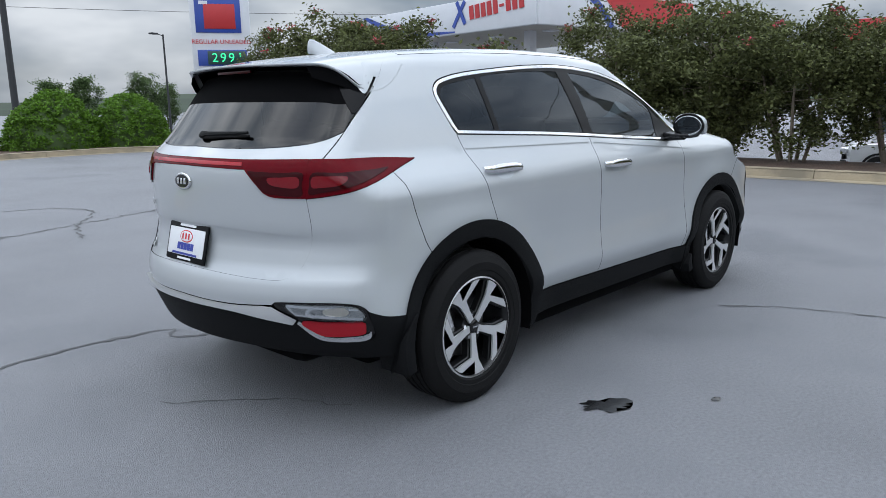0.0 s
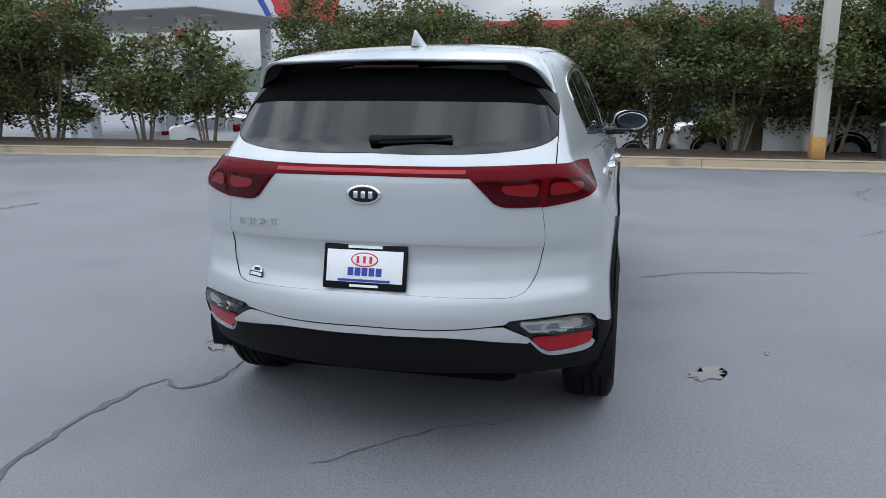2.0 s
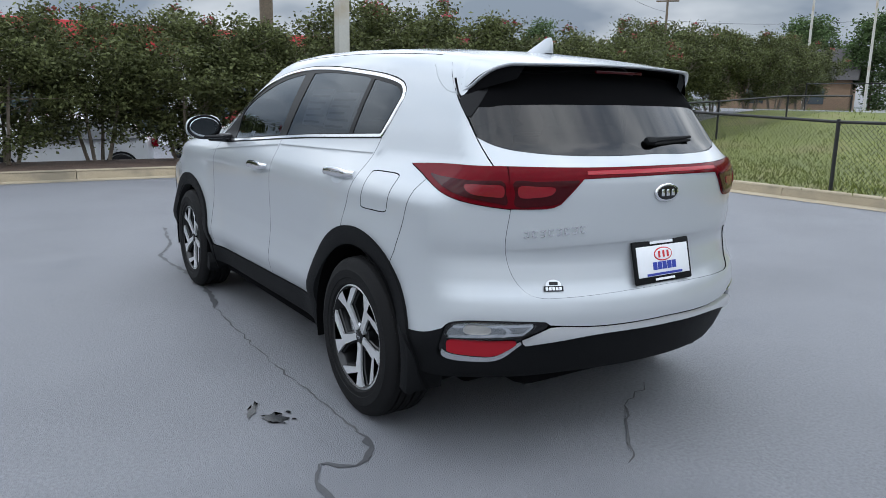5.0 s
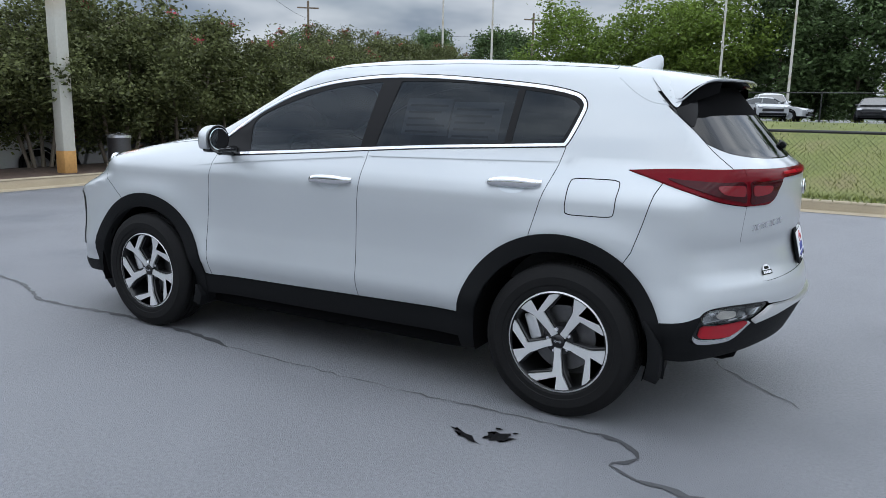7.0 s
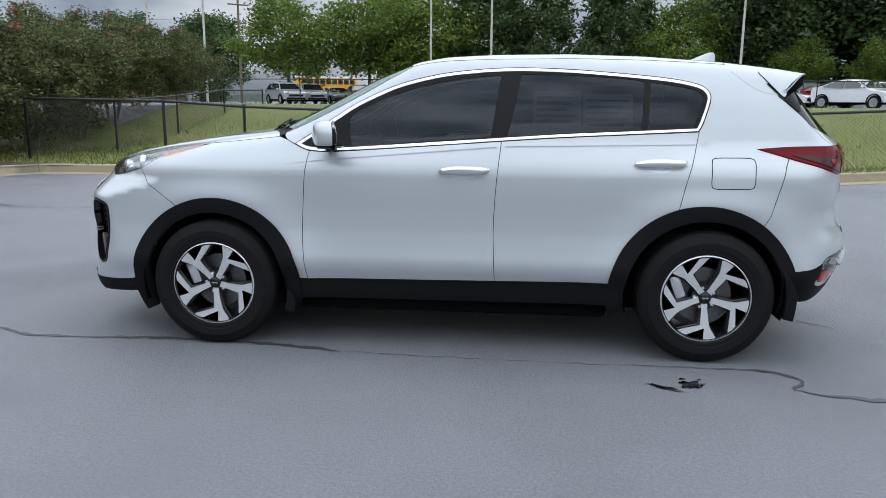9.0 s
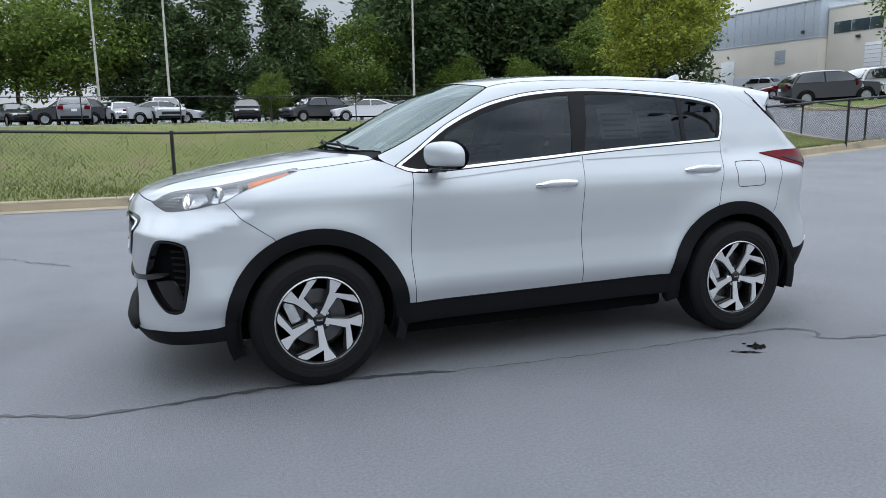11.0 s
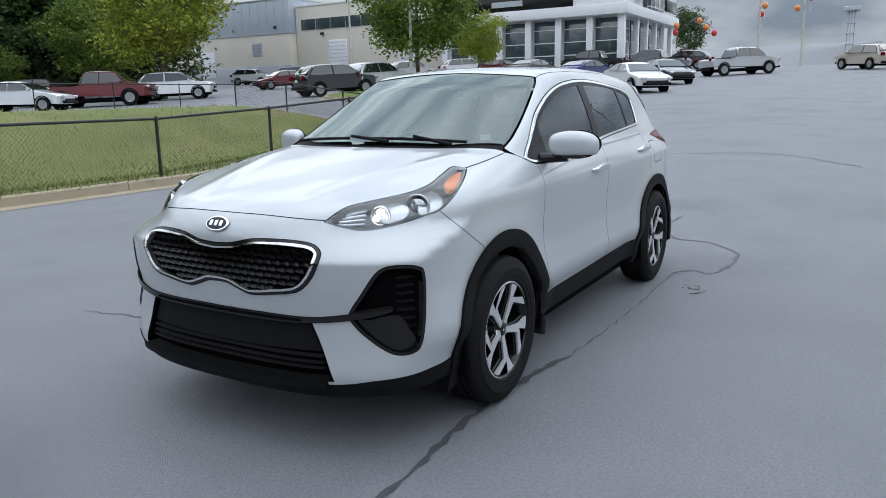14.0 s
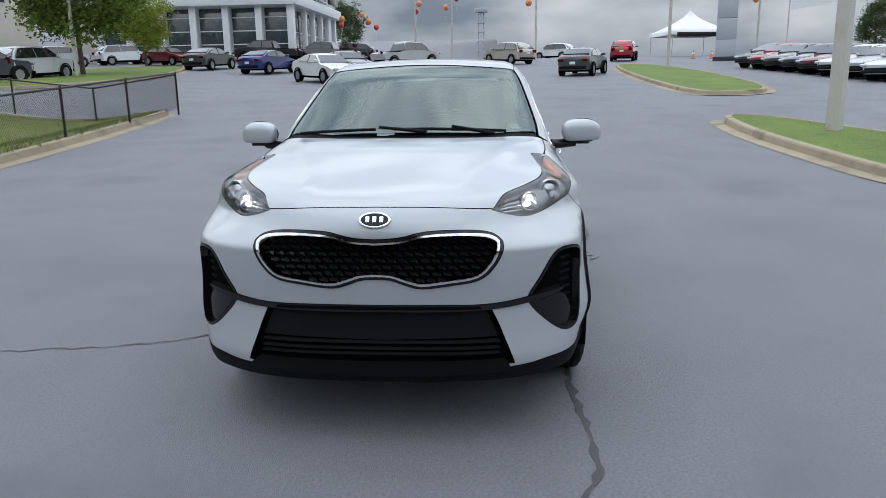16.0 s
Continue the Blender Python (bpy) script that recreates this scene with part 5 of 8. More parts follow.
# ---- wheels ----
def wheel(at, spin):
    hub = new_at("wheel", at)
    hub["label"] = "five-spoke two-tone alloy wheel with black tyre"
    hub.parent = CAR
    tread, w = 0.351, 0.108
    prof = [(0.229, -w + 0.012), (0.245, -w), (0.285, -w - 0.006), (0.325, -w + 0.004), (0.343, -w + 0.018), (0.349, -w + 0.03)]
    for y in (-0.055, -0.02, 0.02, 0.055):
        prof += [(tread, y - 0.006), (tread - 0.009, y - 0.004), (tread - 0.009, y + 0.004), (tread, y + 0.006)]
    prof += [(0.349, w - 0.03), (0.343, w - 0.018), (0.325, w - 0.004), (0.300, w + 0.003), (0.297, w + 0.006), (0.285, w + 0.006), (0.262, w + 0.004), (0.259, w + 0.001), (0.240, w), (0.234, w - 0.006), (0.229, w - 0.016)]
    tyre = part("tyre", lathe(prof, 96), RUBBER, hub, "black road tyre with ribbed tread")
    lugs = []
    for i in range(64):
        a = 2 * math.pi * i / 64
        for y, t in ((0.070, 1), (-0.070, -1)):
            m = Matrix.Rotation(-a, 4, "Y") @ Matrix.Translation((0.3405, y, 0)) @ Matrix.Rotation(radians(18 * t), 4, "X")
            bm = bmesh.new()
            bmesh.ops.create_cube(bm, size=1.0, matrix=m @ Matrix.Diagonal((0.013, 0.028, 0.022, 1)))
            lugs.append(bm)
    part("tread_block", join(*lugs), RUBBER, tyre)["kind"] = "stuff"
    barrel = lathe([(0.229, 0.098), (0.224, 0.102), (0.217, 0.094), (0.210, 0.060), (0.200, 0.0), (0.200, -0.09), (0.229, -0.098)], 64)
    rim = part("rim", barrel, RIM_DARK, hub)
    part("rim_lip", lathe([(0.2305, 0.088), (0.2315, 0.0985), (0.2245, 0.1015), (0.2205, 0.095)], 72), MACHINED, rim)
    def polar(r, deg):
        a = radians(90 - deg)
        return (-r * 0.222 * math.cos(a), r * 0.222 * math.sin(a))
    R = [((0.16, -4), (0.30, 7), (0.66, 9.5), (0.735, 8.5), (0.99, 3.5), (0.995, 12), (0.99, 20.5), (0.755, 20.5), (0.715, 15.5), (0.745, 19.2), (0.965, 44.5), (0.985, 51), (0.98, 58), (0.655, 27.5), (0.30, 33), (0.16, 50))]
    for i in range(5):
        pts = [polar(r, d + 72 * i + spin) for r, d in R[0]]
        face = plate(pts, 0.010, "Y", 0.0, 0.0)
        for v in face.verts:
            rr = math.hypot(v.co.x, v.co.z)
            v.co.y += 0.070 + 0.018 * (rr / 0.222) ** 1.5
        part("spoke_face", face, MACHINED, rim)
        wide = [polar(r * 0.995, d + 72 * i + spin) for r, d in ((0.10, -20), (0.30, 3), (0.66, 6.5), (0.99, 0.5), (0.995, 23.5), (0.83, 24), (0.98, 42), (0.985, 61), (0.645, 31), (0.30, 38), (0.10, 60))]
        back = plate(wide, 0.040, "Y", 0.0, 0.004)
        for v in back.verts:
            rr = math.hypot(v.co.x, v.co.z)
            v.co.y += 0.024 + 0.018 * (rr / 0.222) ** 1.5
        part("spoke", back, RIM_DARK, rim)
        a = radians(90 - (72 * i + spin + 44))
        c = (-0.053 * math.cos(a), 0.0, 0.053 * math.sin(a))
        part("wheel_nut", rod((c[0], 0.045, c[2]), (c[0], 0.072, c[2]), 0.011, 0.009, 6), CHROME, rim)
    part("hub_disc", rod((0, 0.02, 0), (0, 0.066, 0), 0.075, 0.066, 32), RIM_DARK, rim)
    part("centre_cap", lathe([(0.030, 0.066), (0.030, 0.080), (0.024, 0.085), (0.0, 0.086)], 32), GLOSS_BLACK, rim)
    part("cap_mark", join(box((0.034, 0.002, 0.004), (0, 0.087, 0.0)), box((0.004, 0.002, 0.012), (-0.012, 0.087, 0.0)), box((0.004, 0.002, 0.012), (0.010, 0.087, 0.0), 0, (0, 20, 0))), CHROME, rim)
    part("brake_disc", rod((0, -0.012, 0), (0, 0.008, 0), 0.150, 0.150, 48), BRAKE, hub)
    cal = box((0.06, 0.07, 0.13), (0.135 * (1 if at.translation.x < 0 else 1), 0.018, 0.045), 0.015, (0, 20, 0))
    part("brake_caliper", cal, LAMP_SILVER, hub, "pale metal brake caliper")
    return hub


for x, s, spin in ((WHEEL_X, 1, 12), (-1.32, 1, 15), (WHEEL_X, -1, 30), (-1.32, -1, 20)):
    wheel(pose(x, s * 0.800, 0.351, 0, 0, 0 if s > 0 else 180), spin)


# ---- ground, kerbs, lawns, fences ----
def level(x, y):
    """Height of the ground: flat round the car, a ramp up to the showroom, a grass hollow beside it and a rear lot beyond."""
    x, y = np.asarray(x, float), np.asarray(y, float)
    ramp = 0.055 * np.maximum(0, -5.0 - x)
    ramp = np.where(x < -72, 0.055 * 67 + 0.01 * (-72 - x), ramp)
    rear = 1.15 + 0.055 * np.maximum(0, -19.0 - x)
    depth = 0.55 - 0.50 * step(x, 0.0, 5.0)
    bank = np.where(y > -13, -depth * step(-y, 8.9, 13.0), -depth + (rear + depth) * step(-y, 13.0, 22.0))
    inside_x = step(x, -21.0, -16.0) * (1 - step(x, 11.0, 13.0))
    low = ramp * (1 - step(-y, 9.0, 22.0)) + rear * step(-y, 9.0, 22.0)
    hollow = ramp * (1 - step(-y, 9.0, 20.0)) + bank
    z = np.where(y < -8.9, hollow * inside_x + low * (1 - inside_x), ramp)
    front = -0.9 * step(x, 11.0, 17.0) * (1 - step(-y, 9.0, 20.0))
    return np.where(x > 11, np.where(y < -8.9, z + front, front), z)


ASPHALT = surface("asphalt", (0.194, 0.198, 0.214), rough=0.56, vary=0.34, grain=70, bump=0.8, bump_scale=210, dirt=(0.152, 0.157, 0.172), dirt_scale=0.45, specular=0.4)
GRASS = surface("grass", (0.128, 0.148, 0.030), rough=0.85, vary=0.45, grain=14, bump=0.8, bump_scale=60, dirt=(0.165, 0.145, 0.055), dirt_scale=0.55)
GRASS_FRESH = surface("fresh_grass", (0.125, 0.180, 0.030), rough=0.85, vary=0.35, grain=16, bump=0.8, bump_scale=60, dirt_scale=0.8)
BLADES = surface("grass_blades", (0.150, 0.175, 0.038), rough=0.7, vary=0.2, island_tint=0.45)
CONCRETE = surface("kerb_concrete", (0.36, 0.30, 0.21), rough=0.85, vary=0.18, grain=60, bump=0.3, bump_scale=150, object_tint=0.08, dirt=(0.22, 0.19, 0.14), dirt_scale=1.4)
MULCH = surface("mulch", (0.085, 0.055, 0.040), rough=0.95, vary=0.4, grain=30, bump=1.0, bump_scale=50)
CRACK = surface("crack_seal", (0.058, 0.059, 0.064), rough=0.55, vary=0.25, grain=90)
CRACK_DRY = surface("crack_dry", (0.088, 0.089, 0.092), rough=0.8, vary=0.3, grain=90)
FENCE = surface("black_fence", (0.012, 0.012, 0.013), rough=0.5, vary=0.1)


def sheet(xs, ys, lift_by=0.0, keep=None):
    gx, gy = np.meshgrid(xs, ys, indexing="ij")
    gz = level(gx, gy) + lift_by
    n = len(ys)
    verts = np.c_[gx.ravel(), gy.ravel(), gz.ravel()]
    faces = [(i * n + j, (i + 1) * n + j, (i + 1) * n + j + 1, i * n + j + 1) for i in range(len(xs) - 1) for j in range(n - 1) if keep is None or keep((xs[i] + xs[i + 1]) / 2, (ys[j] + ys[j + 1]) / 2)]
    return verts, faces


far = np.array([120, 200, 400, 900, 2200.0])
xs = np.r_[-far[::-1], np.arange(-100, 40, 1.0), 40, 60, 80, far]
ys = np.r_[-far[::-1], np.arange(-80, 40, 1.0), 40, 60, 80, far]
ground = part("ground", mesh_of("ground", *sheet(xs, ys)), ASPHALT)
tagged(ground, "weathered grey asphalt car park with sealed cracks", "ground", kind="structure")


def flat_shape(name, loop, mat, up, label, category, grid=0.6, kind="structure"):
    """A patch of another surface laid over the ground along an outline."""
    loop = clean(np.array(loop, float))
    lo, hi = loop.min(0), loop.max(0)
    gx, gy = np.meshgrid(np.arange(lo[0], hi[0], grid), np.arange(lo[1], hi[1], grid))
    pts = np.c_[gx.ravel(), gy.ravel()]
    pts = pts[inside(pts, loop)]
    pts = pts[distance(pts, [loop]) > grid * 0.3] if len(pts) else pts
    flat = np.vstack([loop, pts])
    v2, _, tris, *_ = delaunay_2d_cdt([Vector(p) for p in flat], [(i, (i + 1) % len(loop)) for i in range(len(loop))], [], 0, 1e-6)
    v2 = np.array([tuple(p) for p in v2])
    tris = np.array([t for t in tris if len(t) == 3])
    tris = tris[inside(v2[tris].mean(1), loop)]
    z = level(v2[:, 0], v2[:, 1]) + up(v2[:, 0], v2[:, 1]) if callable(up) else level(v2[:, 0], v2[:, 1]) + up
    p = np.c_[v2, z]
    a, b, c = p[tris[:, 0]], p[tris[:, 1]], p[tris[:, 2]]
    down = np.cross(b - a, c - a)[:, 2] < 0
    tris[down] = tris[down][:, ::-1]
    ob = part(name, mesh_of(name, p, tris), mat)
    return tagged(ob, label, category, kind=kind)


def kerb_run(points, side, label, piece=3.0, gutter=0.32):
    """A kerb with its gutter along a line, cast in pieces. side: +1 if the raised bed lies to the left of the line."""
    line2 = dense(points, 0.25)
    run = thing("kerb", label, "kerb", kind="structure")
    run["kind"] = "structure"
    d = np.gradient(line2, axis=0)
    d /= np.linalg.norm(d, axis=1, keepdims=True)
    n = side * np.c_[-d[:, 1], d[:, 0]]
    length = np.r_[0, np.cumsum(np.linalg.norm(np.diff(line2, axis=0), axis=1))]
    prof = [(-gutter, 0.006), (-0.02, 0.014), (0.0, 0.120), (0.022, 0.148), (0.150, 0.156), (0.165, 0.145), (0.17, -0.05)]
    total = length[-1]
    count = max(1, int(round(total / piece)))
    for i in range(count):
        a, b = total * i / count, total * (i + 1) / count
        stops = np.r_[a + 0.006, length[(length > a + 0.05) & (length < b - 0.05)], b - 0.006]
        idx = range(len(stops))
        vs, fs = [], []
        m = len(prof)
        for st in stops:
            q = np.array([np.interp(st, length, line2[:, k]) for k in (0, 1)])
            nn = np.array([np.interp(st, length, n[:, k]) for k in (0, 1)])
            for o, h in prof:
                p = q + nn * o
                vs.append((p[0], p[1], float(level(q[0], q[1])) + h))
        for k in range(len(idx) - 1):
            for j in range(m - 1):
                f = (k * m + j, k * m + j + 1, k * m + m + j + 1, k * m + m + j)
                fs.append(f if side < 0 else f[::-1])
        fs += [tuple(range(m)), tuple(range((len(idx) - 1) * m, len(idx) * m))[::-1]]
        part("kerb_stone", mesh_of("kerb_stone", vs, fs, smooth=False), CONCRETE, run)
    return run


FRONT_KERB = [(1.0, 18.9), (4.5, 19.2), (6.9, 18.6), (8.2, 15.5), (8.75, 10.5), (9.0, 5.0), (9.1, 0.0), (9.1, -4.0), (9.1, -7.2), (8.75, -8.1), (8.0, -8.4), (4.0, -8.4), (-1.0, -8.4), (-7.0, -8.45), (-12.0, -8.8), (-16.2, -9.4), (-17.5, -10.2), (-18.1, -12.0), (-18.6, -17.0)]
kerb_run(FRONT_KERB[::-1], -1, "tan concrete kerb with gutter along the lot")
fk = dense(FRONT_KERB, 0.5)
split = after(fk, np.array((8.0, -8.4)))
bed_line = fk[: split + 1] 
flat_shape("planting_bed", np.vstack([bed_line, [(9.3, -9.0), (12.5, -9.0), (12.5, 12.0), (11.5, 20.5), (9.0, 23.5), (1.0, 24.0)]]) + (0.0, 0.0), MULCH, lambda x, y: np.where(x > 1.0, 0.14, 0.14), "dark mulch bed behind the kerb", "planting bed", 1.0)
basin = np.vstack([fk[split:], [(-19.5, -22.6), (12.5, -22.6), (12.5, -9.0), (9.4, -8.9)]])
flat_shape("lawn", basin, GRASS, lambda x, y: 0.13 - 0.05 * step(-y, 20.0, 22.6), "dry patchy grass hollow behind the chain-link fence", "lawn", 0.8)
ISLAND_1 = [(-13.2, 5.75), (-10.5, 5.55), (-7.0, 5.8), (-5.4, 6.1), (-4.8, 6.8), (-5.2, 7.8), (-6.6, 8.2), (-9.0, 8.2), (-12.6, 7.1), (-13.6, 6.3)]
ISLAND_2 = [(-21.5, 8.4), (-22.5, 7.2), (-30.0, 7.0), (-40.0, 7.4), (-47.5, 8.2), (-48.2, 9.3), (-46.0, 10.6), (-36.0, 11.2), (-26.0, 10.6), (-22.2, 9.6)]
ISLAND_3 = [(-24.5, -19.5), (-30.0, -18.0), (-37.0, -18.5), (-46.0, -21.5), (-48.0, -24.5), (-44.0, -27.5), (-36.0, -26.5), (-28.0, -23.5), (-24.6, -21.5)]
for pts, name in ((ISLAND_1, "grassed kerb island beside the drive"), (ISLAND_2, "grassed traffic island with a lamp post"), (ISLAND_3, "grassed island with trees by the parked cars")):
    loop = dense(pts, 0.3, True)
    ring_pts = loop[:: max(1, len(loop) // 40)]
    ring_pts = np.vstack([ring_pts, ring_pts[:1]])
    area = np.sum(loop[:, 0] * np.roll(loop[:, 1], -1) - np.roll(loop[:, 0], -1) * loop[:, 1])
    kerb_run(ring_pts, 1 if area > 0 else -1, "tan concrete kerb round a grass island")
    flat_shape("lawn", shrink(loop, 0.12), GRASS_FRESH, 0.15, name, "lawn", 0.8)


def chain_fence(points, spacing, label, high=1.06, up=0.10, wire=True, thick=0.030, exact=False):
    """Black chain-link fence: posts, top rail and woven wire."""
    f = thing("chain_link_fence", label, "fence")
    if exact:
        at, up = np.array([p[:2] for p in points], float), np.array([p[2] for p in points], float)
    else:
        line2 = dense(points, spacing)
        d = np.r_[0, np.cumsum(np.linalg.norm(np.diff(line2, axis=0), axis=1))]
        s = np.linspace(0, d[-1], max(2, int(round(d[-1] / spacing)) + 1))
        at = np.c_[np.interp(s, d, line2[:, 0]), np.interp(s, d, line2[:, 1])]
    n = len(at)
    z = level(at[:, 0], at[:, 1]) + up
    for (x, y), h in zip(at, z):
        part("fence_post", rod((x, y, h - 0.45), (x, y, h + high + 0.04), thick, thick, 8), FENCE, f)
    vs, fs = [], []
    for i in range(n - 1):
        a, b = Vector((*at[i], z[i])), Vector((*at[i + 1], z[i + 1]))
        part("top_rail", rod(a + Vector((0, 0, high)), b + Vector((0, 0, high)), thick * 0.8, thick * 0.8, 8), FENCE, f)
        if not wire:
            continue
        wide = (b - a).length
        pitch = 0.075
        for k in range(int(-high / pitch), int(wide / pitch)):
            for sgn in (1, -1):
                u0, u1 = k * pitch, k * pitch + high
                h0, h1 = 0.0, high
                if u0 < 0:
                    h0, u0 = -u0, 0.0
                if u1 > wide:
                    h1, u1 = h1 - (u1 - wide), wide
                if h1 - h0 < 0.03:
                    continue
                if sgn < 0:
                    h0, h1 = high - h0, high - h1
                p, q = a.lerp(b, u0 / wide) + Vector((0, 0, h0)), a.lerp(b, u1 / wide) + Vector((0, 0, h1))
                m = len(vs)
                nrm = Vector((b.y - a.y, a.x - b.x, 0)).normalized() * 0.0022
                off = Vector((0, 0, 0.0028))
                vs += [p + off, p - off + nrm, p - off - nrm, q + off, q - off + nrm, q - off - nrm]
                fs += [(m, m + 1, m + 4, m + 3), (m + 1, m + 2, m + 5, m + 4), (m + 2, m, m + 3, m + 5)]
    if wire:
        w = part("woven_wire", mesh_of("woven_wire", vs, fs), FENCE, f)
        w["kind"] = "stuff"
    return f


chain_fence([(9.9, -9.9, 0.32), (6.7, -9.5, 0.28), (4.9, -9.1, 0.18), (2.0, -8.75, 0.10), (-1.05, -8.75, 0.10), (-4.5, -8.8, 0.10), (-7.3, -8.75, 0.10), (-10.1, -8.8, 0.12), (-13.2, -8.95, 0.14), (-16.9, -9.3, 0.15)], 3.0, "black chain-link fence between lot and grass", exact=True)
chain_fence([(-16.9, -9.3), (-18.6, -15.0), (-19.6, -22.4)], 3.0, "black chain-link fence across the bank")
chain_fence([(9.9, -9.9, 0.18), (9.7, -13.0, 0.18), (9.5, -16.0, 0.02), (9.3, -19.0, -0.35), (9.2, -22.4, -0.6)], 3.0, "black chain-link fence under the shrubs", high=1.2, exact=True)
chain_fence([(-19.6, -22.4), (-8.0, -22.4), (2.0, -22.4), (10.8, -22.4)], 3.0, "slim black fence along the rear lot", high=0.95, up=0.05, wire=False, thick=0.02)


def ribbon(points, width, mat, label, jitter=0.02, seed=3):
    """A meandering sealed crack of uneven width."""
    rng = random.Random(seed)
    p = dense(points, 0.06)
    p = p + np.array([(rng.uniform(-jitter, jitter), rng.uniform(-jitter, jitter)) for _ in p])
    d = np.gradient(p, axis=0)
    d /= np.maximum(np.linalg.norm(d, axis=1, keepdims=True), 1e-9)
    n = np.c_[-d[:, 1], d[:, 0]]
    w = np.array([0.62 * width * rng.uniform(0.3, 1.4) for _ in p])[:, None]
    w[0] = w[-1] = 0.004
    l, r = p + n * w / 2, p - n * w / 2
    vs = [(x, y, float(level(x, y)) + 0.004) for q in zip(l, r) for x, y in q]
    fs = [(2 * i, 2 * i + 1, 2 * i + 3, 2 * i + 2) for i in range(len(p) - 1)]
    me = mesh_of("crack", vs, fs)
    for poly in me.polygons:
        if poly.normal.z < 0:
            poly.flip()
    return tagged(part("crack", me, mat), label, "crack", "cracks in the asphalt", "structure")


def blot(x, y, a, b, turn, seed, mat, label):
    rng = random.Random(seed)
    k = 26
    pts = []
    for i in range(k):
        t = 2 * math.pi * i / k
        r = rng.uniform(0.45, 1.1)
        px, py = a * r * math.cos(t), b * r * math.sin(t)
        c, s = math.cos(radians(turn)), math.sin(radians(turn))
        pts.append((x + c * px - s * py, y + s * px + c * py))
    bm = bmesh.new()
    bm.faces.new([bm.verts.new((px, py, 0.005)) for px, py in pts])
    bmesh.ops.triangulate(bm, faces=bm.faces[:])
    bmesh.ops.recalc_face_normals(bm, faces=bm.faces[:])
    me = bpy.data.meshes.new("stain")
    bm.to_mesh(me)
    bm.free()
    for poly in me.polygons:
        if poly.normal.z < 0:
            poly.flip()
    return tagged(part("stain", me, mat), label, "stain", "stains on the asphalt", "structure")


ribbon([(3.9, 0.52), (3.38, 0.62), (3.04, 0.67), (2.66, 0.80), (2.45, 0.88), (2.0, 0.87), (1.6, 0.84), (1.0, 0.88), (0.6, 0.95)], 0.055, CRACK, "dark sealed crack running under the car", 0.012, 1)
ribbon([(0.6, 0.95), (0.15, 0.97), (-0.5, 0.995), (-1.1, 0.98), (-1.5, 0.98)], 0.014, CRACK_DRY, "thin dry crack along the car", 0.012, 12)
ribbon([(-1.5, 0.98), (-1.66, 1.0), (-1.76, 1.12), (-1.68, 1.24), (-1.85, 1.30), (-2.1, 1.33), (-2.4, 1.33), (-2.65, 1.28), (-3.0, 1.0), (-3.1, 0.65), (-3.5, 0.45), (-3.9, 0.37), (-4.6, 0.38)], 0.050, CRACK, "dark sealed crack winding behind the car", 0.012, 2)
ribbon([(1.34, -2.4), (1.28, -2.13), (1.20, -1.71), (1.06, -1.36), (0.9, -1.1)], 0.025, CRACK_DRY, "thin dry crack in the asphalt", 0.02, 4)
ribbon([(-0.75, 4.92), (-0.39, 5.91), (0.22, 6.97), (0.02, 7.68), (-0.58, 7.99)], 0.045, CRACK_DRY, "thin dry crack in the asphalt", 0.03, 5)
ribbon([(-2.3, 0.2), (-1.9, -0.2), (-1.75, -0.5)], 0.014, CRACK_DRY, "thin dry crack in the asphalt", 0.02, 6)
ribbon([(-9, 2.2), (-10.5, 0.5), (-10.0, -2.0), (-10.8, -5)], 0.05, CRACK_DRY, "thin dry crack in the asphalt", 0.06, 7)
ribbon([(3.0, 6.0), (1.0, 6.4), (-2.0, 5.6), (-4.5, 6.3)], 0.05, CRACK_DRY, "thin dry crack in the asphalt", 0.06, 8)
ribbon([(3.0, -3.2), (4.2, -4.2), (6.0, -4.0), (7.6, -5.2)], 0.03, CRACK_DRY, "thin dry crack in the asphalt", 0.05, 9)
WET = surface("wet_stain", (0.012, 0.012, 0.013), rough=0.09, vary=0.2)
blot(-1.0, -1.38, 0.15, 0.075, -35, 5, WET, "small dark wet stain on the asphalt")
blot(-0.62, -1.72, 0.03, 0.02, 0, 6, WET, "small dark wet stain on the asphalt")
blot(-1.20, 1.235, 0.085, 0.055, 20, 7, WET, "dark wet stain with splashes on the asphalt")
blot(-1.08, 1.290, 0.11, 0.022, -28, 8, WET, "dark wet stain with splashes on the asphalt")
blot(-1.17, 1.155, 0.020, 0.012, 10, 9, WET, "dark wet stain with splashes on the asphalt")
blot(-1.25, 1.160, 0.012, 0.009, 40, 10, WET, "dark wet stain with splashes on the asphalt")


# ---- trees and shrubs ----
BARK = surface("bark", (0.105, 0.085, 0.065), rough=0.9, vary=0.3, grain=40, bump=0.6, bump_scale=60)
BARK_PALE = surface("pale_bark", (0.21, 0.175, 0.135), rough=0.85, vary=0.25, grain=40, bump=0.4, bump_scale=60)
LEAF_MYRTLE = surface("myrtle_leaf", (0.104, 0.118, 0.046), rough=0.6, vary=0.35, grain=2, island_tint=0.6, thin=0.3, specular=0.22)
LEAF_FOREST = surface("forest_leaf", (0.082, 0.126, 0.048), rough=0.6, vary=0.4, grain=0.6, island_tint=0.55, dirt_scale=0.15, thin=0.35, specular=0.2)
LEAF_MAPLE = surface("maple_leaf", (0.25, 0.29, 0.04), rough=0.55, vary=0.3, grain=1.2, island_tint=0.5, thin=0.35, specular=0.25)
LEAF_GREEN = surface("green_leaf", (0.130, 0.190, 0.034), rough=0.55, vary=0.3, grain=1.2, island_tint=0.45, thin=0.35, specular=0.25)
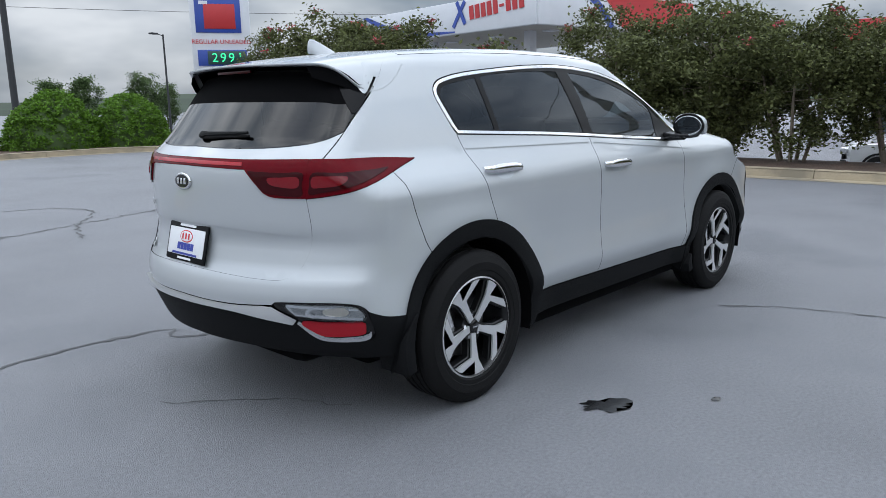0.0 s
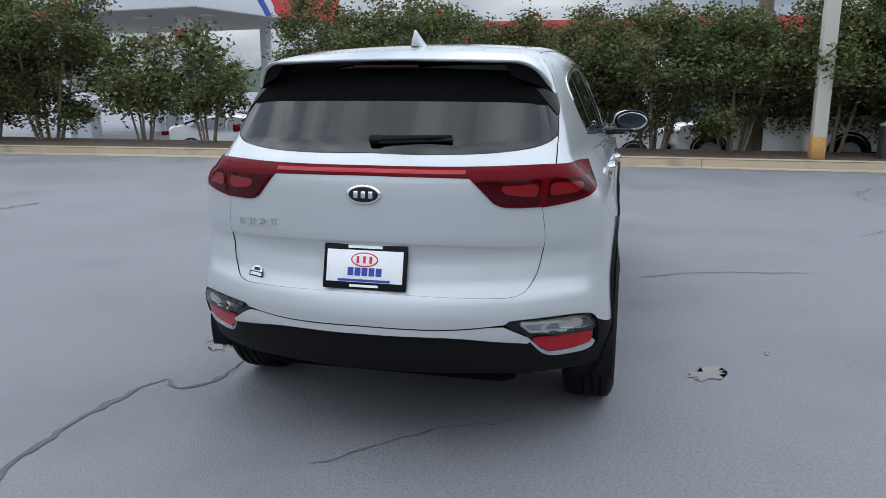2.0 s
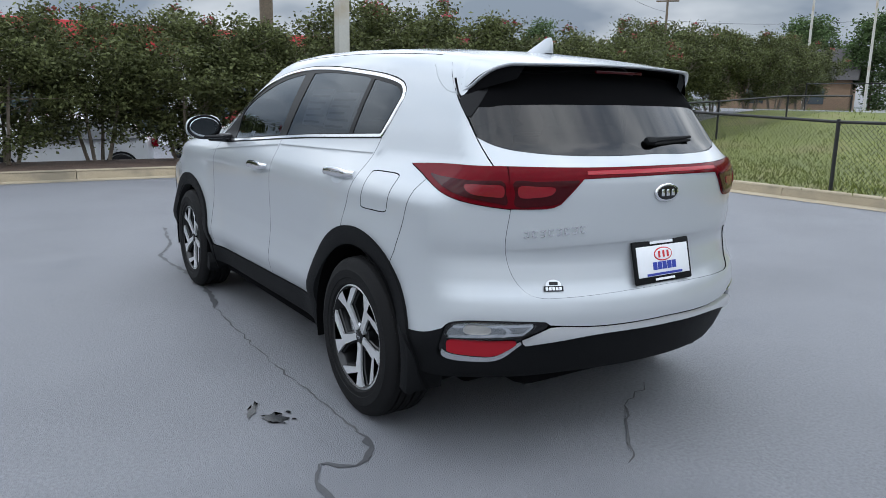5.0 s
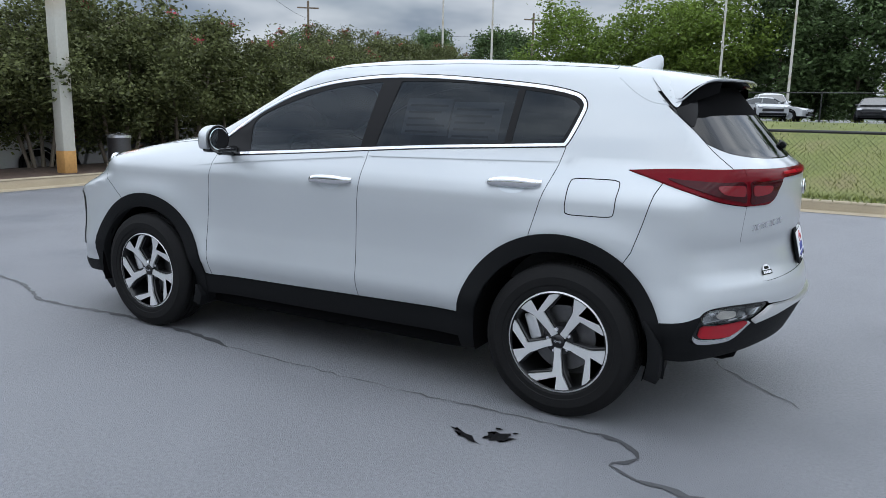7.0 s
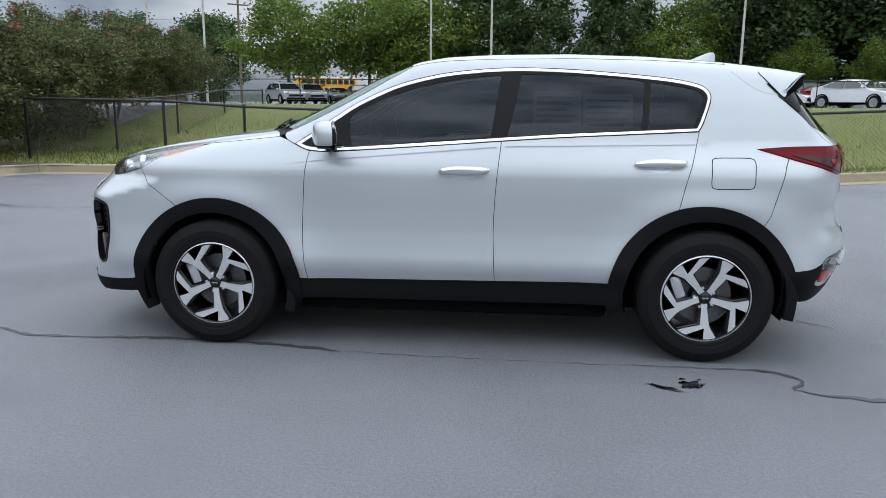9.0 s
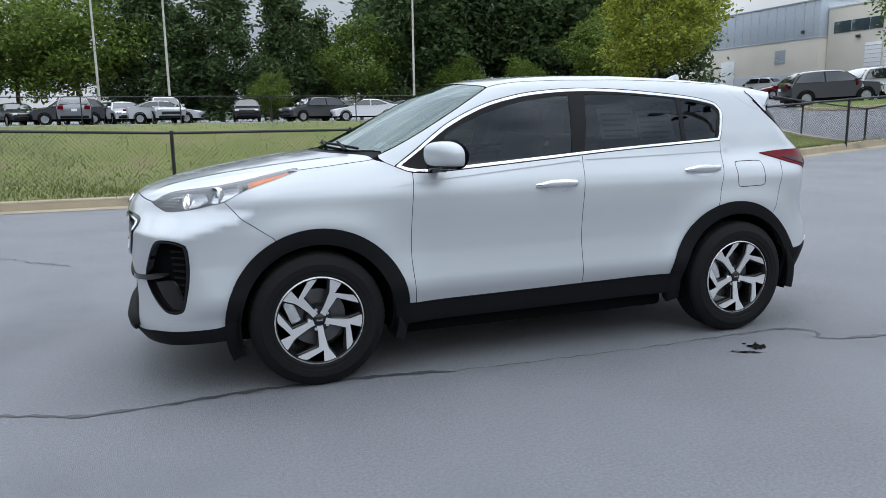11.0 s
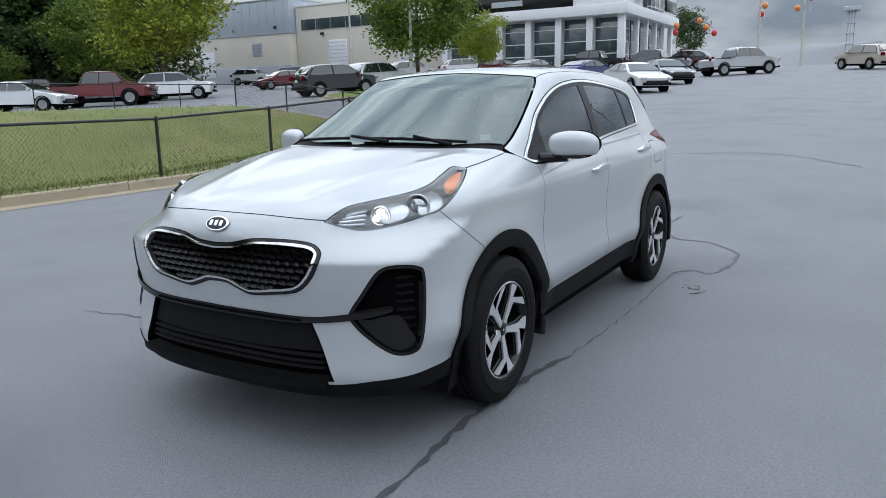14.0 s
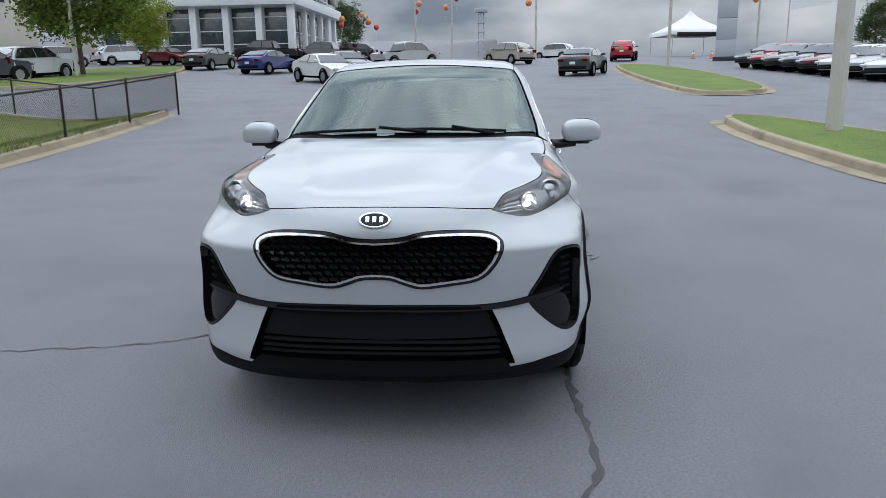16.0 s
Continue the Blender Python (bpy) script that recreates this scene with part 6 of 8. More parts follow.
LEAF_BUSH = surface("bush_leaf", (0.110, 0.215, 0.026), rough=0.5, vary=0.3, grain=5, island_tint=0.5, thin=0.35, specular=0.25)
FLOWER = surface("red_flower", (0.34, 0.035, 0.05), rough=0.6, vary=0.2, island_tint=0.4)


def leaves(centres, spread, count, size, rng, flat=0.35, long=1.8):
    """Many small pointed leaves scattered round clump centres."""
    c = centres[rng.integers(0, len(centres), count)]
    s = spread[rng.integers(0, len(spread), count)] if np.ndim(spread) else spread
    p = c[:, :3] + rng.normal(0, 1, (count, 3)) * (np.asarray(s).reshape(-1, 1) if np.ndim(s) else s) * (1, 1, 0.75)
    a = rng.normal(0, 1, (count, 3))
    a[:, 2] *= 0.6
    a /= np.linalg.norm(a, axis=1, keepdims=True)
    b = np.cross(a, rng.normal(0, 1, (count, 3)) + (0, 0, 0.6))
    b /= np.maximum(np.linalg.norm(b, axis=1, keepdims=True), 1e-6)
    k = size * rng.uniform(0.6, 1.4, (count, 1))
    w, l = k * 0.5, k * long * 0.5
    verts = np.stack([p - a * l, p + b * w * 0.9, p + a * l, p - b * w * 0.9], 1).reshape(-1, 3)
    return verts, np.arange(count * 4).reshape(-1, 4)


def crown_mesh(name, verts, faces):
    me = bpy.data.meshes.new(name)
    me.vertices.add(len(verts))
    me.vertices.foreach_set("co", np.asarray(verts, np.float32).ravel())
    me.loops.add(faces.size)
    me.loops.foreach_set("vertex_index", faces.astype(np.int32).ravel())
    me.polygons.add(len(faces))
    me.polygons.foreach_set("loop_start", (np.arange(len(faces)) * 4).astype(np.int32))
    me.update(calc_edges=True)
    return me


def clumps(rng, n, low, high, rx, ry, shell=0.55, lean=0.0):
    """Clump centres in an uneven round crown."""
    out = []
    while len(out) < n:
        v = rng.normal(0, 1, 3)
        v /= np.linalg.norm(v)
        r = shell + (1 - shell) * rng.random() ** 0.5
        wob = 1 + 0.22 * math.sin(3 * v[0] + 5 * v[2] + lean) + rng.uniform(-0.12, 0.12)
        out.append((v[0] * rx * r * wob, v[1] * ry * r * wob, (low + high) / 2 + v[2] * (high - low) / 2 * r * wob))
    return np.array(out)


def tree(name, label, category, seed, height, low, rx, leaf, leaf_count, leaf_size, spread, n_clumps, stems=1, trunk_r=0.12, bark=None, flowers=0, shell=0.55, taper=0.0):
    rng = np.random.default_rng(seed)
    t = thing(name, label, category)
    cl = clumps(rng, n_clumps, low, height, rx, rx, shell, seed)
    cl[:, :2] *= 1 + taper * (0.45 - np.clip((cl[:, 2:] - low) / (height - low), 0, 1.1))
    limbs = []
    for s in range(stems):
        a = 2 * math.pi * s / stems + rng.uniform(-0.3, 0.3)
        out = 0.0 if stems == 1 else 0.16 * rx
        foot = Vector((out * math.cos(a), out * math.sin(a), -0.05))
        mid = Vector((out * 2.4 * math.cos(a), out * 2.4 * math.sin(a), low + (height - low) * 0.25))
        top = Vector((out * 3.6 * math.cos(a) + rng.uniform(-0.1, 0.1) * rx, out * 3.6 * math.sin(a), low + (height - low) * 0.72))
        stem_v, stem_f = [], []
        for k, (c, r) in enumerate(((foot, trunk_r), (foot.lerp(mid, 0.5) + Vector((rng.uniform(-0.3, 0.3), rng.uniform(-0.3, 0.3), 0)) * trunk_r, trunk_r * 0.86), (mid, trunk_r * 0.7), (mid.lerp(top, 0.5), trunk_r * 0.45), (top, trunk_r * 0.2))):
            stem_v += [(c.x + r * math.cos(0.785 * e), c.y + r * math.sin(0.785 * e), c.z) for e in range(8)]
            if k:
                stem_f += [(8 * k - 8 + e, 8 * k - 8 + (e + 1) % 8, 8 * k + (e + 1) % 8, 8 * k + e) for e in range(8)]
        part("trunk" if stems == 1 else "stem", mesh_of("stem", stem_v, stem_f), bark or BARK, t)
        own = cl[s::stems]
        for c in own[: 9 if stems > 1 else 16]:
            start = mid.lerp(top, min(0.95, max(0.0, (c[2] - mid.z) / max(top.z - mid.z, 0.1) * 0.6)))
            limbs.append(rod(start, Vector(c), trunk_r * 0.32, trunk_r * 0.07, 5))
    part("twig", join(*limbs), bark or BARK, t)["kind"] = "stuff"
    v, f = leaves(cl, spread, leaf_count, leaf_size, rng)
    ok = v.reshape(-1, 4, 3)[:, :, 2].min(1) > 0.05
    v = v.reshape(-1, 4, 3)[ok].reshape(-1, 3)
    part("crown", crown_mesh("crown", v, np.arange(len(v)).reshape(-1, 4)), leaf, t)
    if flowers:
        top = cl[np.argsort(-np.linalg.norm(cl[:, :2], axis=1) - cl[:, 2])[:flowers]]
        v, f = leaves(top * (1.08, 1.08, 1.04), 0.06, flowers * 26, leaf_size * 0.8, rng)
        part("blossom", crown_mesh("blossom", v, f), FLOWER, t, "red flower clusters")
    return t


def stand(ob, x, y, turn=0.0, size=1.0, up=0.0):
    ob.matrix_basis = pose(x, y, float(level(x, y)) + up, 0, 0, turn) @ Matrix.Scale(size, 4)
    return ob


def again(ob, x, y, turn, size, up=0.0):
    c = copy_thing(ob, pose(x, y, float(level(x, y)) + up, 0, 0, turn))
    c.scale = (size, size, size)
    return c


MYR = "dark green crape myrtle shrub with a few red blossoms"
myrtles = [tree("crape_myrtle", MYR, "shrub", 11 + i, 2.95, 0.55, 1.38, LEAF_MYRTLE, 27000, 0.047, 0.155, 110, 5, 0.040, BARK_PALE, 4) for i in range(3)]
thin = tree("crape_myrtle", "thin young crape myrtle with visible pale stems", "shrub", 21, 2.3, 0.5, 0.85, LEAF_MYRTLE, 3600, 0.07, 0.20, 40, 5, 0.028, BARK_PALE, 3)
SPOTS = [(10.6, 16.9, 1.08), (11.0, 14.6, 1.22), (10.7, 12.5, 1.18), (10.9, 5.1, 0.98), (11.2, 3.3, 1.04), (10.8, 1.6, 0.92), (11.3, 0.0, 0.9), (11.2, -1.6, 0.96), (11.0, -3.1, 0.95), (11.3, -4.9, 1.04), (11.0, -6.4, 1.1), (11.2, -8.2, 1.12), (11.4, -10.0, 1.22), (11.6, -12.2, 1.25), (11.8, -14.6, 1.25), (12.2, -17.2, 1.2), (12.6, -19.8, 1.15), (13.0, -22.5, 1.12), (14.0, -25.5, 1.1), (15.0, -29.0, 1.12), (13.3, 4.0, 0.9), (13.6, -7.2, 1.2), (13.8, -11.0, 1.3), (14.4, -15.0, 1.3), (15.5, -19.5, 1.25)]
for i, (x, y, s) in enumerate(SPOTS):
    if i < 3:
        stand(myrtles[i], x, y, 57 * i, s, 0.14)
    else:
        again(myrtles[i % 3], x, y, 83 * i, s * (0.82 if y < -9 else 1.0), 0.14)
for m, q in zip(myrtles, SPOTS):
    m.scale = (q[2], q[2], q[2])
stand(thin, 10.7, 9.9, 0, 1.0, 0.14)
again(thin, 10.6, 8.2, 120, 1.05, 0.14)
again(thin, 11.0, 18.6, 200, 0.9, 0.14)

FOR = "tall dark green broadleaf tree in the wood edge"
woods = [tree("woodland_tree", FOR, "tree", 31 + i, 15.5, 0.9, 4.0, LEAF_FOREST, 11000, 0.28, 0.75, 120, 1, 0.22) for i in range(2)]
slim = tree("woodland_tree", "tall slim dark green tree with a pointed crown", "tree", 37, 12.6, 0.5, 2.55, LEAF_FOREST, 13000, 0.22, 0.48, 130, 1, 0.20, taper=0.75)
stand(slim, 3.4, -62.0, 0, 1.0)
for x, y, t, k in ((-2.2, -62.6, 80, 0.98), (-7.8, -61.8, 200, 0.94), (-11.0, -66.0, 310, 0.8), (0.8, -66.0, 150, 0.85), (-21.0, -60.5, 40, 1.1)):
    again(slim, x, y, t, k)
rng = random.Random(8)
n_wood = 0
for x0, y0, x1, y1, count, s0, s1 in ((-18.5, -62, -46, -60, 8, 0.95, 1.2), (-21, -69, -50, -67, 7, 1.15, 1.35), (7, -70, -13, -72, 4, 0.42, 0.55)):
    for k in range(count):
        f = k / (count - 1)
        x, y, s = x0 + (x1 - x0) * f + rng.uniform(-1.0, 1.0), y0 + (y1 - y0) * f + rng.uniform(-1.5, 1.5), rng.uniform(s0, s1)
        if n_wood < 2:
            stand(woods[n_wood], x, y, 40 * n_wood, s)
        else:
            again(woods[n_wood % 2], x, y, rng.uniform(0, 360), s)
        n_wood += 1
maple = tree("maple_tree", "round yellow-green maple on a straight trunk", "tree", 41, 7.4, 2.0, 2.9, LEAF_MAPLE, 15000, 0.135, 0.42, 110, 1, 0.15)
stand(maple, -28.4, -37.8, 0, 1.15)
again(maple, -48.5, -25.5, 70, 0.62, 0.15)
green = tree("maple_tree", "round bright green maple on a straight trunk", "tree", 42, 7.2, 1.7, 3.0, LEAF_GREEN, 15000, 0.135, 0.42, 110, 1, 0.14)
stand(green, -35.0, -22.6, 0, 1.05, 0.15)
for x, y, s, t in ((8.6, -60.0, 1.42, 20), (13.0, -61.5, 1.3, 90), (19.0, -57.0, 1.2, 150), (-13.8, -60.0, 1.08, 210), (-5.6, -57.5, 0.5, 260), (-22.0, -57.5, 0.68, 320), (-27.5, -55.5, 0.62, 100), (-33.0, -51.0, 1.05, 10)):
    again(green, x, y, t, s)
for x, y, s, t in ((28, -60, 1.25, 20), (36, -62, 1.2, 80), (45, -66, 1.2, 140), (55, -64, 1.3, 10), (34, -80, 1.6, 200), (48, -86, 1.6, 250), (64, -80, 1.6, 300), (70, -60, 1.5, 20), (85, -55, 1.5, 70)):
    again(woods[n_wood % 2], x, y, t, s * 0.42)
    n_wood += 1
for x, y, s, t in ((20, 62, 0.55, 0), (30, 66, 0.6, 50), (10, 70, 0.6, 100), (0, 74, 0.55, 160), (42, 60, 0.6, 220), (12, 64, 0.5, 40), (25, 68, 0.62, 90), (34, 70, 0.5, 140), (37, 63, 0.55, 190), (17, 72, 0.6, 240), (-10, 76, 0.6, 260), (52, 52, 0.55, 10), (70, 40, 0.6, 60), (84, 30, 0.65, 90), (92, 18, 0.7, 120), (98, 6, 0.7, 200), (60, 62, 0.7, 310), (-96, -20, 0.6, 170), (-80, 40, 0.55, 220), (-72, 52, 0.6, 30), (-60, 60, 0.6, 80)):
    again(woods[(n_wood + 1) % 2], x, y, t, s * (0.55 if x > -30 else 0.7))
    n_wood += 1


def round_bush(name, label, seed, r, h):
    rng = np.random.default_rng(seed)
    t = thing(name, label, "bush")
    v = rng.normal(0, 1, (1100, 3))
    v /= np.linalg.norm(v, axis=1, keepdims=True)
    v[:, 2] = np.abs(v[:, 2]) * 1.1 - 0.1
    c = v * (r, r, h) * rng.uniform(0.93, 1.0, (1100, 1)) * (1 + 0.05 * np.sin(4 * v[:, :1]))
    lv, lf = leaves(c, 0.045, 16000, 0.05, rng)
    part("crown", crown_mesh("crown", lv, lf), LEAF_BUSH, t)
    # Solid core in a darker green gives the bush its shaded inside.
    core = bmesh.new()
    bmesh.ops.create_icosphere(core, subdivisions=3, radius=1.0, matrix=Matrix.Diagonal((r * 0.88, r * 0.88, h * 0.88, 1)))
    part("shaded_core", finish(core), LEAF_FOREST, t)
    return t


bush = round_bush("round_bush", "clipped round bright green bush in mulch", 51, 1.35, 1.75)
stand(bush, 4.9, 21.0, 0, 1.0, 0.1)
again(bush, 7.1, 20.5, 80, 0.94, 0.1)
again(bush, 2.6, 21.6, 140, 0.7, 0.1)
again(bush, 10.0, 20.6, 200, 0.45, 0.1)

# grass blades along the near bank and the islands
def blades(name, count, where_fn, size, seed):
    rng = np.random.default_rng(seed)
    p = where_fn(rng, count)
    n = len(p)
    z = level(p[:, 0], p[:, 1]) + 0.13
    a = rng.uniform(0, 2 * math.pi, n)
    h = size * rng.uniform(0.5, 1.5, n)
    d = np.c_[np.cos(a), np.sin(a)] * 0.012
    lean = rng.normal(0, 0.4, (n, 2)) * h[:, None]
    q = np.c_[p, z]
    v = np.stack([q - np.c_[d, np.zeros(n)], q + np.c_[d, np.zeros(n)], q + np.c_[lean, h]], 1).reshape(-1, 3)
    me = mesh_of(name, v, np.arange(n * 3).reshape(-1, 3))
    ob = part(name, me, BLADES)
    return tagged(ob, "short uneven grass blades", "grass", kind="stuff")


def in_loop(loop, near=None):
    def fn(rng, count):
        lo, hi = loop.min(0), loop.max(0)
        p = rng.uniform(lo, hi, (count, 2))
        p = p[inside(p, loop)]
        return p if near is None else p[near(p, rng)]
    return fn


blades("grass_tufts", 52000, in_loop(basin, lambda p, rng: rng.random(len(p)) < np.clip(1.4 - (-p[:, 1] - 8.5) / 9.0, 0.15, 1)), 0.075, 61)
blades("grass_tufts", 9000, in_loop(shrink(dense(ISLAND_1, 0.3, True), 0.2)), 0.026, 62)


# ---- other vehicles ----
COLOURS = {"white": (0.72, 0.73, 0.74), "silver": (0.45, 0.46, 0.47), "grey": (0.16, 0.17, 0.18), "charcoal": (0.045, 0.047, 0.05), "black": (0.012, 0.012, 0.014), "red": (0.36, 0.015, 0.02), "dark_red": (0.14, 0.012, 0.018), "blue": (0.015, 0.025, 0.16), "steel_blue": (0.10, 0.17, 0.28), "beige": (0.42, 0.38, 0.32)}
CAR_PAINT = {k: surface("paint_" + k, c, rough=0.3, metal=0.2, vary=0.04, coat=1.0) for k, c in COLOURS.items()}
DARK_GLASS = surface("dark_glass", (0.012, 0.014, 0.016), rough=0.05, vary=0.1, coat=1.0)
ALLOY = surface("car_alloy", (0.42, 0.43, 0.45), rough=0.35, metal=0.8, vary=0.1)
SHAPES = {
    "sedan": dict(l=4.6, w=1.80, h=1.45, belt=0.97, base=[(2.26, 0.32), (2.33, 0.60), (2.20, 0.78), (1.05, 0.98), (0.28, 1.37), (-0.15, 1.45), (-0.90, 1.40), (-1.72, 1.12), (-2.20, 1.07), (-2.33, 0.86), (-2.26, 0.32)], top=[(0.86, 1.01), (0.28, 1.33), (-0.12, 1.385), (-0.82, 1.34), (-1.42, 1.07)], ax=1.36, r=0.33),
    "suv": dict(l=4.7, w=1.88, h=1.70, belt=1.05, base=[(2.28, 0.34), (2.37, 0.72), (2.22, 0.97), (1.20, 1.11), (0.50, 1.60), (0.0, 1.70), (-1.55, 1.64), (-2.16, 1.16), (-2.33, 0.95), (-2.28, 0.36)], top=[(1.05, 1.12), (0.50, 1.55), (0.0, 1.63), (-1.52, 1.59), (-1.92, 1.14)], ax=1.40, r=0.36),
    "pickup": dict(l=5.7, w=1.98, h=1.88, belt=1.15, base=[(2.80, 0.44), (2.88, 0.85), (2.78, 1.08), (1.70, 1.22), (1.05, 1.78), (0.55, 1.88), (-0.55, 1.86), (-0.85, 1.18), (-2.84, 1.16), (-2.86, 0.62)], top=[(1.55, 1.24), (1.0, 1.73), (0.55, 1.80), (-0.48, 1.78), (-0.70, 1.24)], ax=1.80, r=0.41),
}


def vehicle(kind, colour, label, at):
    """A parked car: body with tapered cabin, dark glass, lamps, bumpers and four wheels."""
    q = SHAPES[kind]
    name = {"sedan": "sedan_car", "suv": "suv_car", "pickup": "pickup_truck"}[kind]
    t = thing(name, label, "truck" if kind == "pickup" else "car", at, "parked cars")
    def half(z):
        k = max(0.0, (z - q["belt"]) / (q["h"] - q["belt"]))
        low = max(0.0, (0.62 - z)) * 0.15
        return q["w"] / 2 * (1 - 0.27 * k) - low
    pts = q["base"]
    end = max(p[0] for p in pts)
    prof = dense(pts, 0.16)
    prof = np.vstack([prof, [prof[0]]])
    across = (-1.0, -0.97, -0.86, -0.6, 0.0, 0.6, 0.86, 0.97, 1.0)
    bm = bmesh.new()
    grid_v = []
    for x, z in prof:
        ends = max(0.0, (abs(x) - end + 0.75) / 0.75) ** 1.5
        row = []
        for v in across:
            roof = max(0.0, (z - q["belt"]) / (q["h"] - q["belt"]))
            edge = abs(v) ** 7
            row.append(bm.verts.new((x - math.copysign(0.26 * ends * abs(v) ** 2.6 + 0.03 * edge, x), v * (half(z) - 0.05 * ends), z - 0.045 * roof * v * v - 0.035 * edge * (1 if z > 0.7 else -0.5))))
        grid_v.append(row)
    for p, r in zip(grid_v, grid_v[1:] + grid_v[:1]):
        for k in range(len(across) - 1):
            bm.faces.new((p[k], p[k + 1], r[k + 1], r[k]))
    bm.faces.new([r[0] for r in grid_v])
    bm.faces.new([r[-1] for r in grid_v[::-1]])
    bmesh.ops.remove_doubles(bm, verts=bm.verts[:], dist=0.002)
    bmesh.ops.recalc_face_normals(bm, faces=bm.faces[:])
    body_ob = part("body", finish(bm), CAR_PAINT[colour], t)
    top = q["top"]
    for s in (1, -1):
        cut_x = (top[1][0] + top[-2][0]) / 2
        for part_pts in ([top[0], top[1], (cut_x + 0.04, (top[1][1] + top[2][1]) / 2 + 0.02), (cut_x + 0.04, top[0][1])], [(cut_x - 0.04, top[0][1]), (cut_x - 0.04, (top[2][1] + top[3][1]) / 2), top[3], top[4]]):
            g = bmesh.new()
            a = [g.verts.new((x, s * (half(z) + 0.012), z)) for x, z in part_pts]
            b = [g.verts.new((x, s * (half(z) - 0.03), z)) for x, z in part_pts]
            g.faces.new(a)
            for i in range(4):
                g.faces.new((a[i], b[i], b[(i + 1) % 4], a[(i + 1) % 4]))
            bmesh.ops.recalc_face_normals(g, faces=g.faces[:])
            part("side_window", finish(g, 0, 1, False), DARK_GLASS, t)
    def screen(a, b, name):
        g = bmesh.new()
        d = Vector((a[1] - b[1], 0, b[0] - a[0])).normalized() * 0.02
        if d.z < 0:
            d = -d
        c = []
        for (x, z), k in ((a, 0.90), (b, 0.86)):
            for s in (1, -1):
                c.append(Vector((x, s * half(z) * k, z)) + d)
        f = [g.verts.new(v) for v in (c[0], c[1], c[3], c[2])]
        r = [g.verts.new(v - 2 * d) for v in (c[0], c[1], c[3], c[2])]
        g.faces.new(f)
        for i in range(4):
            g.faces.new((f[i], r[i], r[(i + 1) % 4], f[(i + 1) % 4]))
        bmesh.ops.recalc_face_normals(g, faces=g.faces[:])
        part(name, finish(g, 0, 1, False), DARK_GLASS, t)
    i0 = 3
    lerp = lambda a, b, k: (a[0] + (b[0] - a[0]) * k, a[1] + (b[1] - a[1]) * k)
    screen(lerp(pts[i0], pts[i0 + 1], 0.08), lerp(pts[i0], pts[i0 + 1], 0.92), "windscreen")
    j = {"sedan": 6, "suv": 6, "pickup": 6}[kind]
    screen(lerp(pts[j + 1], pts[j], 0.10), lerp(pts[j + 1], pts[j], 0.88), "rear_window")
    fx, rx = max(p[0] for p in pts), min(p[0] for p in pts)
    zl = {"sedan": 0.68, "suv": 0.84, "pickup": 0.95}[kind]
    for s in (1, -1):
        part("headlight", box((0.16, 0.34, 0.13), (fx - 0.13, s * (q["w"] / 2 - 0.27), zl), 0.04, (0, -10, -18 * s)), LAMP_SILVER, t)
        part("tail_light", box((0.12, 0.30 if kind != "pickup" else 0.16, 0.13 if kind == "sedan" else 0.22), (rx + 0.06, s * (q["w"] / 2 - 0.24), zl + 0.17), 0.03, (0, 0, 12 * s)), RED_LENS, t)
        part("wing_mirror", box((0.10, 0.20, 0.13), (pts[3][0] - 0.28, s * (q["w"] / 2 + 0.05), q["belt"] + 0.10), 0.04), CAR_PAINT[colour], t)
    part("front_grille", box((0.06, q["w"] * 0.62, 0.16), (fx - 0.015, 0, zl - 0.18), 0.02), GLOSS_BLACK, t)
    part("front_bumper", box((0.12, q["w"] * 0.80, 0.14), (fx - 0.05, 0, 0.42), 0.04), BLACK_PLASTIC, t)
    part("rear_bumper", box((0.12, q["w"] * 0.80, 0.16), (rx + 0.04, 0, 0.46), 0.04), BLACK_PLASTIC, t)
    part("rear_plate", box((0.02, 0.30, 0.14), (rx - 0.012, 0, zl + 0.02), 0.005), WHITE, t)
    part("underbody", box((q["l"] * 0.86, q["w"] * 0.84, 0.22), (0, 0, 0.34), 0.03), DARK_INNER, t)
    for x in (q["ax"], -q["ax"]):
        for s in (1, -1):
            w = part("wheel", lathe([(0.0, -0.11), (q["r"] - 0.02, -0.11), (q["r"], -0.08), (q["r"], 0.08), (q["r"] - 0.02, 0.115), (q["r"] * 0.66, 0.12), (q["r"] * 0.62, 0.10)], 24), RUBBER, t, at=pose(x, s * (q["w"] / 2 - 0.10), q["r"], 0, 0, 0 if s > 0 else 180))
            part("rim", join(lathe([(q["r"] * 0.64, 0.118), (q["r"] * 0.56, 0.112), (q["r"] * 0.52, 0.085), (0.0, 0.085)], 20), *[box((q["r"] * 0.13, 0.03, q["r"] * 1.1), (0, 0.105, 0), 0, (0, 36 * k, 0)) for k in range(5)]), ALLOY, w)
    if kind == "pickup":
        part("load_bed", box((1.75, q["w"] * 0.80, 0.10), (-1.92, 0, 1.145), 0.02), DARK_INNER, t)
    for s in (1, -1):
        for x in (q["ax"], -q["ax"]):
            part("arch", lathe([(q["r"] * 1.03, -0.05), (q["r"] * 1.17, -0.02), (q["r"] * 1.17, 0.015), (q["r"] * 1.03, 0.015)], 24), BLACK_PLASTIC if kind != "sedan" else DARK_INNER, t, at=pose(x, s * (q["w"] / 2 + 0.002), q["r"] + 0.02))
    return t


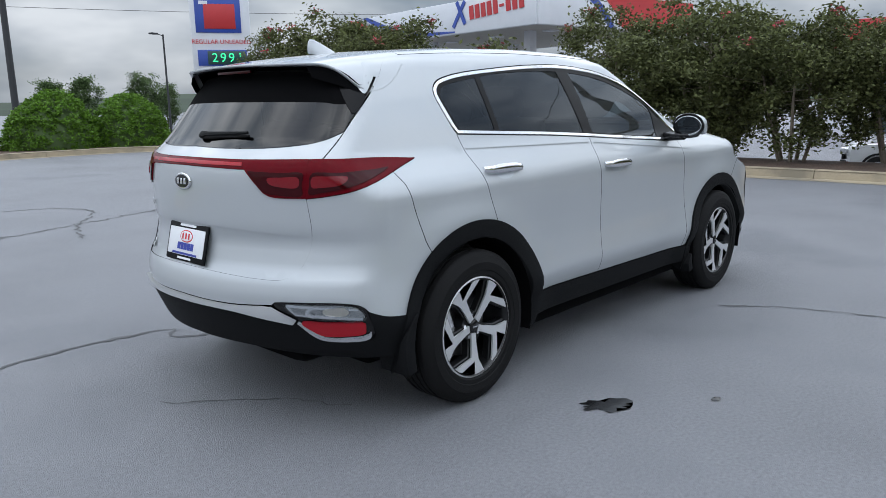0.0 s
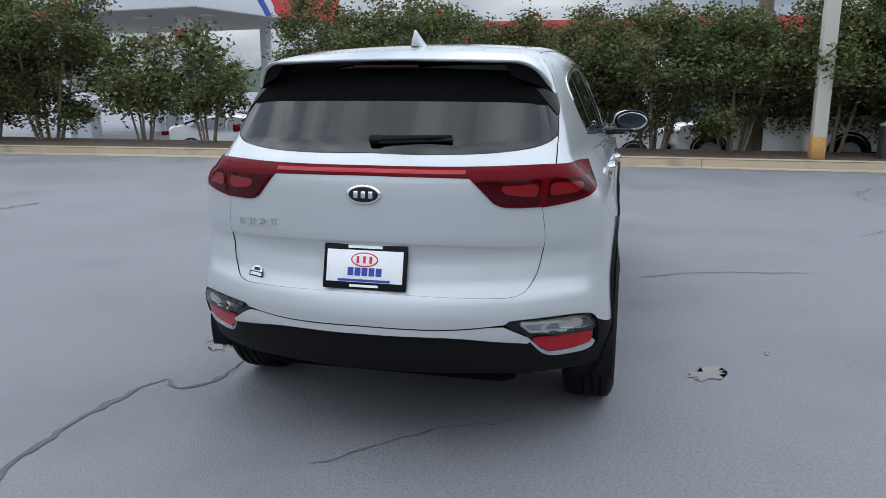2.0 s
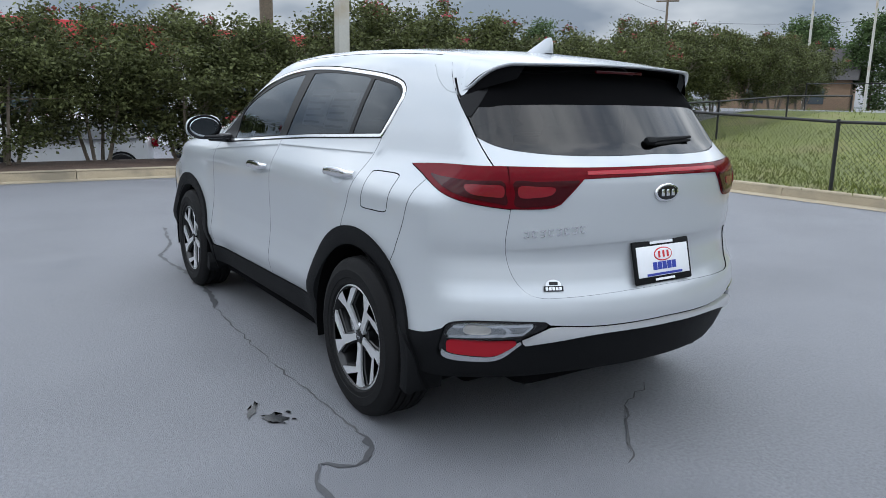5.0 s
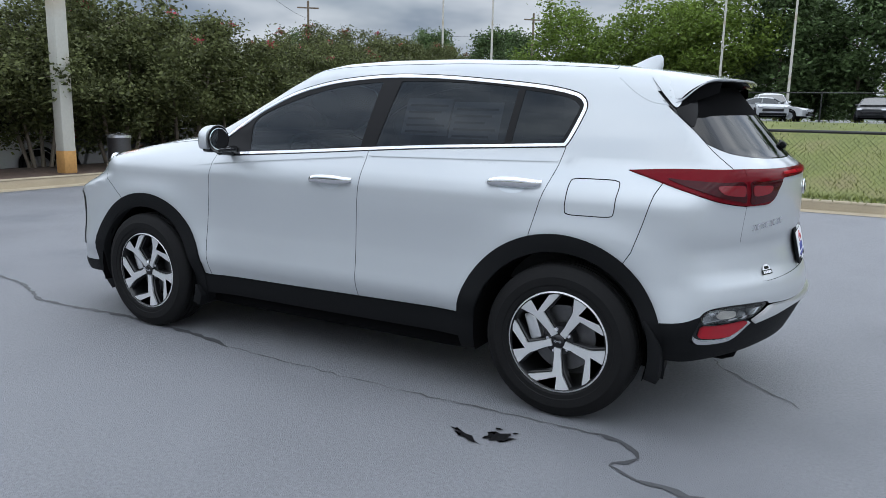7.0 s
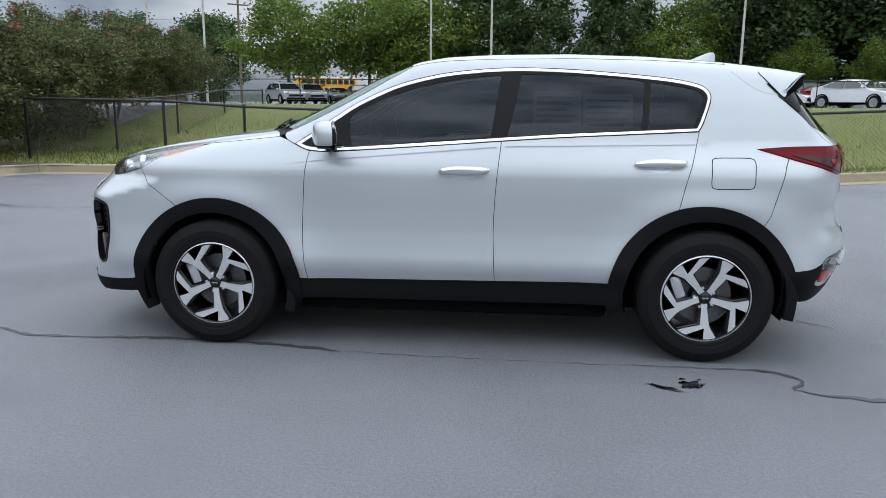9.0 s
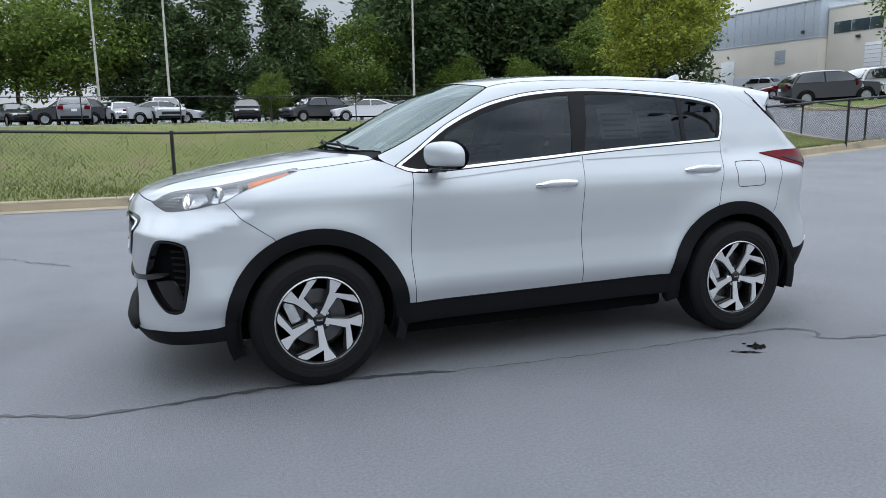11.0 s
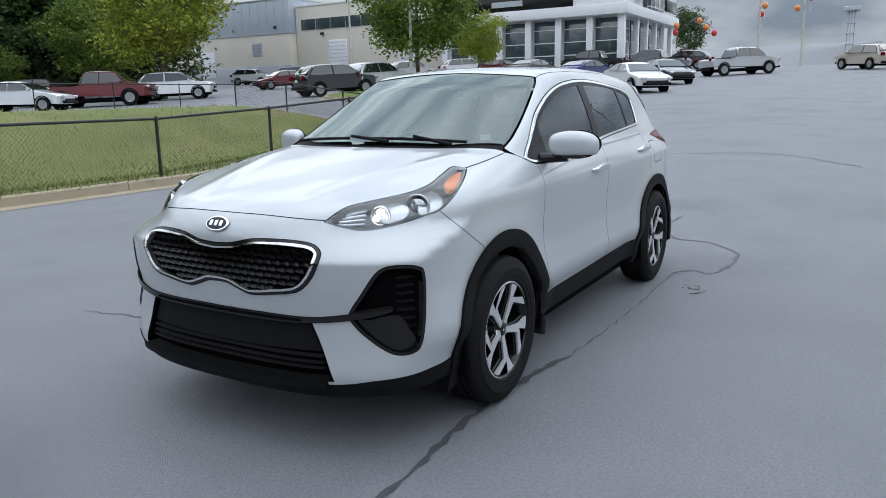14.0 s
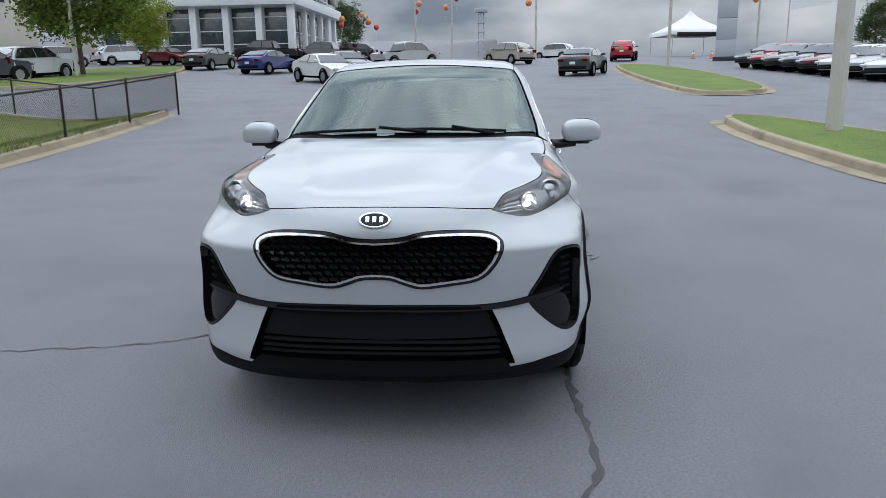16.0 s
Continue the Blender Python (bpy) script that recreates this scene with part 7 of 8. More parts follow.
PARKED = [
    ("sedan", "white", -18.0, -48.7, 137),
    ("sedan", "red", -21.4, -49.3, 129),
    ("sedan", "white", -16.7, -33.7, 122),
    ("pickup", "dark_red", -22.0, -35.1, 125),
    ("suv", "white", -27.7, -35.8, 131),
    ("sedan", "steel_blue", -25.1, -47.3, 120),
    ("suv", "black", -29.2, -51.9, 119),
    ("suv", "white", -56.1, -57.2, 105),
    ("sedan", "dark_red", -41.3, -39.4, 333),
    ("suv", "black", -54.1, -49.1, 132),
    ("sedan", "black", -44.7, -38.6, 340),
    ("sedan", "silver", -48.1, -37.7, 158),
    ("suv", "white", -63.7, -46.9, 96),
    ("sedan", "grey", -55.1, -38.3, 135),
    ("suv", "silver", -52.7, -34.6, 153),
    ("suv", "white", -58.7, -32.4, 139),
    ("sedan", "dark_red", -54.9, -26.7, 67),
    ("sedan", "charcoal", -45.0, -19.3, 172),
    ("sedan", "blue", -42.0, -14.3, 164),
    ("sedan", "white", -33.2, -8.6, 42),
    ("sedan", "charcoal", -41.3, -9.2, 40),
    ("pickup", "black", -58.1, -19.4, 270),
    ("pickup", "grey", -59.6, -14.7, 265),
    ("suv", "black", -69.9, -14.5, 263),
    ("pickup", "silver", -53.1, -7.0, 135),
    ("suv", "beige", -56.9, 0.9, 220),
    ("suv", "white", -79.7, 6.1, 236),
    ("sedan", "charcoal", -37.4, 4.9, 160),
    ("suv", "red", -60.1, 10.6, 166),
    ("sedan", "black", -43.2, 17.0, 297),
    ("sedan", "red", -41.1, 17.1, 297),
    ("sedan", "charcoal", -39.0, 17.2, 297),
    ("sedan", "black", -36.8, 17.4, 297),
    ("sedan", "dark_red", -34.7, 17.5, 297),
    ("sedan", "white", -32.6, 17.6, 297),
    ("sedan", "silver", -30.5, 17.7, 297),
    ("sedan", "white", -28.4, 17.8, 297),
    ("suv", "black", -28.9, -24.2, 156),
    ("suv", "silver", -31.8, -23.5, 173),
    ("suv", "white", -52.7, -39.0, 94),
    ("sedan", "black", 11.5, -50.7, 115),
    ("suv", "grey", 7.5, -45.5, 277),
    ("suv", "dark_red", 7.6, -53.6, 116),
    ("sedan", "white", 4.9, -48.0, 104),
    ("suv", "silver", 2.4, -46.3, 101),
    ("sedan", "white", -21.3, -42.8, 346),
    ("suv", "charcoal", -20.9, -51.6, 170),
    ("suv", "silver", 18.5, -54.3, 128),
    ("suv", "silver", 17.2, -56.8, 121),
    ("sedan", "grey", 15.6, -59.3, 119),
    ("suv", "black", 8.2, -49.4, 6),
    ("sedan", "black", 6.5, -51.5, 104),
    ("sedan", "silver", 2.3, -45.7, 170),
    ("suv", "black", -3.4, -53.4, 84),
    ("suv", "charcoal", -7.6, -48.7, 19),
    ("sedan", "white", -10.2, -44.1, 350),
    ("sedan", "grey", -14.4, -47.0, 152),
    ("suv", "silver", 17.8, 0.0, 86),
    ("sedan", "white", 16.6, 10.5, 277),
    ("sedan", "dark_red", 20.6, 11.5, 275),
    ("suv", "white", 13.7, -4.4, 83),
    ("suv", "charcoal", 13.6, -8.3, 247),
    ("suv", "silver", 19.4, 0.4, 124),
    ("suv", "white", 16.1, 7.8, 279),
    ("sedan", "silver", 23.4, 11.1, 260),
    ("suv", "white", 19.3, 9.0, 227),
]
WORDS = {"dark_red": "dark red", "steel_blue": "steel blue", "beige": "pale beige"}
for kind, colour, x, y, head in PARKED:
    noun = {"sedan": "sedan", "suv": "SUV", "pickup": "pickup truck"}[kind]
    z = float(level(x, y))
    c, s = math.cos(radians(head)), math.sin(radians(head))
    pitch = math.degrees(math.atan2(float(level(x + c, y + s)) - float(level(x - c, y - s)), 2.0))
    vehicle(kind, colour, f"{WORDS.get(colour, colour)} {noun} with dark windows parked on asphalt", pose(x, y, z, 0, 0, head) @ pose(0, 0, 0, 0, -pitch, 0))


# ---- buildings, signs, poles ----
STUCCO = surface("cream_wall", (0.62, 0.58, 0.50), rough=0.85, vary=0.06, grain=8, dirt_scale=0.4)
METAL_WALL = surface("blue_grey_cladding", (0.42, 0.47, 0.52), rough=0.5, vary=0.05, grain=3)
WHITE_WALL = surface("white_panel_wall", (0.74, 0.75, 0.76), rough=0.5, vary=0.05)
SHOP_GLASS = surface("shop_glass", (0.05, 0.07, 0.08), rough=0.06, vary=0.2, coat=1.0)
RED_BAND = surface("red_band", (0.48, 0.03, 0.035), rough=0.45, vary=0.06)
BLUE_BAND = surface("blue_band", (0.03, 0.07, 0.34), rough=0.45, vary=0.06)
SILVER_BAND = surface("silver_band", (0.40, 0.42, 0.45), rough=0.4, vary=0.05)
CANOPY_WHITE = surface("canopy_white", (0.66, 0.68, 0.72), rough=0.5, vary=0.05)
CANOPY_UNDER = surface("canopy_underside", (0.42, 0.40, 0.36), rough=0.7, vary=0.08, grain=4)
POLE = surface("concrete_pole", (0.50, 0.49, 0.44), rough=0.8, vary=0.08, grain=30, dirt=(0.42, 0.36, 0.27), dirt_scale=1.2)
POLE_RUST = surface("rust_stain", (0.50, 0.27, 0.09), rough=0.85, vary=0.2, grain=20)
WOOD_POLE = surface("weathered_wood_pole", (0.16, 0.125, 0.09), rough=0.9, vary=0.3, grain=25, bump=0.4, bump_scale=40)
DARK_POLE = surface("dark_pole", (0.025, 0.027, 0.03), rough=0.5, vary=0.1)
TENT_CLOTH = surface("tent_cloth", (0.80, 0.80, 0.80), rough=0.7, vary=0.04)
BRICK_TAN = surface("tan_brick", (0.30, 0.20, 0.13), rough=0.85, vary=0.15, grain=30)
GREEN_LED = glow("green_digits", (0.05, 0.85, 0.35), 0.7)
RED_LED = glow("red_digits", (0.85, 0.10, 0.06), 0.5)
BALLOON_RED = surface("red_balloon", (0.55, 0.03, 0.03), rough=0.3, vary=0.05, coat=0.5)
BALLOON_ORANGE = surface("orange_balloon", (0.70, 0.22, 0.04), rough=0.3, vary=0.05, coat=0.5)
BUS_YELLOW = surface("bus_yellow", (0.70, 0.34, 0.02), rough=0.4, vary=0.05, coat=0.5)


def words(text, size, mat, own, at, name="lettering", label=""):
    c = bpy.data.curves.new(name, "FONT")
    c.body, c.size, c.align_x, c.align_y, c.extrude = text, size, "CENTER", "CENTER", 0.006
    tmp = bpy.data.objects.new("tmp", c)
    scene.collection.objects.link(tmp)
    me = bpy.data.meshes.new_from_object(tmp.evaluated_get(bpy.context.evaluated_depsgraph_get()))
    bpy.data.objects.remove(tmp)
    return part(name, me, mat, own, label, at)


def wall_block(own, x0, x1, y0, y1, z0, z1, mat, name="wall"):
    return part(name, box((x1 - x0, y1 - y0, z1 - z0), ((x0 + x1) / 2, (y0 + y1) / 2, (z0 + z1) / 2), 0.03), mat, own)


# service building: blue-grey metal hall beside a cream wing, both square to the lot
hall = thing("service_building", "cream service building with a blue-grey metal hall", "building", pose(-65.0, -58.0, 3.4))
wall_block(hall, -18, 0.6, -24, -1.1, -1.0, 5.9, STUCCO)
wall_block(hall, -17.8, 0.52, -23.9, -1.18, 5.9, 9.8, METAL_WALL, "upper_wall")
wall_block(hall, -18.1, 0.68, -24.1, -1.02, 5.84, 5.98, SILVER_BAND, "ledge")
wall_block(hall, -17.9, 0.62, -24.0, -1.08, 9.8, 9.95, SILVER_BAND, "roof_edge")
wall_block(hall, -18.05, 0.66, -24.05, -1.05, -1.0, 2.2, SILVER_BAND, "plinth")
for i in range(16):
    part("cladding_seam", box((0.05, 0.035, 3.8), (0.53, -2.0 - 1.35 * i, 7.88)), SILVER_BAND, hall)
part("louvre", box((0.12, 1.5, 1.5), (0.64, -6.4, 4.2), 0.02), SILVER_BAND, hall)
for k in range(7):
    part("louvre_slat", box((0.05, 1.4, 0.06), (0.71, -6.4, 3.6 + 0.2 * k), 0.0, (0, 30, 0)), METAL_WALL, hall)
part("roller_door", box((0.12, 2.4, 3.2), (0.64, -15.0, 2.6), 0.02), WHITE_WALL, hall)
part("wall_lamp", box((0.3, 0.3, 0.35), (0.78, -3.2, 6.6), 0.05), DARK_POLE, hall)
wall_block(hall, -17, -0.5, -1.0, 21.5, -1.0, 8.8, STUCCO)
wall_block(hall, -17.1, -0.42, -1.0, 21.6, 8.8, 9.05, WHITE_WALL, "roof_edge")
for i in range(5):
    part("window_band", box((0.12, 2.1, 1.2), (-0.48, 0.9 + 2.2 * i, 6.75), 0.02), SHOP_GLASS, hall)
for y in (5.2, 15.0):
    door_r = part("roller_door", box((0.12, 2.6, 3.5), (-0.46, y, 3.1), 0.02), WHITE_WALL, hall)
    for k in range(8):
        part("door_slat", box((0.03, 2.5, 0.05), (-0.39, y, 1.6 + 0.42 * k)), SILVER_BAND, door_r)
part("wall_lamp", box((0.3, 0.4, 0.3), (-0.35, 3.0, 5.6), 0.05), DARK_POLE, hall)

# showroom: white frame, tall glazing between columns, black fascia, glass corner tower and a red oval
show = thing("showroom", "white car showroom with tall glazing and black fascia", "building", pose(-61.0, -17.7, 3.1))
wall_block(show, -18, -1.2, -19.0, -1.2, -0.6, 8.8, WHITE_WALL)
wall_block(show, -18.2, 0.2, -19.2, 0.2, 5.2, 6.1, WHITE_WALL, "canopy_band")
wall_block(show, -17.9, -0.3, -19.0, -5.0, 6.1, 7.5, GLOSS_BLACK, "fascia")
wall_block(show, -18.0, -0.1, -19.1, -0.1, 7.5, 9.6, WHITE_WALL, "parapet")
wall_block(show, -6.5, -0.4, -5.0, -0.4, 6.1, 7.5, WHITE_WALL, "sign_wall")
part("fascia_bar", box((0.06, 3.2, 0.5), (-0.26, -11.5, 6.8)), SILVER_BAND, show, "plain pale bar on the fascia")
for i in range(6):
    y = -16.9 + 3.0 * i
    g = part("glazing", box((0.12, 2.3, 4.9), (-1.15, y, 2.6), 0.02), SHOP_GLASS, show)
    for k in range(4):
        part("mullion", box((0.2, 2.3, 0.08), (-1.12, y, 0.8 + 1.15 * k)), WHITE_WALL, g)
    part("column", box((0.55, 0.6, 5.6), (-0.6, y - 1.5, 2.5), 0.03), WHITE_WALL, show)
part("column", box((0.6, 0.6, 5.6), (-0.5, -0.5, 2.5), 0.03), WHITE_WALL, show)
for i in range(5):
    x = -3.4 - 3.1 * i
    g = part("glazing", box((2.5, 0.12, 4.9), (x, -1.15, 2.6), 0.02), SHOP_GLASS, show)
    for k in range(4):
        part("mullion", box((2.5, 0.2, 0.08), (x, -1.12, 0.8 + 1.15 * k)), WHITE_WALL, g)
    part("column", box((0.45, 0.45, 5.6), (x - 1.55, -0.5, 2.5), 0.03), WHITE_WALL, show)
tower = part("glass_tower", box((4.4, 0.3, 3.4), (-9.4, 0.0, 7.9), 0.03), SHOP_GLASS, show)
for k in range(4):
    part("mullion", box((4.5, 0.4, 0.09), (-9.4, 0.0, 6.4 + 1.0 * k)), WHITE_WALL, tower)
for k in range(4):
    part("mullion", box((0.09, 0.4, 3.4), (-11.4 + 1.33 * k, 0.0, 7.9)), WHITE_WALL, tower)
oval_sign = part("oval_sign", disc(1.25, 0.85, 0.14), RED_PRINT, show, "red oval sign", at=pose(-4.4, 0.0, 7.6, 90, 0, 180))
part("oval_face", disc(1.0, 0.64, 0.17), WHITE, oval_sign)
for dx in (-0.48, 0.0, 0.48):
    part("oval_mark", box((0.22, 0.72, 0.03), (dx, 0, 0.18)), RED_PRINT, oval_sign)
part("sign_bar", box((4.0, 0.2, 1.1), (-15.2, 0.02, 7.0), 0.02), GLOSS_BLACK, show)

# fuel station: canopy, pillars, shop with a red fascia
def rot(dx, dy, a):
    return dx * math.cos(a) - dy * math.sin(a), dx * math.sin(a) + dy * math.cos(a)


CAN_A = radians(-99.8)
canopy = thing("fuel_canopy", "fuel station canopy with white, red and blue fascia", "canopy", pose(23.0, 27.8, -1.2, 0, 0, math.degrees(CAN_A)))
L, D = 13.6, 10.0
part("underside", box((L - 0.1, D - 0.1, 0.10), (L / 2, D / 2, 5.46), 0.01), CANOPY_UNDER, canopy)
part("canopy_roof", box((L - 0.2, D - 0.2, 0.30), (L / 2, D / 2, 6.3), 0.02), CANOPY_UNDER, canopy)
for (x, y, sx, sy) in ((L / 2, 0, L, 0.16), (L / 2, D, L, 0.16), (0, D / 2, 0.16, D), (L, D / 2, 0.16, D)):
    part("fascia", box((sx + 0.1, sy + 0.1, 1.35), (x, y, 6.08), 0.03), CANOPY_WHITE, canopy, "white canopy fascia")


def swoosh(points_top, points_low, mat, name, out=0.145, end=False):
    """A painted sweep raised a little from the front fascia, or from the one at the canopy's end."""
    a, b = dense(points_top, 0.25), dense(points_low, 0.25)
    n = 24
    a, b = [np.c_[np.interp(np.linspace(0, len(q) - 1, n), range(len(q)), q[:, 0]), np.interp(np.linspace(0, len(q) - 1, n), range(len(q)), q[:, 1])] for q in (a, b)]
    def at(s, z, o):
        return (L + o, s, z) if end else (s, -o, z)
    vs = [at(x, z, o) for o in (out, out - 0.03) for q in (a, b) for x, z in q]
    fs = [(i, i + 1, n + i + 1, n + i) for i in range(n - 1)] + [(2 * n + i, 2 * n + i + 1, i + 1, i) for i in range(n - 1)] + [(n + i, n + i + 1, 3 * n + i + 1, 3 * n + i) for i in range(n - 1)]
    part(name, mesh_of(name, vs, fs, smooth=False), mat, canopy)


swoosh([(-0.1, 6.76), (1.4, 6.5), (2.8, 6.0), (3.8, 5.42)], [(-0.1, 5.42), (1.2, 5.42), (2.6, 5.42), (3.78, 5.41)], RED_BAND, "red_wedge")
swoosh([(1.6, 6.76), (3.6, 6.15), (5.6, 5.72), (8.7, 5.52)], [(1.1, 6.76), (3.1, 6.02), (5.3, 5.52), (8.7, 5.46)], BLUE_BAND, "blue_sweep", 0.155)
swoosh([(1.0, 6.76), (2.9, 6.02), (4.5, 5.60), (5.4, 5.44)], [(0.6, 6.74), (2.4, 6.05), (3.8, 5.50), (4.2, 5.43)], SILVER_BAND, "silver_sweep", 0.150)
swoosh([(2.6, 6.76), (3.4, 6.5), (4.0, 6.0), (4.5, 5.42)], [(2.2, 6.76), (3.0, 6.4), (3.6, 5.95), (4.1, 5.42)], BLUE_BAND, "blue_sweep", 0.155, True)
swoosh([(3.6, 6.76), (5.5, 6.76), (7.5, 6.76), (10.0, 6.76)], [(4.2, 6.3), (4.7, 5.9), (5.2, 5.42), (10.0, 5.42)], RED_BAND, "red_wedge", 0.145, True)
part("brand_mark", box((0.18, 0.03, 1.3), (9.0, -0.16, 6.2), 0, (0, 38, 0)), BLUE_BAND, canopy, "blue brand stroke")
part("brand_mark", box((0.18, 0.03, 1.1), (9.15, -0.175, 6.25), 0, (0, -30, 0)), BLUE_BAND, canopy, "blue brand stroke")
for i in range(9):
    part("brand_bar", box((0.26, 0.03, 0.56 if i != 5 else 0.1), (9.85 + 0.38 * i, -0.16, 6.20 + 0.02 * i), 0, (0, -6, 0)), RED_BAND, canopy)
for x in (4.6, 11.4):
    for y in (1.8, 7.2):
        part("pillar", box((0.38, 0.38, 5.5), (x, y, 2.72), 0.02), CANOPY_WHITE, canopy)
        part("fuel_pump", box((0.9, 0.6, 1.9), (x + 1.1, y, 0.95), 0.06), SILVER_BAND, canopy)
for x in (1.8, 5.2, 8.6, 12.0):
    for y in (2.4, 6.6):
        part("ceiling_lamp", box((0.5, 0.5, 0.06), (x, y, 5.39), 0.02), CANOPY_WHITE, canopy)
shop = thing("station_shop", "white shop building with a broad red fascia", "building", pose(31.5, 0.0, -0.9, 0, 0, 0))
wall_block(shop, 0, 14, -26, 6, 0, 4.0, WHITE_WALL)
wall_block(shop, -0.5, 14.5, -26.5, 6.5, 4.0, 5.25, RED_BAND, "fascia")
for i in range(7):
    part("shop_window", box((0.14, 2.8, 2.2), (-0.02, 3.6 - 4.1 * i, 1.7), 0.02), SHOP_GLASS, shop)

# price sign
SA = math.degrees(math.atan2(22.4 - 23.5, 12.3 - 10.4))
sign = thing("price_sign", "tall fuel price sign with blue panels and green digits", "sign", pose(11.80, 22.47, 0.0, 0, 0, SA) @ Matrix.Scale(0.93, 4))
part("sign_post", box((0.16, 0.16, 6.6), (-0.80, 0.05, 3.3), 0.01), CANOPY_WHITE, sign)
part("sign_post", box((0.16, 0.16, 6.6), (0.95, 0.05, 3.3), 0.01), CANOPY_WHITE, sign)
part("sign_body", box((2.3, 0.30, 5.0), (0, 0, 4.3), 0.03), CANOPY_WHITE, sign)
part("price_panel", box((1.75, 0.05, 1.35), (-0.08, -0.16, 4.95), 0.01), BLUE_BAND, sign)
part("panel_screen", box((1.2, 0.05, 0.95), (-0.02, -0.18, 4.90), 0.01), RED_BAND, sign, "faded red price screen")
part("panel_bar", box((0.34, 0.02, 0.13), (-0.62, -0.20, 5.42)), WHITE, sign)
words("REGULAR UNLEADED", 0.235, RED_PRINT, sign, pose(0, -0.16, 3.92, 90, 0, 0), label="red lettering")
part("price_panel", box((1.9, 0.05, 0.62), (0, -0.16, 3.30), 0.01), BLUE_BAND, sign)
part("panel_screen", box((1.45, 0.05, 0.52), (0.15, -0.18, 3.30), 0.01), surface("dark_screen", (0.02, 0.06, 0.055), rough=0.3), sign, "dark price screen")
for digit, x, size, z in (("2", -0.30, 0.50, 3.29), ("9", 0.02, 0.50, 3.29), ("9", 0.34, 0.50, 3.29), ("9", 0.68, 0.22, 3.40)):
    words(digit, size, GREEN_LED, sign, pose(x, -0.21, z, 90, 0, 0), "price_digit", "green price digit")
words("DIESEL", 0.32, surface("green_print", (0.02, 0.33, 0.16), rough=0.5), sign, pose(0.05, -0.16, 2.72, 90, 0, 0), label="green lettering")
part("post_wrap", box((0.34, 0.34, 1.15), (-0.86, 0.0, 0.95), 0.02), surface("sky_blue", (0.10, 0.36, 0.62), rough=0.5), sign)
part("wrap_disc", rod((-0.86, -0.20, 1.12), (-0.86, -0.16, 1.12), 0.13, 0.13, 20), surface("dark_green", (0.02, 0.12, 0.07), rough=0.5), sign)

# lamp posts, utility poles and wires
def post(name, label, x, y, height, r0, r1, mat, up=0.0, sides=12):
    z = float(level(x, y)) + up
    t = thing(name, label, "pole", pose(x, y, z))
    part("shaft", rod((0, 0, -0.2), (0, 0, height), r0, r1, sides), mat, t)
    return t


def heads(t, height, n, turn, mat=DARK_POLE):
    for k in range(n):
        a = radians(turn + 360 / n * k)
        arm = part("lamp_arm", rod((0, 0, height - 0.1), (0.55 * math.cos(a), 0.55 * math.sin(a), height), 0.03, 0.03, 8), mat, t)
        part("lamp_head", box((0.62, 0.36, 0.12), (0.95 * math.cos(a), 0.95 * math.sin(a), height), 0.03, (0, 0, math.degrees(a))), mat, t)


p1 = thing("square_post", "square concrete lamp post with a rust-stained foot", "pole", pose(9.75, -4.35, 0.13))
part("shaft", box((0.24, 0.24, 9.0), (0, 0, 4.5), 0.03), POLE, p1)
part("rust_stain", box((0.246, 0.246, 0.42), (0, 0, 0.21), 0.03), POLE_RUST, p1)
part("post_label", box((0.006, 0.05, 0.06), (-0.124, 0.02, 1.55)), FENCE, p1)
wp = post("utility_pole", "round weathered wooden utility pole", 12.2, -3.7, 10.0, 0.16, 0.12, WOOD_POLE, 0.1)
bin_t = thing("litter_bin", "brushed metal litter bin behind the kerb", "bin", pose(9.95, -5.6, 0.14))
part("bin_body", lathe([(0.0, 0.0), (0.20, 0.0), (0.21, 0.05), (0.21, 0.55), (0.22, 0.58), (0.0, 0.60)], 24, "Z"), BRAKE, bin_t)
part("bin_lid", lathe([(0.225, 0.0), (0.225, 0.05), (0.0, 0.10)], 24, "Z"), LAMP_SILVER, bin_t, at=pose(0, 0, 0.58))
isl = post("lamp_post", "tall pale square lamp post on the grass island", -10.3, 7.05, 9.0, 0.175, 0.155, POLE, 0.15, 4)
heads(isl, 9.0, 4, 20)
for x, y, h, n in ((-39.9, 10.0, 9.5, 2), (-33.0, -21.8, 9.0, 2), (-51.2, -40.1, 10, 2), (6.8, -55.0, 9.5, 2), (-15.8, -51.0, 9.5, 2), (2.0, -54.0, 9.5, 2), (27.0, -49.0, 9.0, 1), (23.3, -50.3, 9.0, 1), (-64.9, 3.4, 10, 2), (-69.4, -8.1, 10, 2), (-70.5, -4.6, 10, 2), (-62.0, 22.0, 10, 2), (-50.0, 30.0, 9, 1)):
    t = post("lamp_post", "slim grey lamp post in the car park", x, y, h, 0.10, 0.07, POLE)
    heads(t, h, n, 35 * (x % 5))
bp = post("lamp_post", "black lamp post leaning by the hedge", 6.7, 29.4, 10.0, 0.14, 0.10, DARK_POLE)
l0 = post("lamp_post", "slim black lamp post by the street", 24.0, 50.3, 7.4, 0.09, 0.06, DARK_POLE)
heads(l0, 7.4, 1, 200)
for x, y in ((48.0, -58.3), (30, -75), (60.0, -40)):
    t = post("utility_pole", "wooden utility pole with a crossarm", x, y, 11.0, 0.15, 0.11, WOOD_POLE)
    part("crossarm", box((2.2, 0.12, 0.14), (0, 0, 10.3), 0.01, (0, 0, 40)), WOOD_POLE, t)


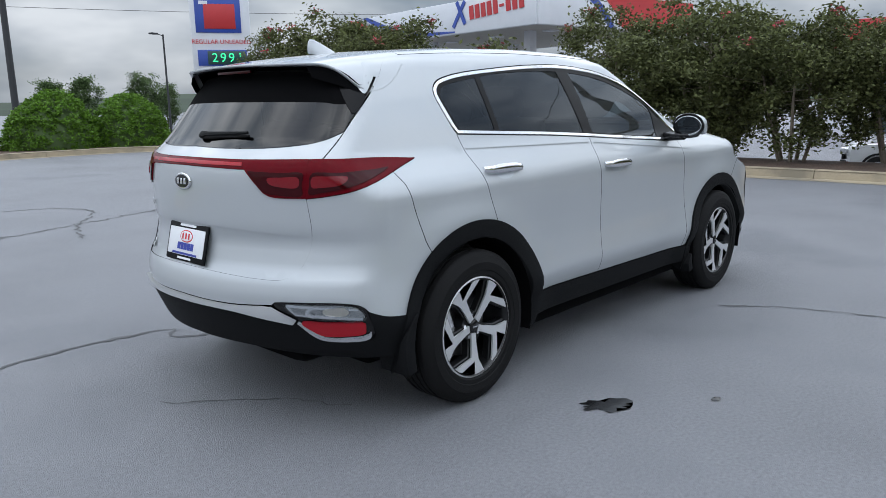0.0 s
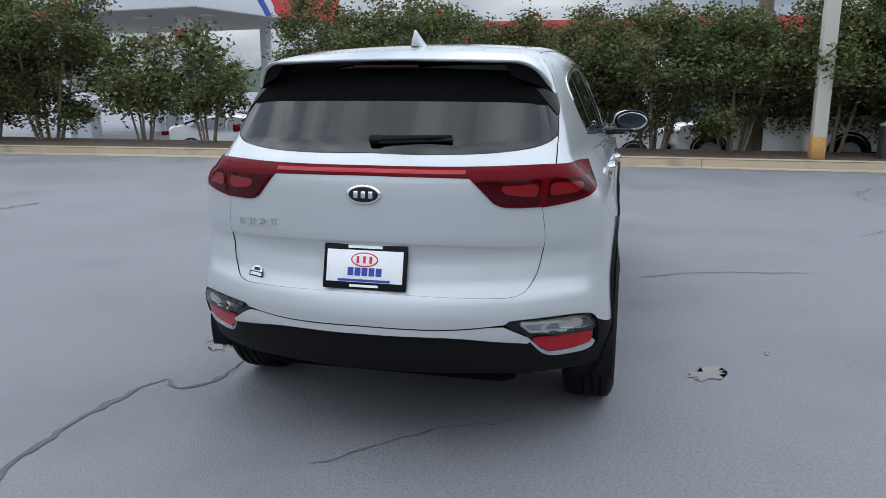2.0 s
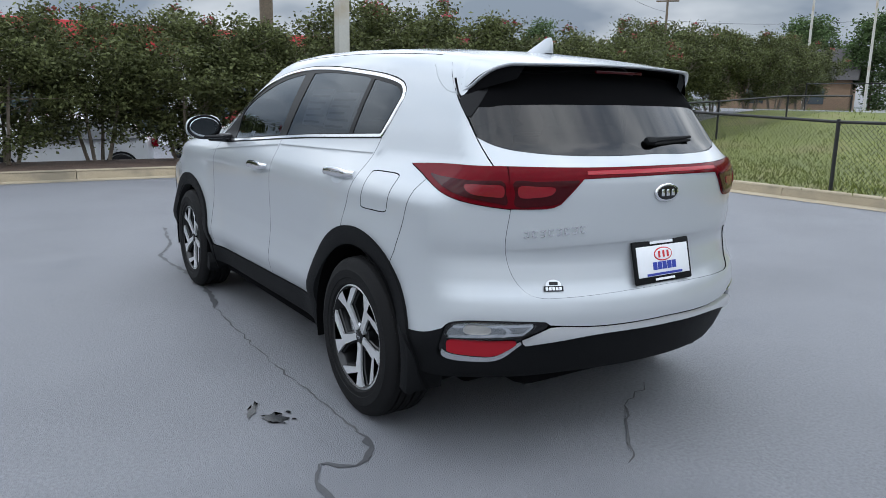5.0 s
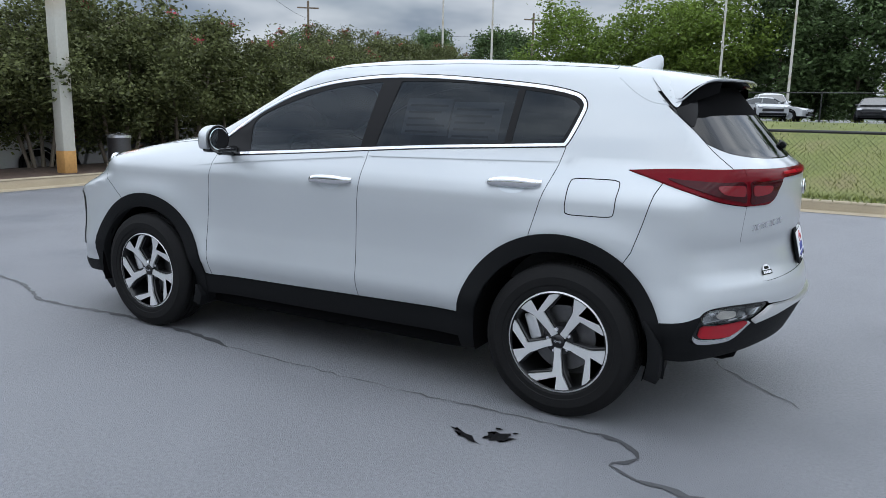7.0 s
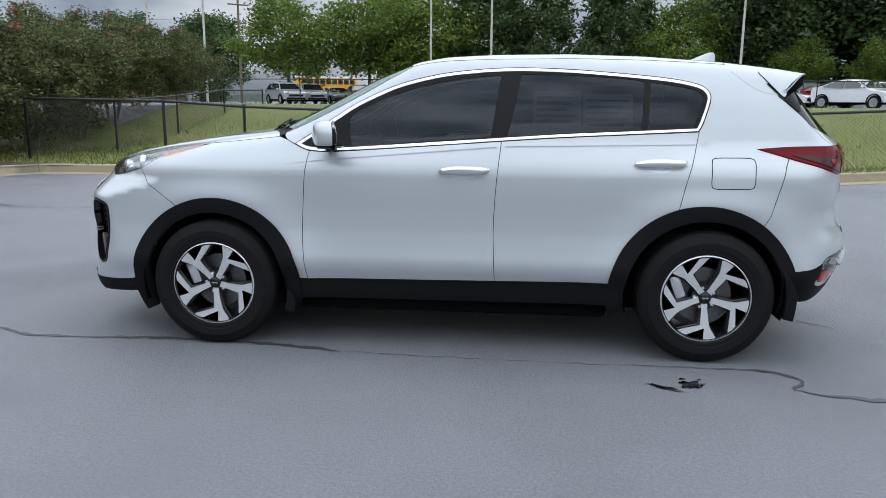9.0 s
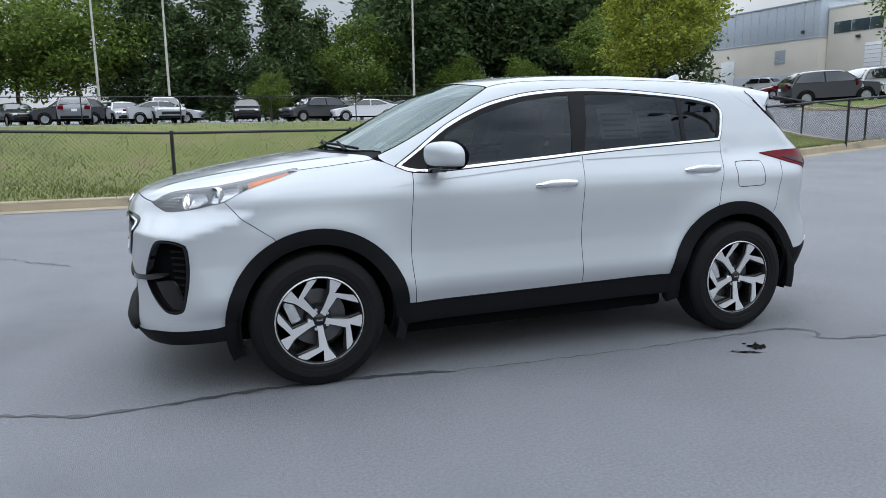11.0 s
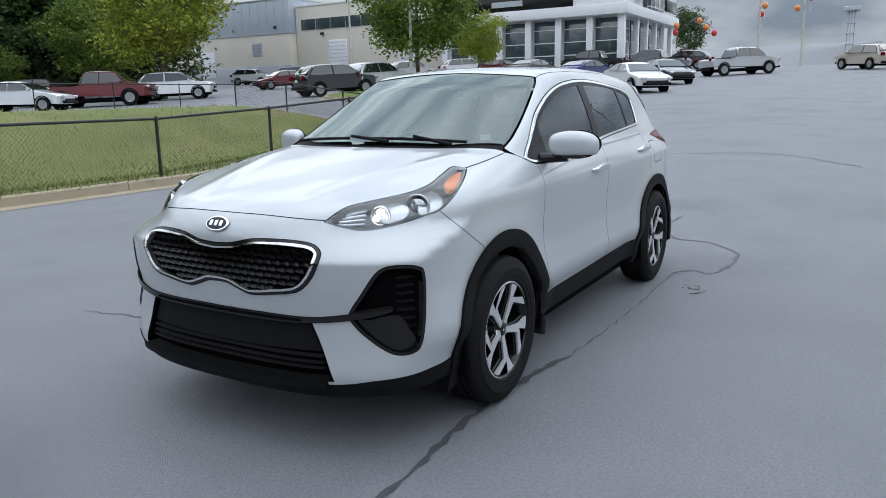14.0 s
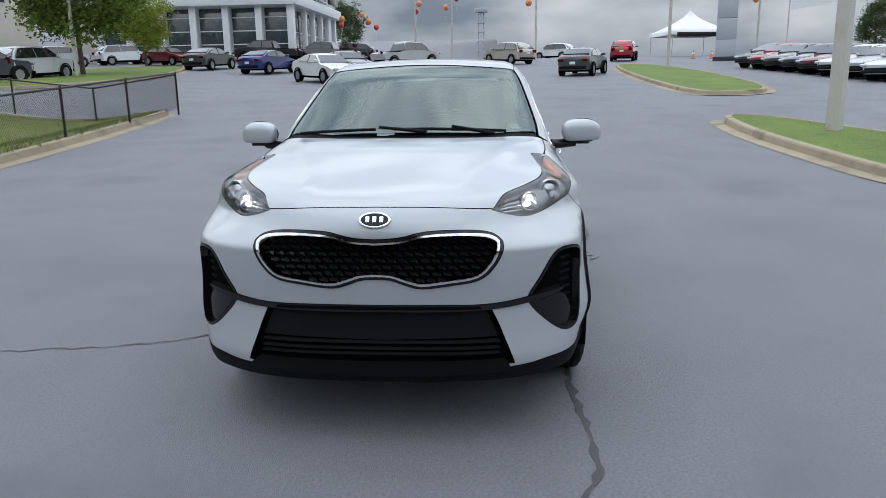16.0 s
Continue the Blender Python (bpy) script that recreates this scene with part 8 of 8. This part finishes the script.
def wire(a, b, sag, name="overhead_wire"):
    pts = [Vector(a).lerp(Vector(b), k / 14) - Vector((0, 0, sag * 4 * (k / 14) * (1 - k / 14))) for k in range(15)]
    side = (pts[-1] - pts[0]).cross(Vector((0, 0, 1))).normalized() * 0.014
    up = Vector((0, 0, 0.014))
    vs = [p + side * math.cos(a) + up * math.sin(a) for p in pts for a in (0, 1.257, 2.513, 3.77, 5.027)]
    t = part(name, mesh_of(name, vs, [(5 * k + e, 5 * k + (e + 1) % 5, 5 * k + 5 + (e + 1) % 5, 5 * k + 5 + e) for k in range(14) for e in range(5)]), DARK_POLE)
    tagged(t, "thin black overhead cable between poles", "cable", "overhead cables")


wire((-30, 60, 9.0), (40, 34, 9.2), 0.8)
wire((-30, 60, 8.2), (40, 34, 7.6), 0.9)
wire((-30, 62, 11.5), (40, 36, 12.6), 0.8)
wire((48.0, -58.3, 10.4), (12.2, -3.7, 9.6), 1.2)
wire((48.0, -58.3, 9.6), (30, -75, 10.0), 0.6)

# pylon column, tent, balloons, bus
pyl = thing("pylon_sign", "tall silver-grey panelled sign column", "sign", pose(-56.6, 17.9, float(level(-56.6, 17.9)), 0, 0, -16))
for k in range(5):
    part("panel", box((0.55, 1.5, 1.55), (0, 0, 0.8 + 1.6 * k), 0.02), SILVER_BAND, pyl)
part("plinth", box((0.8, 1.8, 0.3), (0, 0, 0.15), 0.02), DARK_POLE, pyl)
tent = thing("event_tent", "white peaked event tent on poles", "tent", pose(-74.7, 19.3, float(level(-74.7, 19.3)), 0, 0, 10))
bm = bmesh.new()
ringv = []
for k in range(9):
    f = k / 8
    w = 3.0 * (1 - f) ** 1.7 + 0.04
    z = 2.35 + 2.3 * f
    ringv.append([bm.verts.new((w * a, w * b, z)) for a, b in ((1, 1), (0, 1.0), (-1, 1), (-1.0, 0), (-1, -1), (0, -1.0), (1, -1), (1.0, 0))])
low_r = [bm.verts.new((v.co.x, v.co.y, 2.0)) for v in ringv[0]]
for a, b in zip([low_r] + ringv, ringv):
    for i in range(8):
        bm.faces.new((a[i], a[(i + 1) % 8], b[(i + 1) % 8], b[i]))
part("tent_roof", finish(bm), TENT_CLOTH, tent)
for a in (1, -1):
    for b in (1, -1):
        part("tent_pole", rod((2.9 * a, 2.9 * b, 0), (2.9 * a, 2.9 * b, 2.2), 0.04, 0.04, 8), LAMP_SILVER, tent)
part("tent_banner", box((0.06, 5.0, 0.45), (3.05, 0, 2.0), 0.01), GLOSS_BLACK, tent)
for i, (x, y) in enumerate(((-63.0, 17.0), (-62.0, 18.3))):
    cone = thing("traffic_cone", "orange traffic cone with a white collar", "cone", pose(x, y, float(level(x, y))), "traffic cones")
    part("cone_body", rod((0, 0, 0.03), (0, 0, 0.72), 0.15, 0.03, 16), BALLOON_ORANGE, cone)
    part("cone_collar", rod((0, 0, 0.40), (0, 0, 0.52), 0.092, 0.074, 16), WHITE, cone)
    part("cone_foot", box((0.38, 0.38, 0.04), (0, 0, 0.02), 0.01), BALLOON_ORANGE, cone)
rng = random.Random(4)
for x, y, z0 in ((-64.9, 3.4, 5.2), (-69.4, -8.1, 5.0), (-70.5, -4.6, 5.4), (-62, 22, 5.0), (-70, -12, 3.6), (-71, -13, 3.9), (-68, -15, 3.4), (-50, 30, 4.5)):
    for k in range(2):
        px, py, pz = x + rng.uniform(-0.8, 0.8), y + rng.uniform(-0.8, 0.8), float(level(x, y)) + z0 + rng.uniform(-0.6, 0.6)
        b = thing("balloon", "glossy party balloon tied to a post", "balloon", pose(px, py, pz), "balloons")
        ball = bmesh.new()
        bmesh.ops.create_uvsphere(ball, u_segments=16, v_segments=10, radius=0.26, matrix=Matrix.Diagonal((1, 1, 1.15, 1)))
        part("balloon_skin", finish(ball), BALLOON_RED if k else BALLOON_ORANGE, b)
        part("balloon_string", rod((0, 0, -0.3), (0, 0, -1.2), 0.008, 0.008, 5), WHITE, b)
bus = thing("school_bus", "yellow school bus with dark windows and a white roof", "bus", pose(29.3, -108.0, 2.0, 0, 0, 35))
part("bus_body", box((9.5, 2.4, 2.3), (0, 0, 1.75), 0.15), BUS_YELLOW, bus)
part("bus_roof", box((9.4, 2.3, 0.25), (0, 0, 2.95), 0.1), WHITE_WALL, bus)
for k in range(9):
    for s in (1, -1):
        part("bus_window", box((0.78, 0.06, 0.75), (-3.9 + 0.95 * k, s * 1.2, 2.3), 0.02), DARK_GLASS, bus)
for x in (-3, 3):
    for s in (1, -1):
        part("bus_wheel", rod((x, s * 0.9, 0.48), (x, s * 1.2, 0.48), 0.48, 0.48, 20), RUBBER, bus)
mast = thing("radio_mast", "far grey lattice radio mast on the skyline", "mast", pose(-134.0, -3.6, 3.0))
for a in range(3):
    c, n = math.cos(2.1 * a), math.sin(2.1 * a)
    part("mast_leg", rod((0.75 * c, 0.75 * n, -2), (0.45 * c, 0.45 * n, 11.5), 0.09, 0.07, 6), SILVER_BAND, mast)
for k in range(7):
    part("mast_brace", box((1.3, 1.3, 0.12), (0, 0, 0.8 + 1.6 * k)), SILVER_BAND, mast)
part("mast_platform", box((2.3, 2.3, 0.7), (0, 0, 11.0), 0.1), SILVER_BAND, mast)
flag = thing("banner", "white rectangular banner on a slim pole", "banner", pose(-56.0, 22.3, float(level(-56.0, 22.3)), 0, 0, -16))
part("banner_pole", rod((0, 0, 0), (0, 0, 5.4), 0.05, 0.04, 8), POLE, flag)
part("banner_cloth", box((0.03, 3.0, 1.2), (0, 1.55, 4.5), 0.0, (8, 0, 0)), TENT_CLOTH, flag)
house = thing("house", "low house with a dark shingled roof behind the shrubs", "house", pose(34, -58, 0.5, 0, 0, 25))
part("wall", box((10, 7, 3.0), (0, 0, 1.5), 0.02), BRICK_TAN, house)
part("roof", plate([(-4.3, 3.0), (0, 5.6), (4.3, 3.0)], 11.0, "X", -5.5), surface("shingle_roof", (0.06, 0.055, 0.055), rough=0.9, vary=0.2, grain=12), house)
for x in (-2.5, 2.0):
    part("window", box((1.4, 0.1, 1.2), (x, 3.52, 1.7), 0.02), SHOP_GLASS, house)

# far hills with woodland
hv, hf = [], []
m = 120
for k in range(m):
    a = 2 * math.pi * k / m
    h = 14 + 7 * math.sin(3 * a + 1) + 4 * math.sin(7 * a) + 2.0 * math.sin(19 * a)
    for r, z in ((230, -3), (300, h * 0.22), (420, h * 0.55)):
        hv.append((r * math.cos(a), r * math.sin(a), z))
for k in range(m):
    j = (k + 1) % m
    for i in range(2):
        hf.append((k * 3 + i, j * 3 + i, j * 3 + i + 1, k * 3 + i + 1))
hills = part("backdrop", mesh_of("backdrop", hv, hf), surface("far_woods", (0.022, 0.038, 0.018), rough=0.95, vary=0.5, grain=0.12, bump=1.0, bump_scale=0.2, dirt_scale=0.02))
tagged(hills, "far wooded hills round the town", "backdrop", kind="structure")
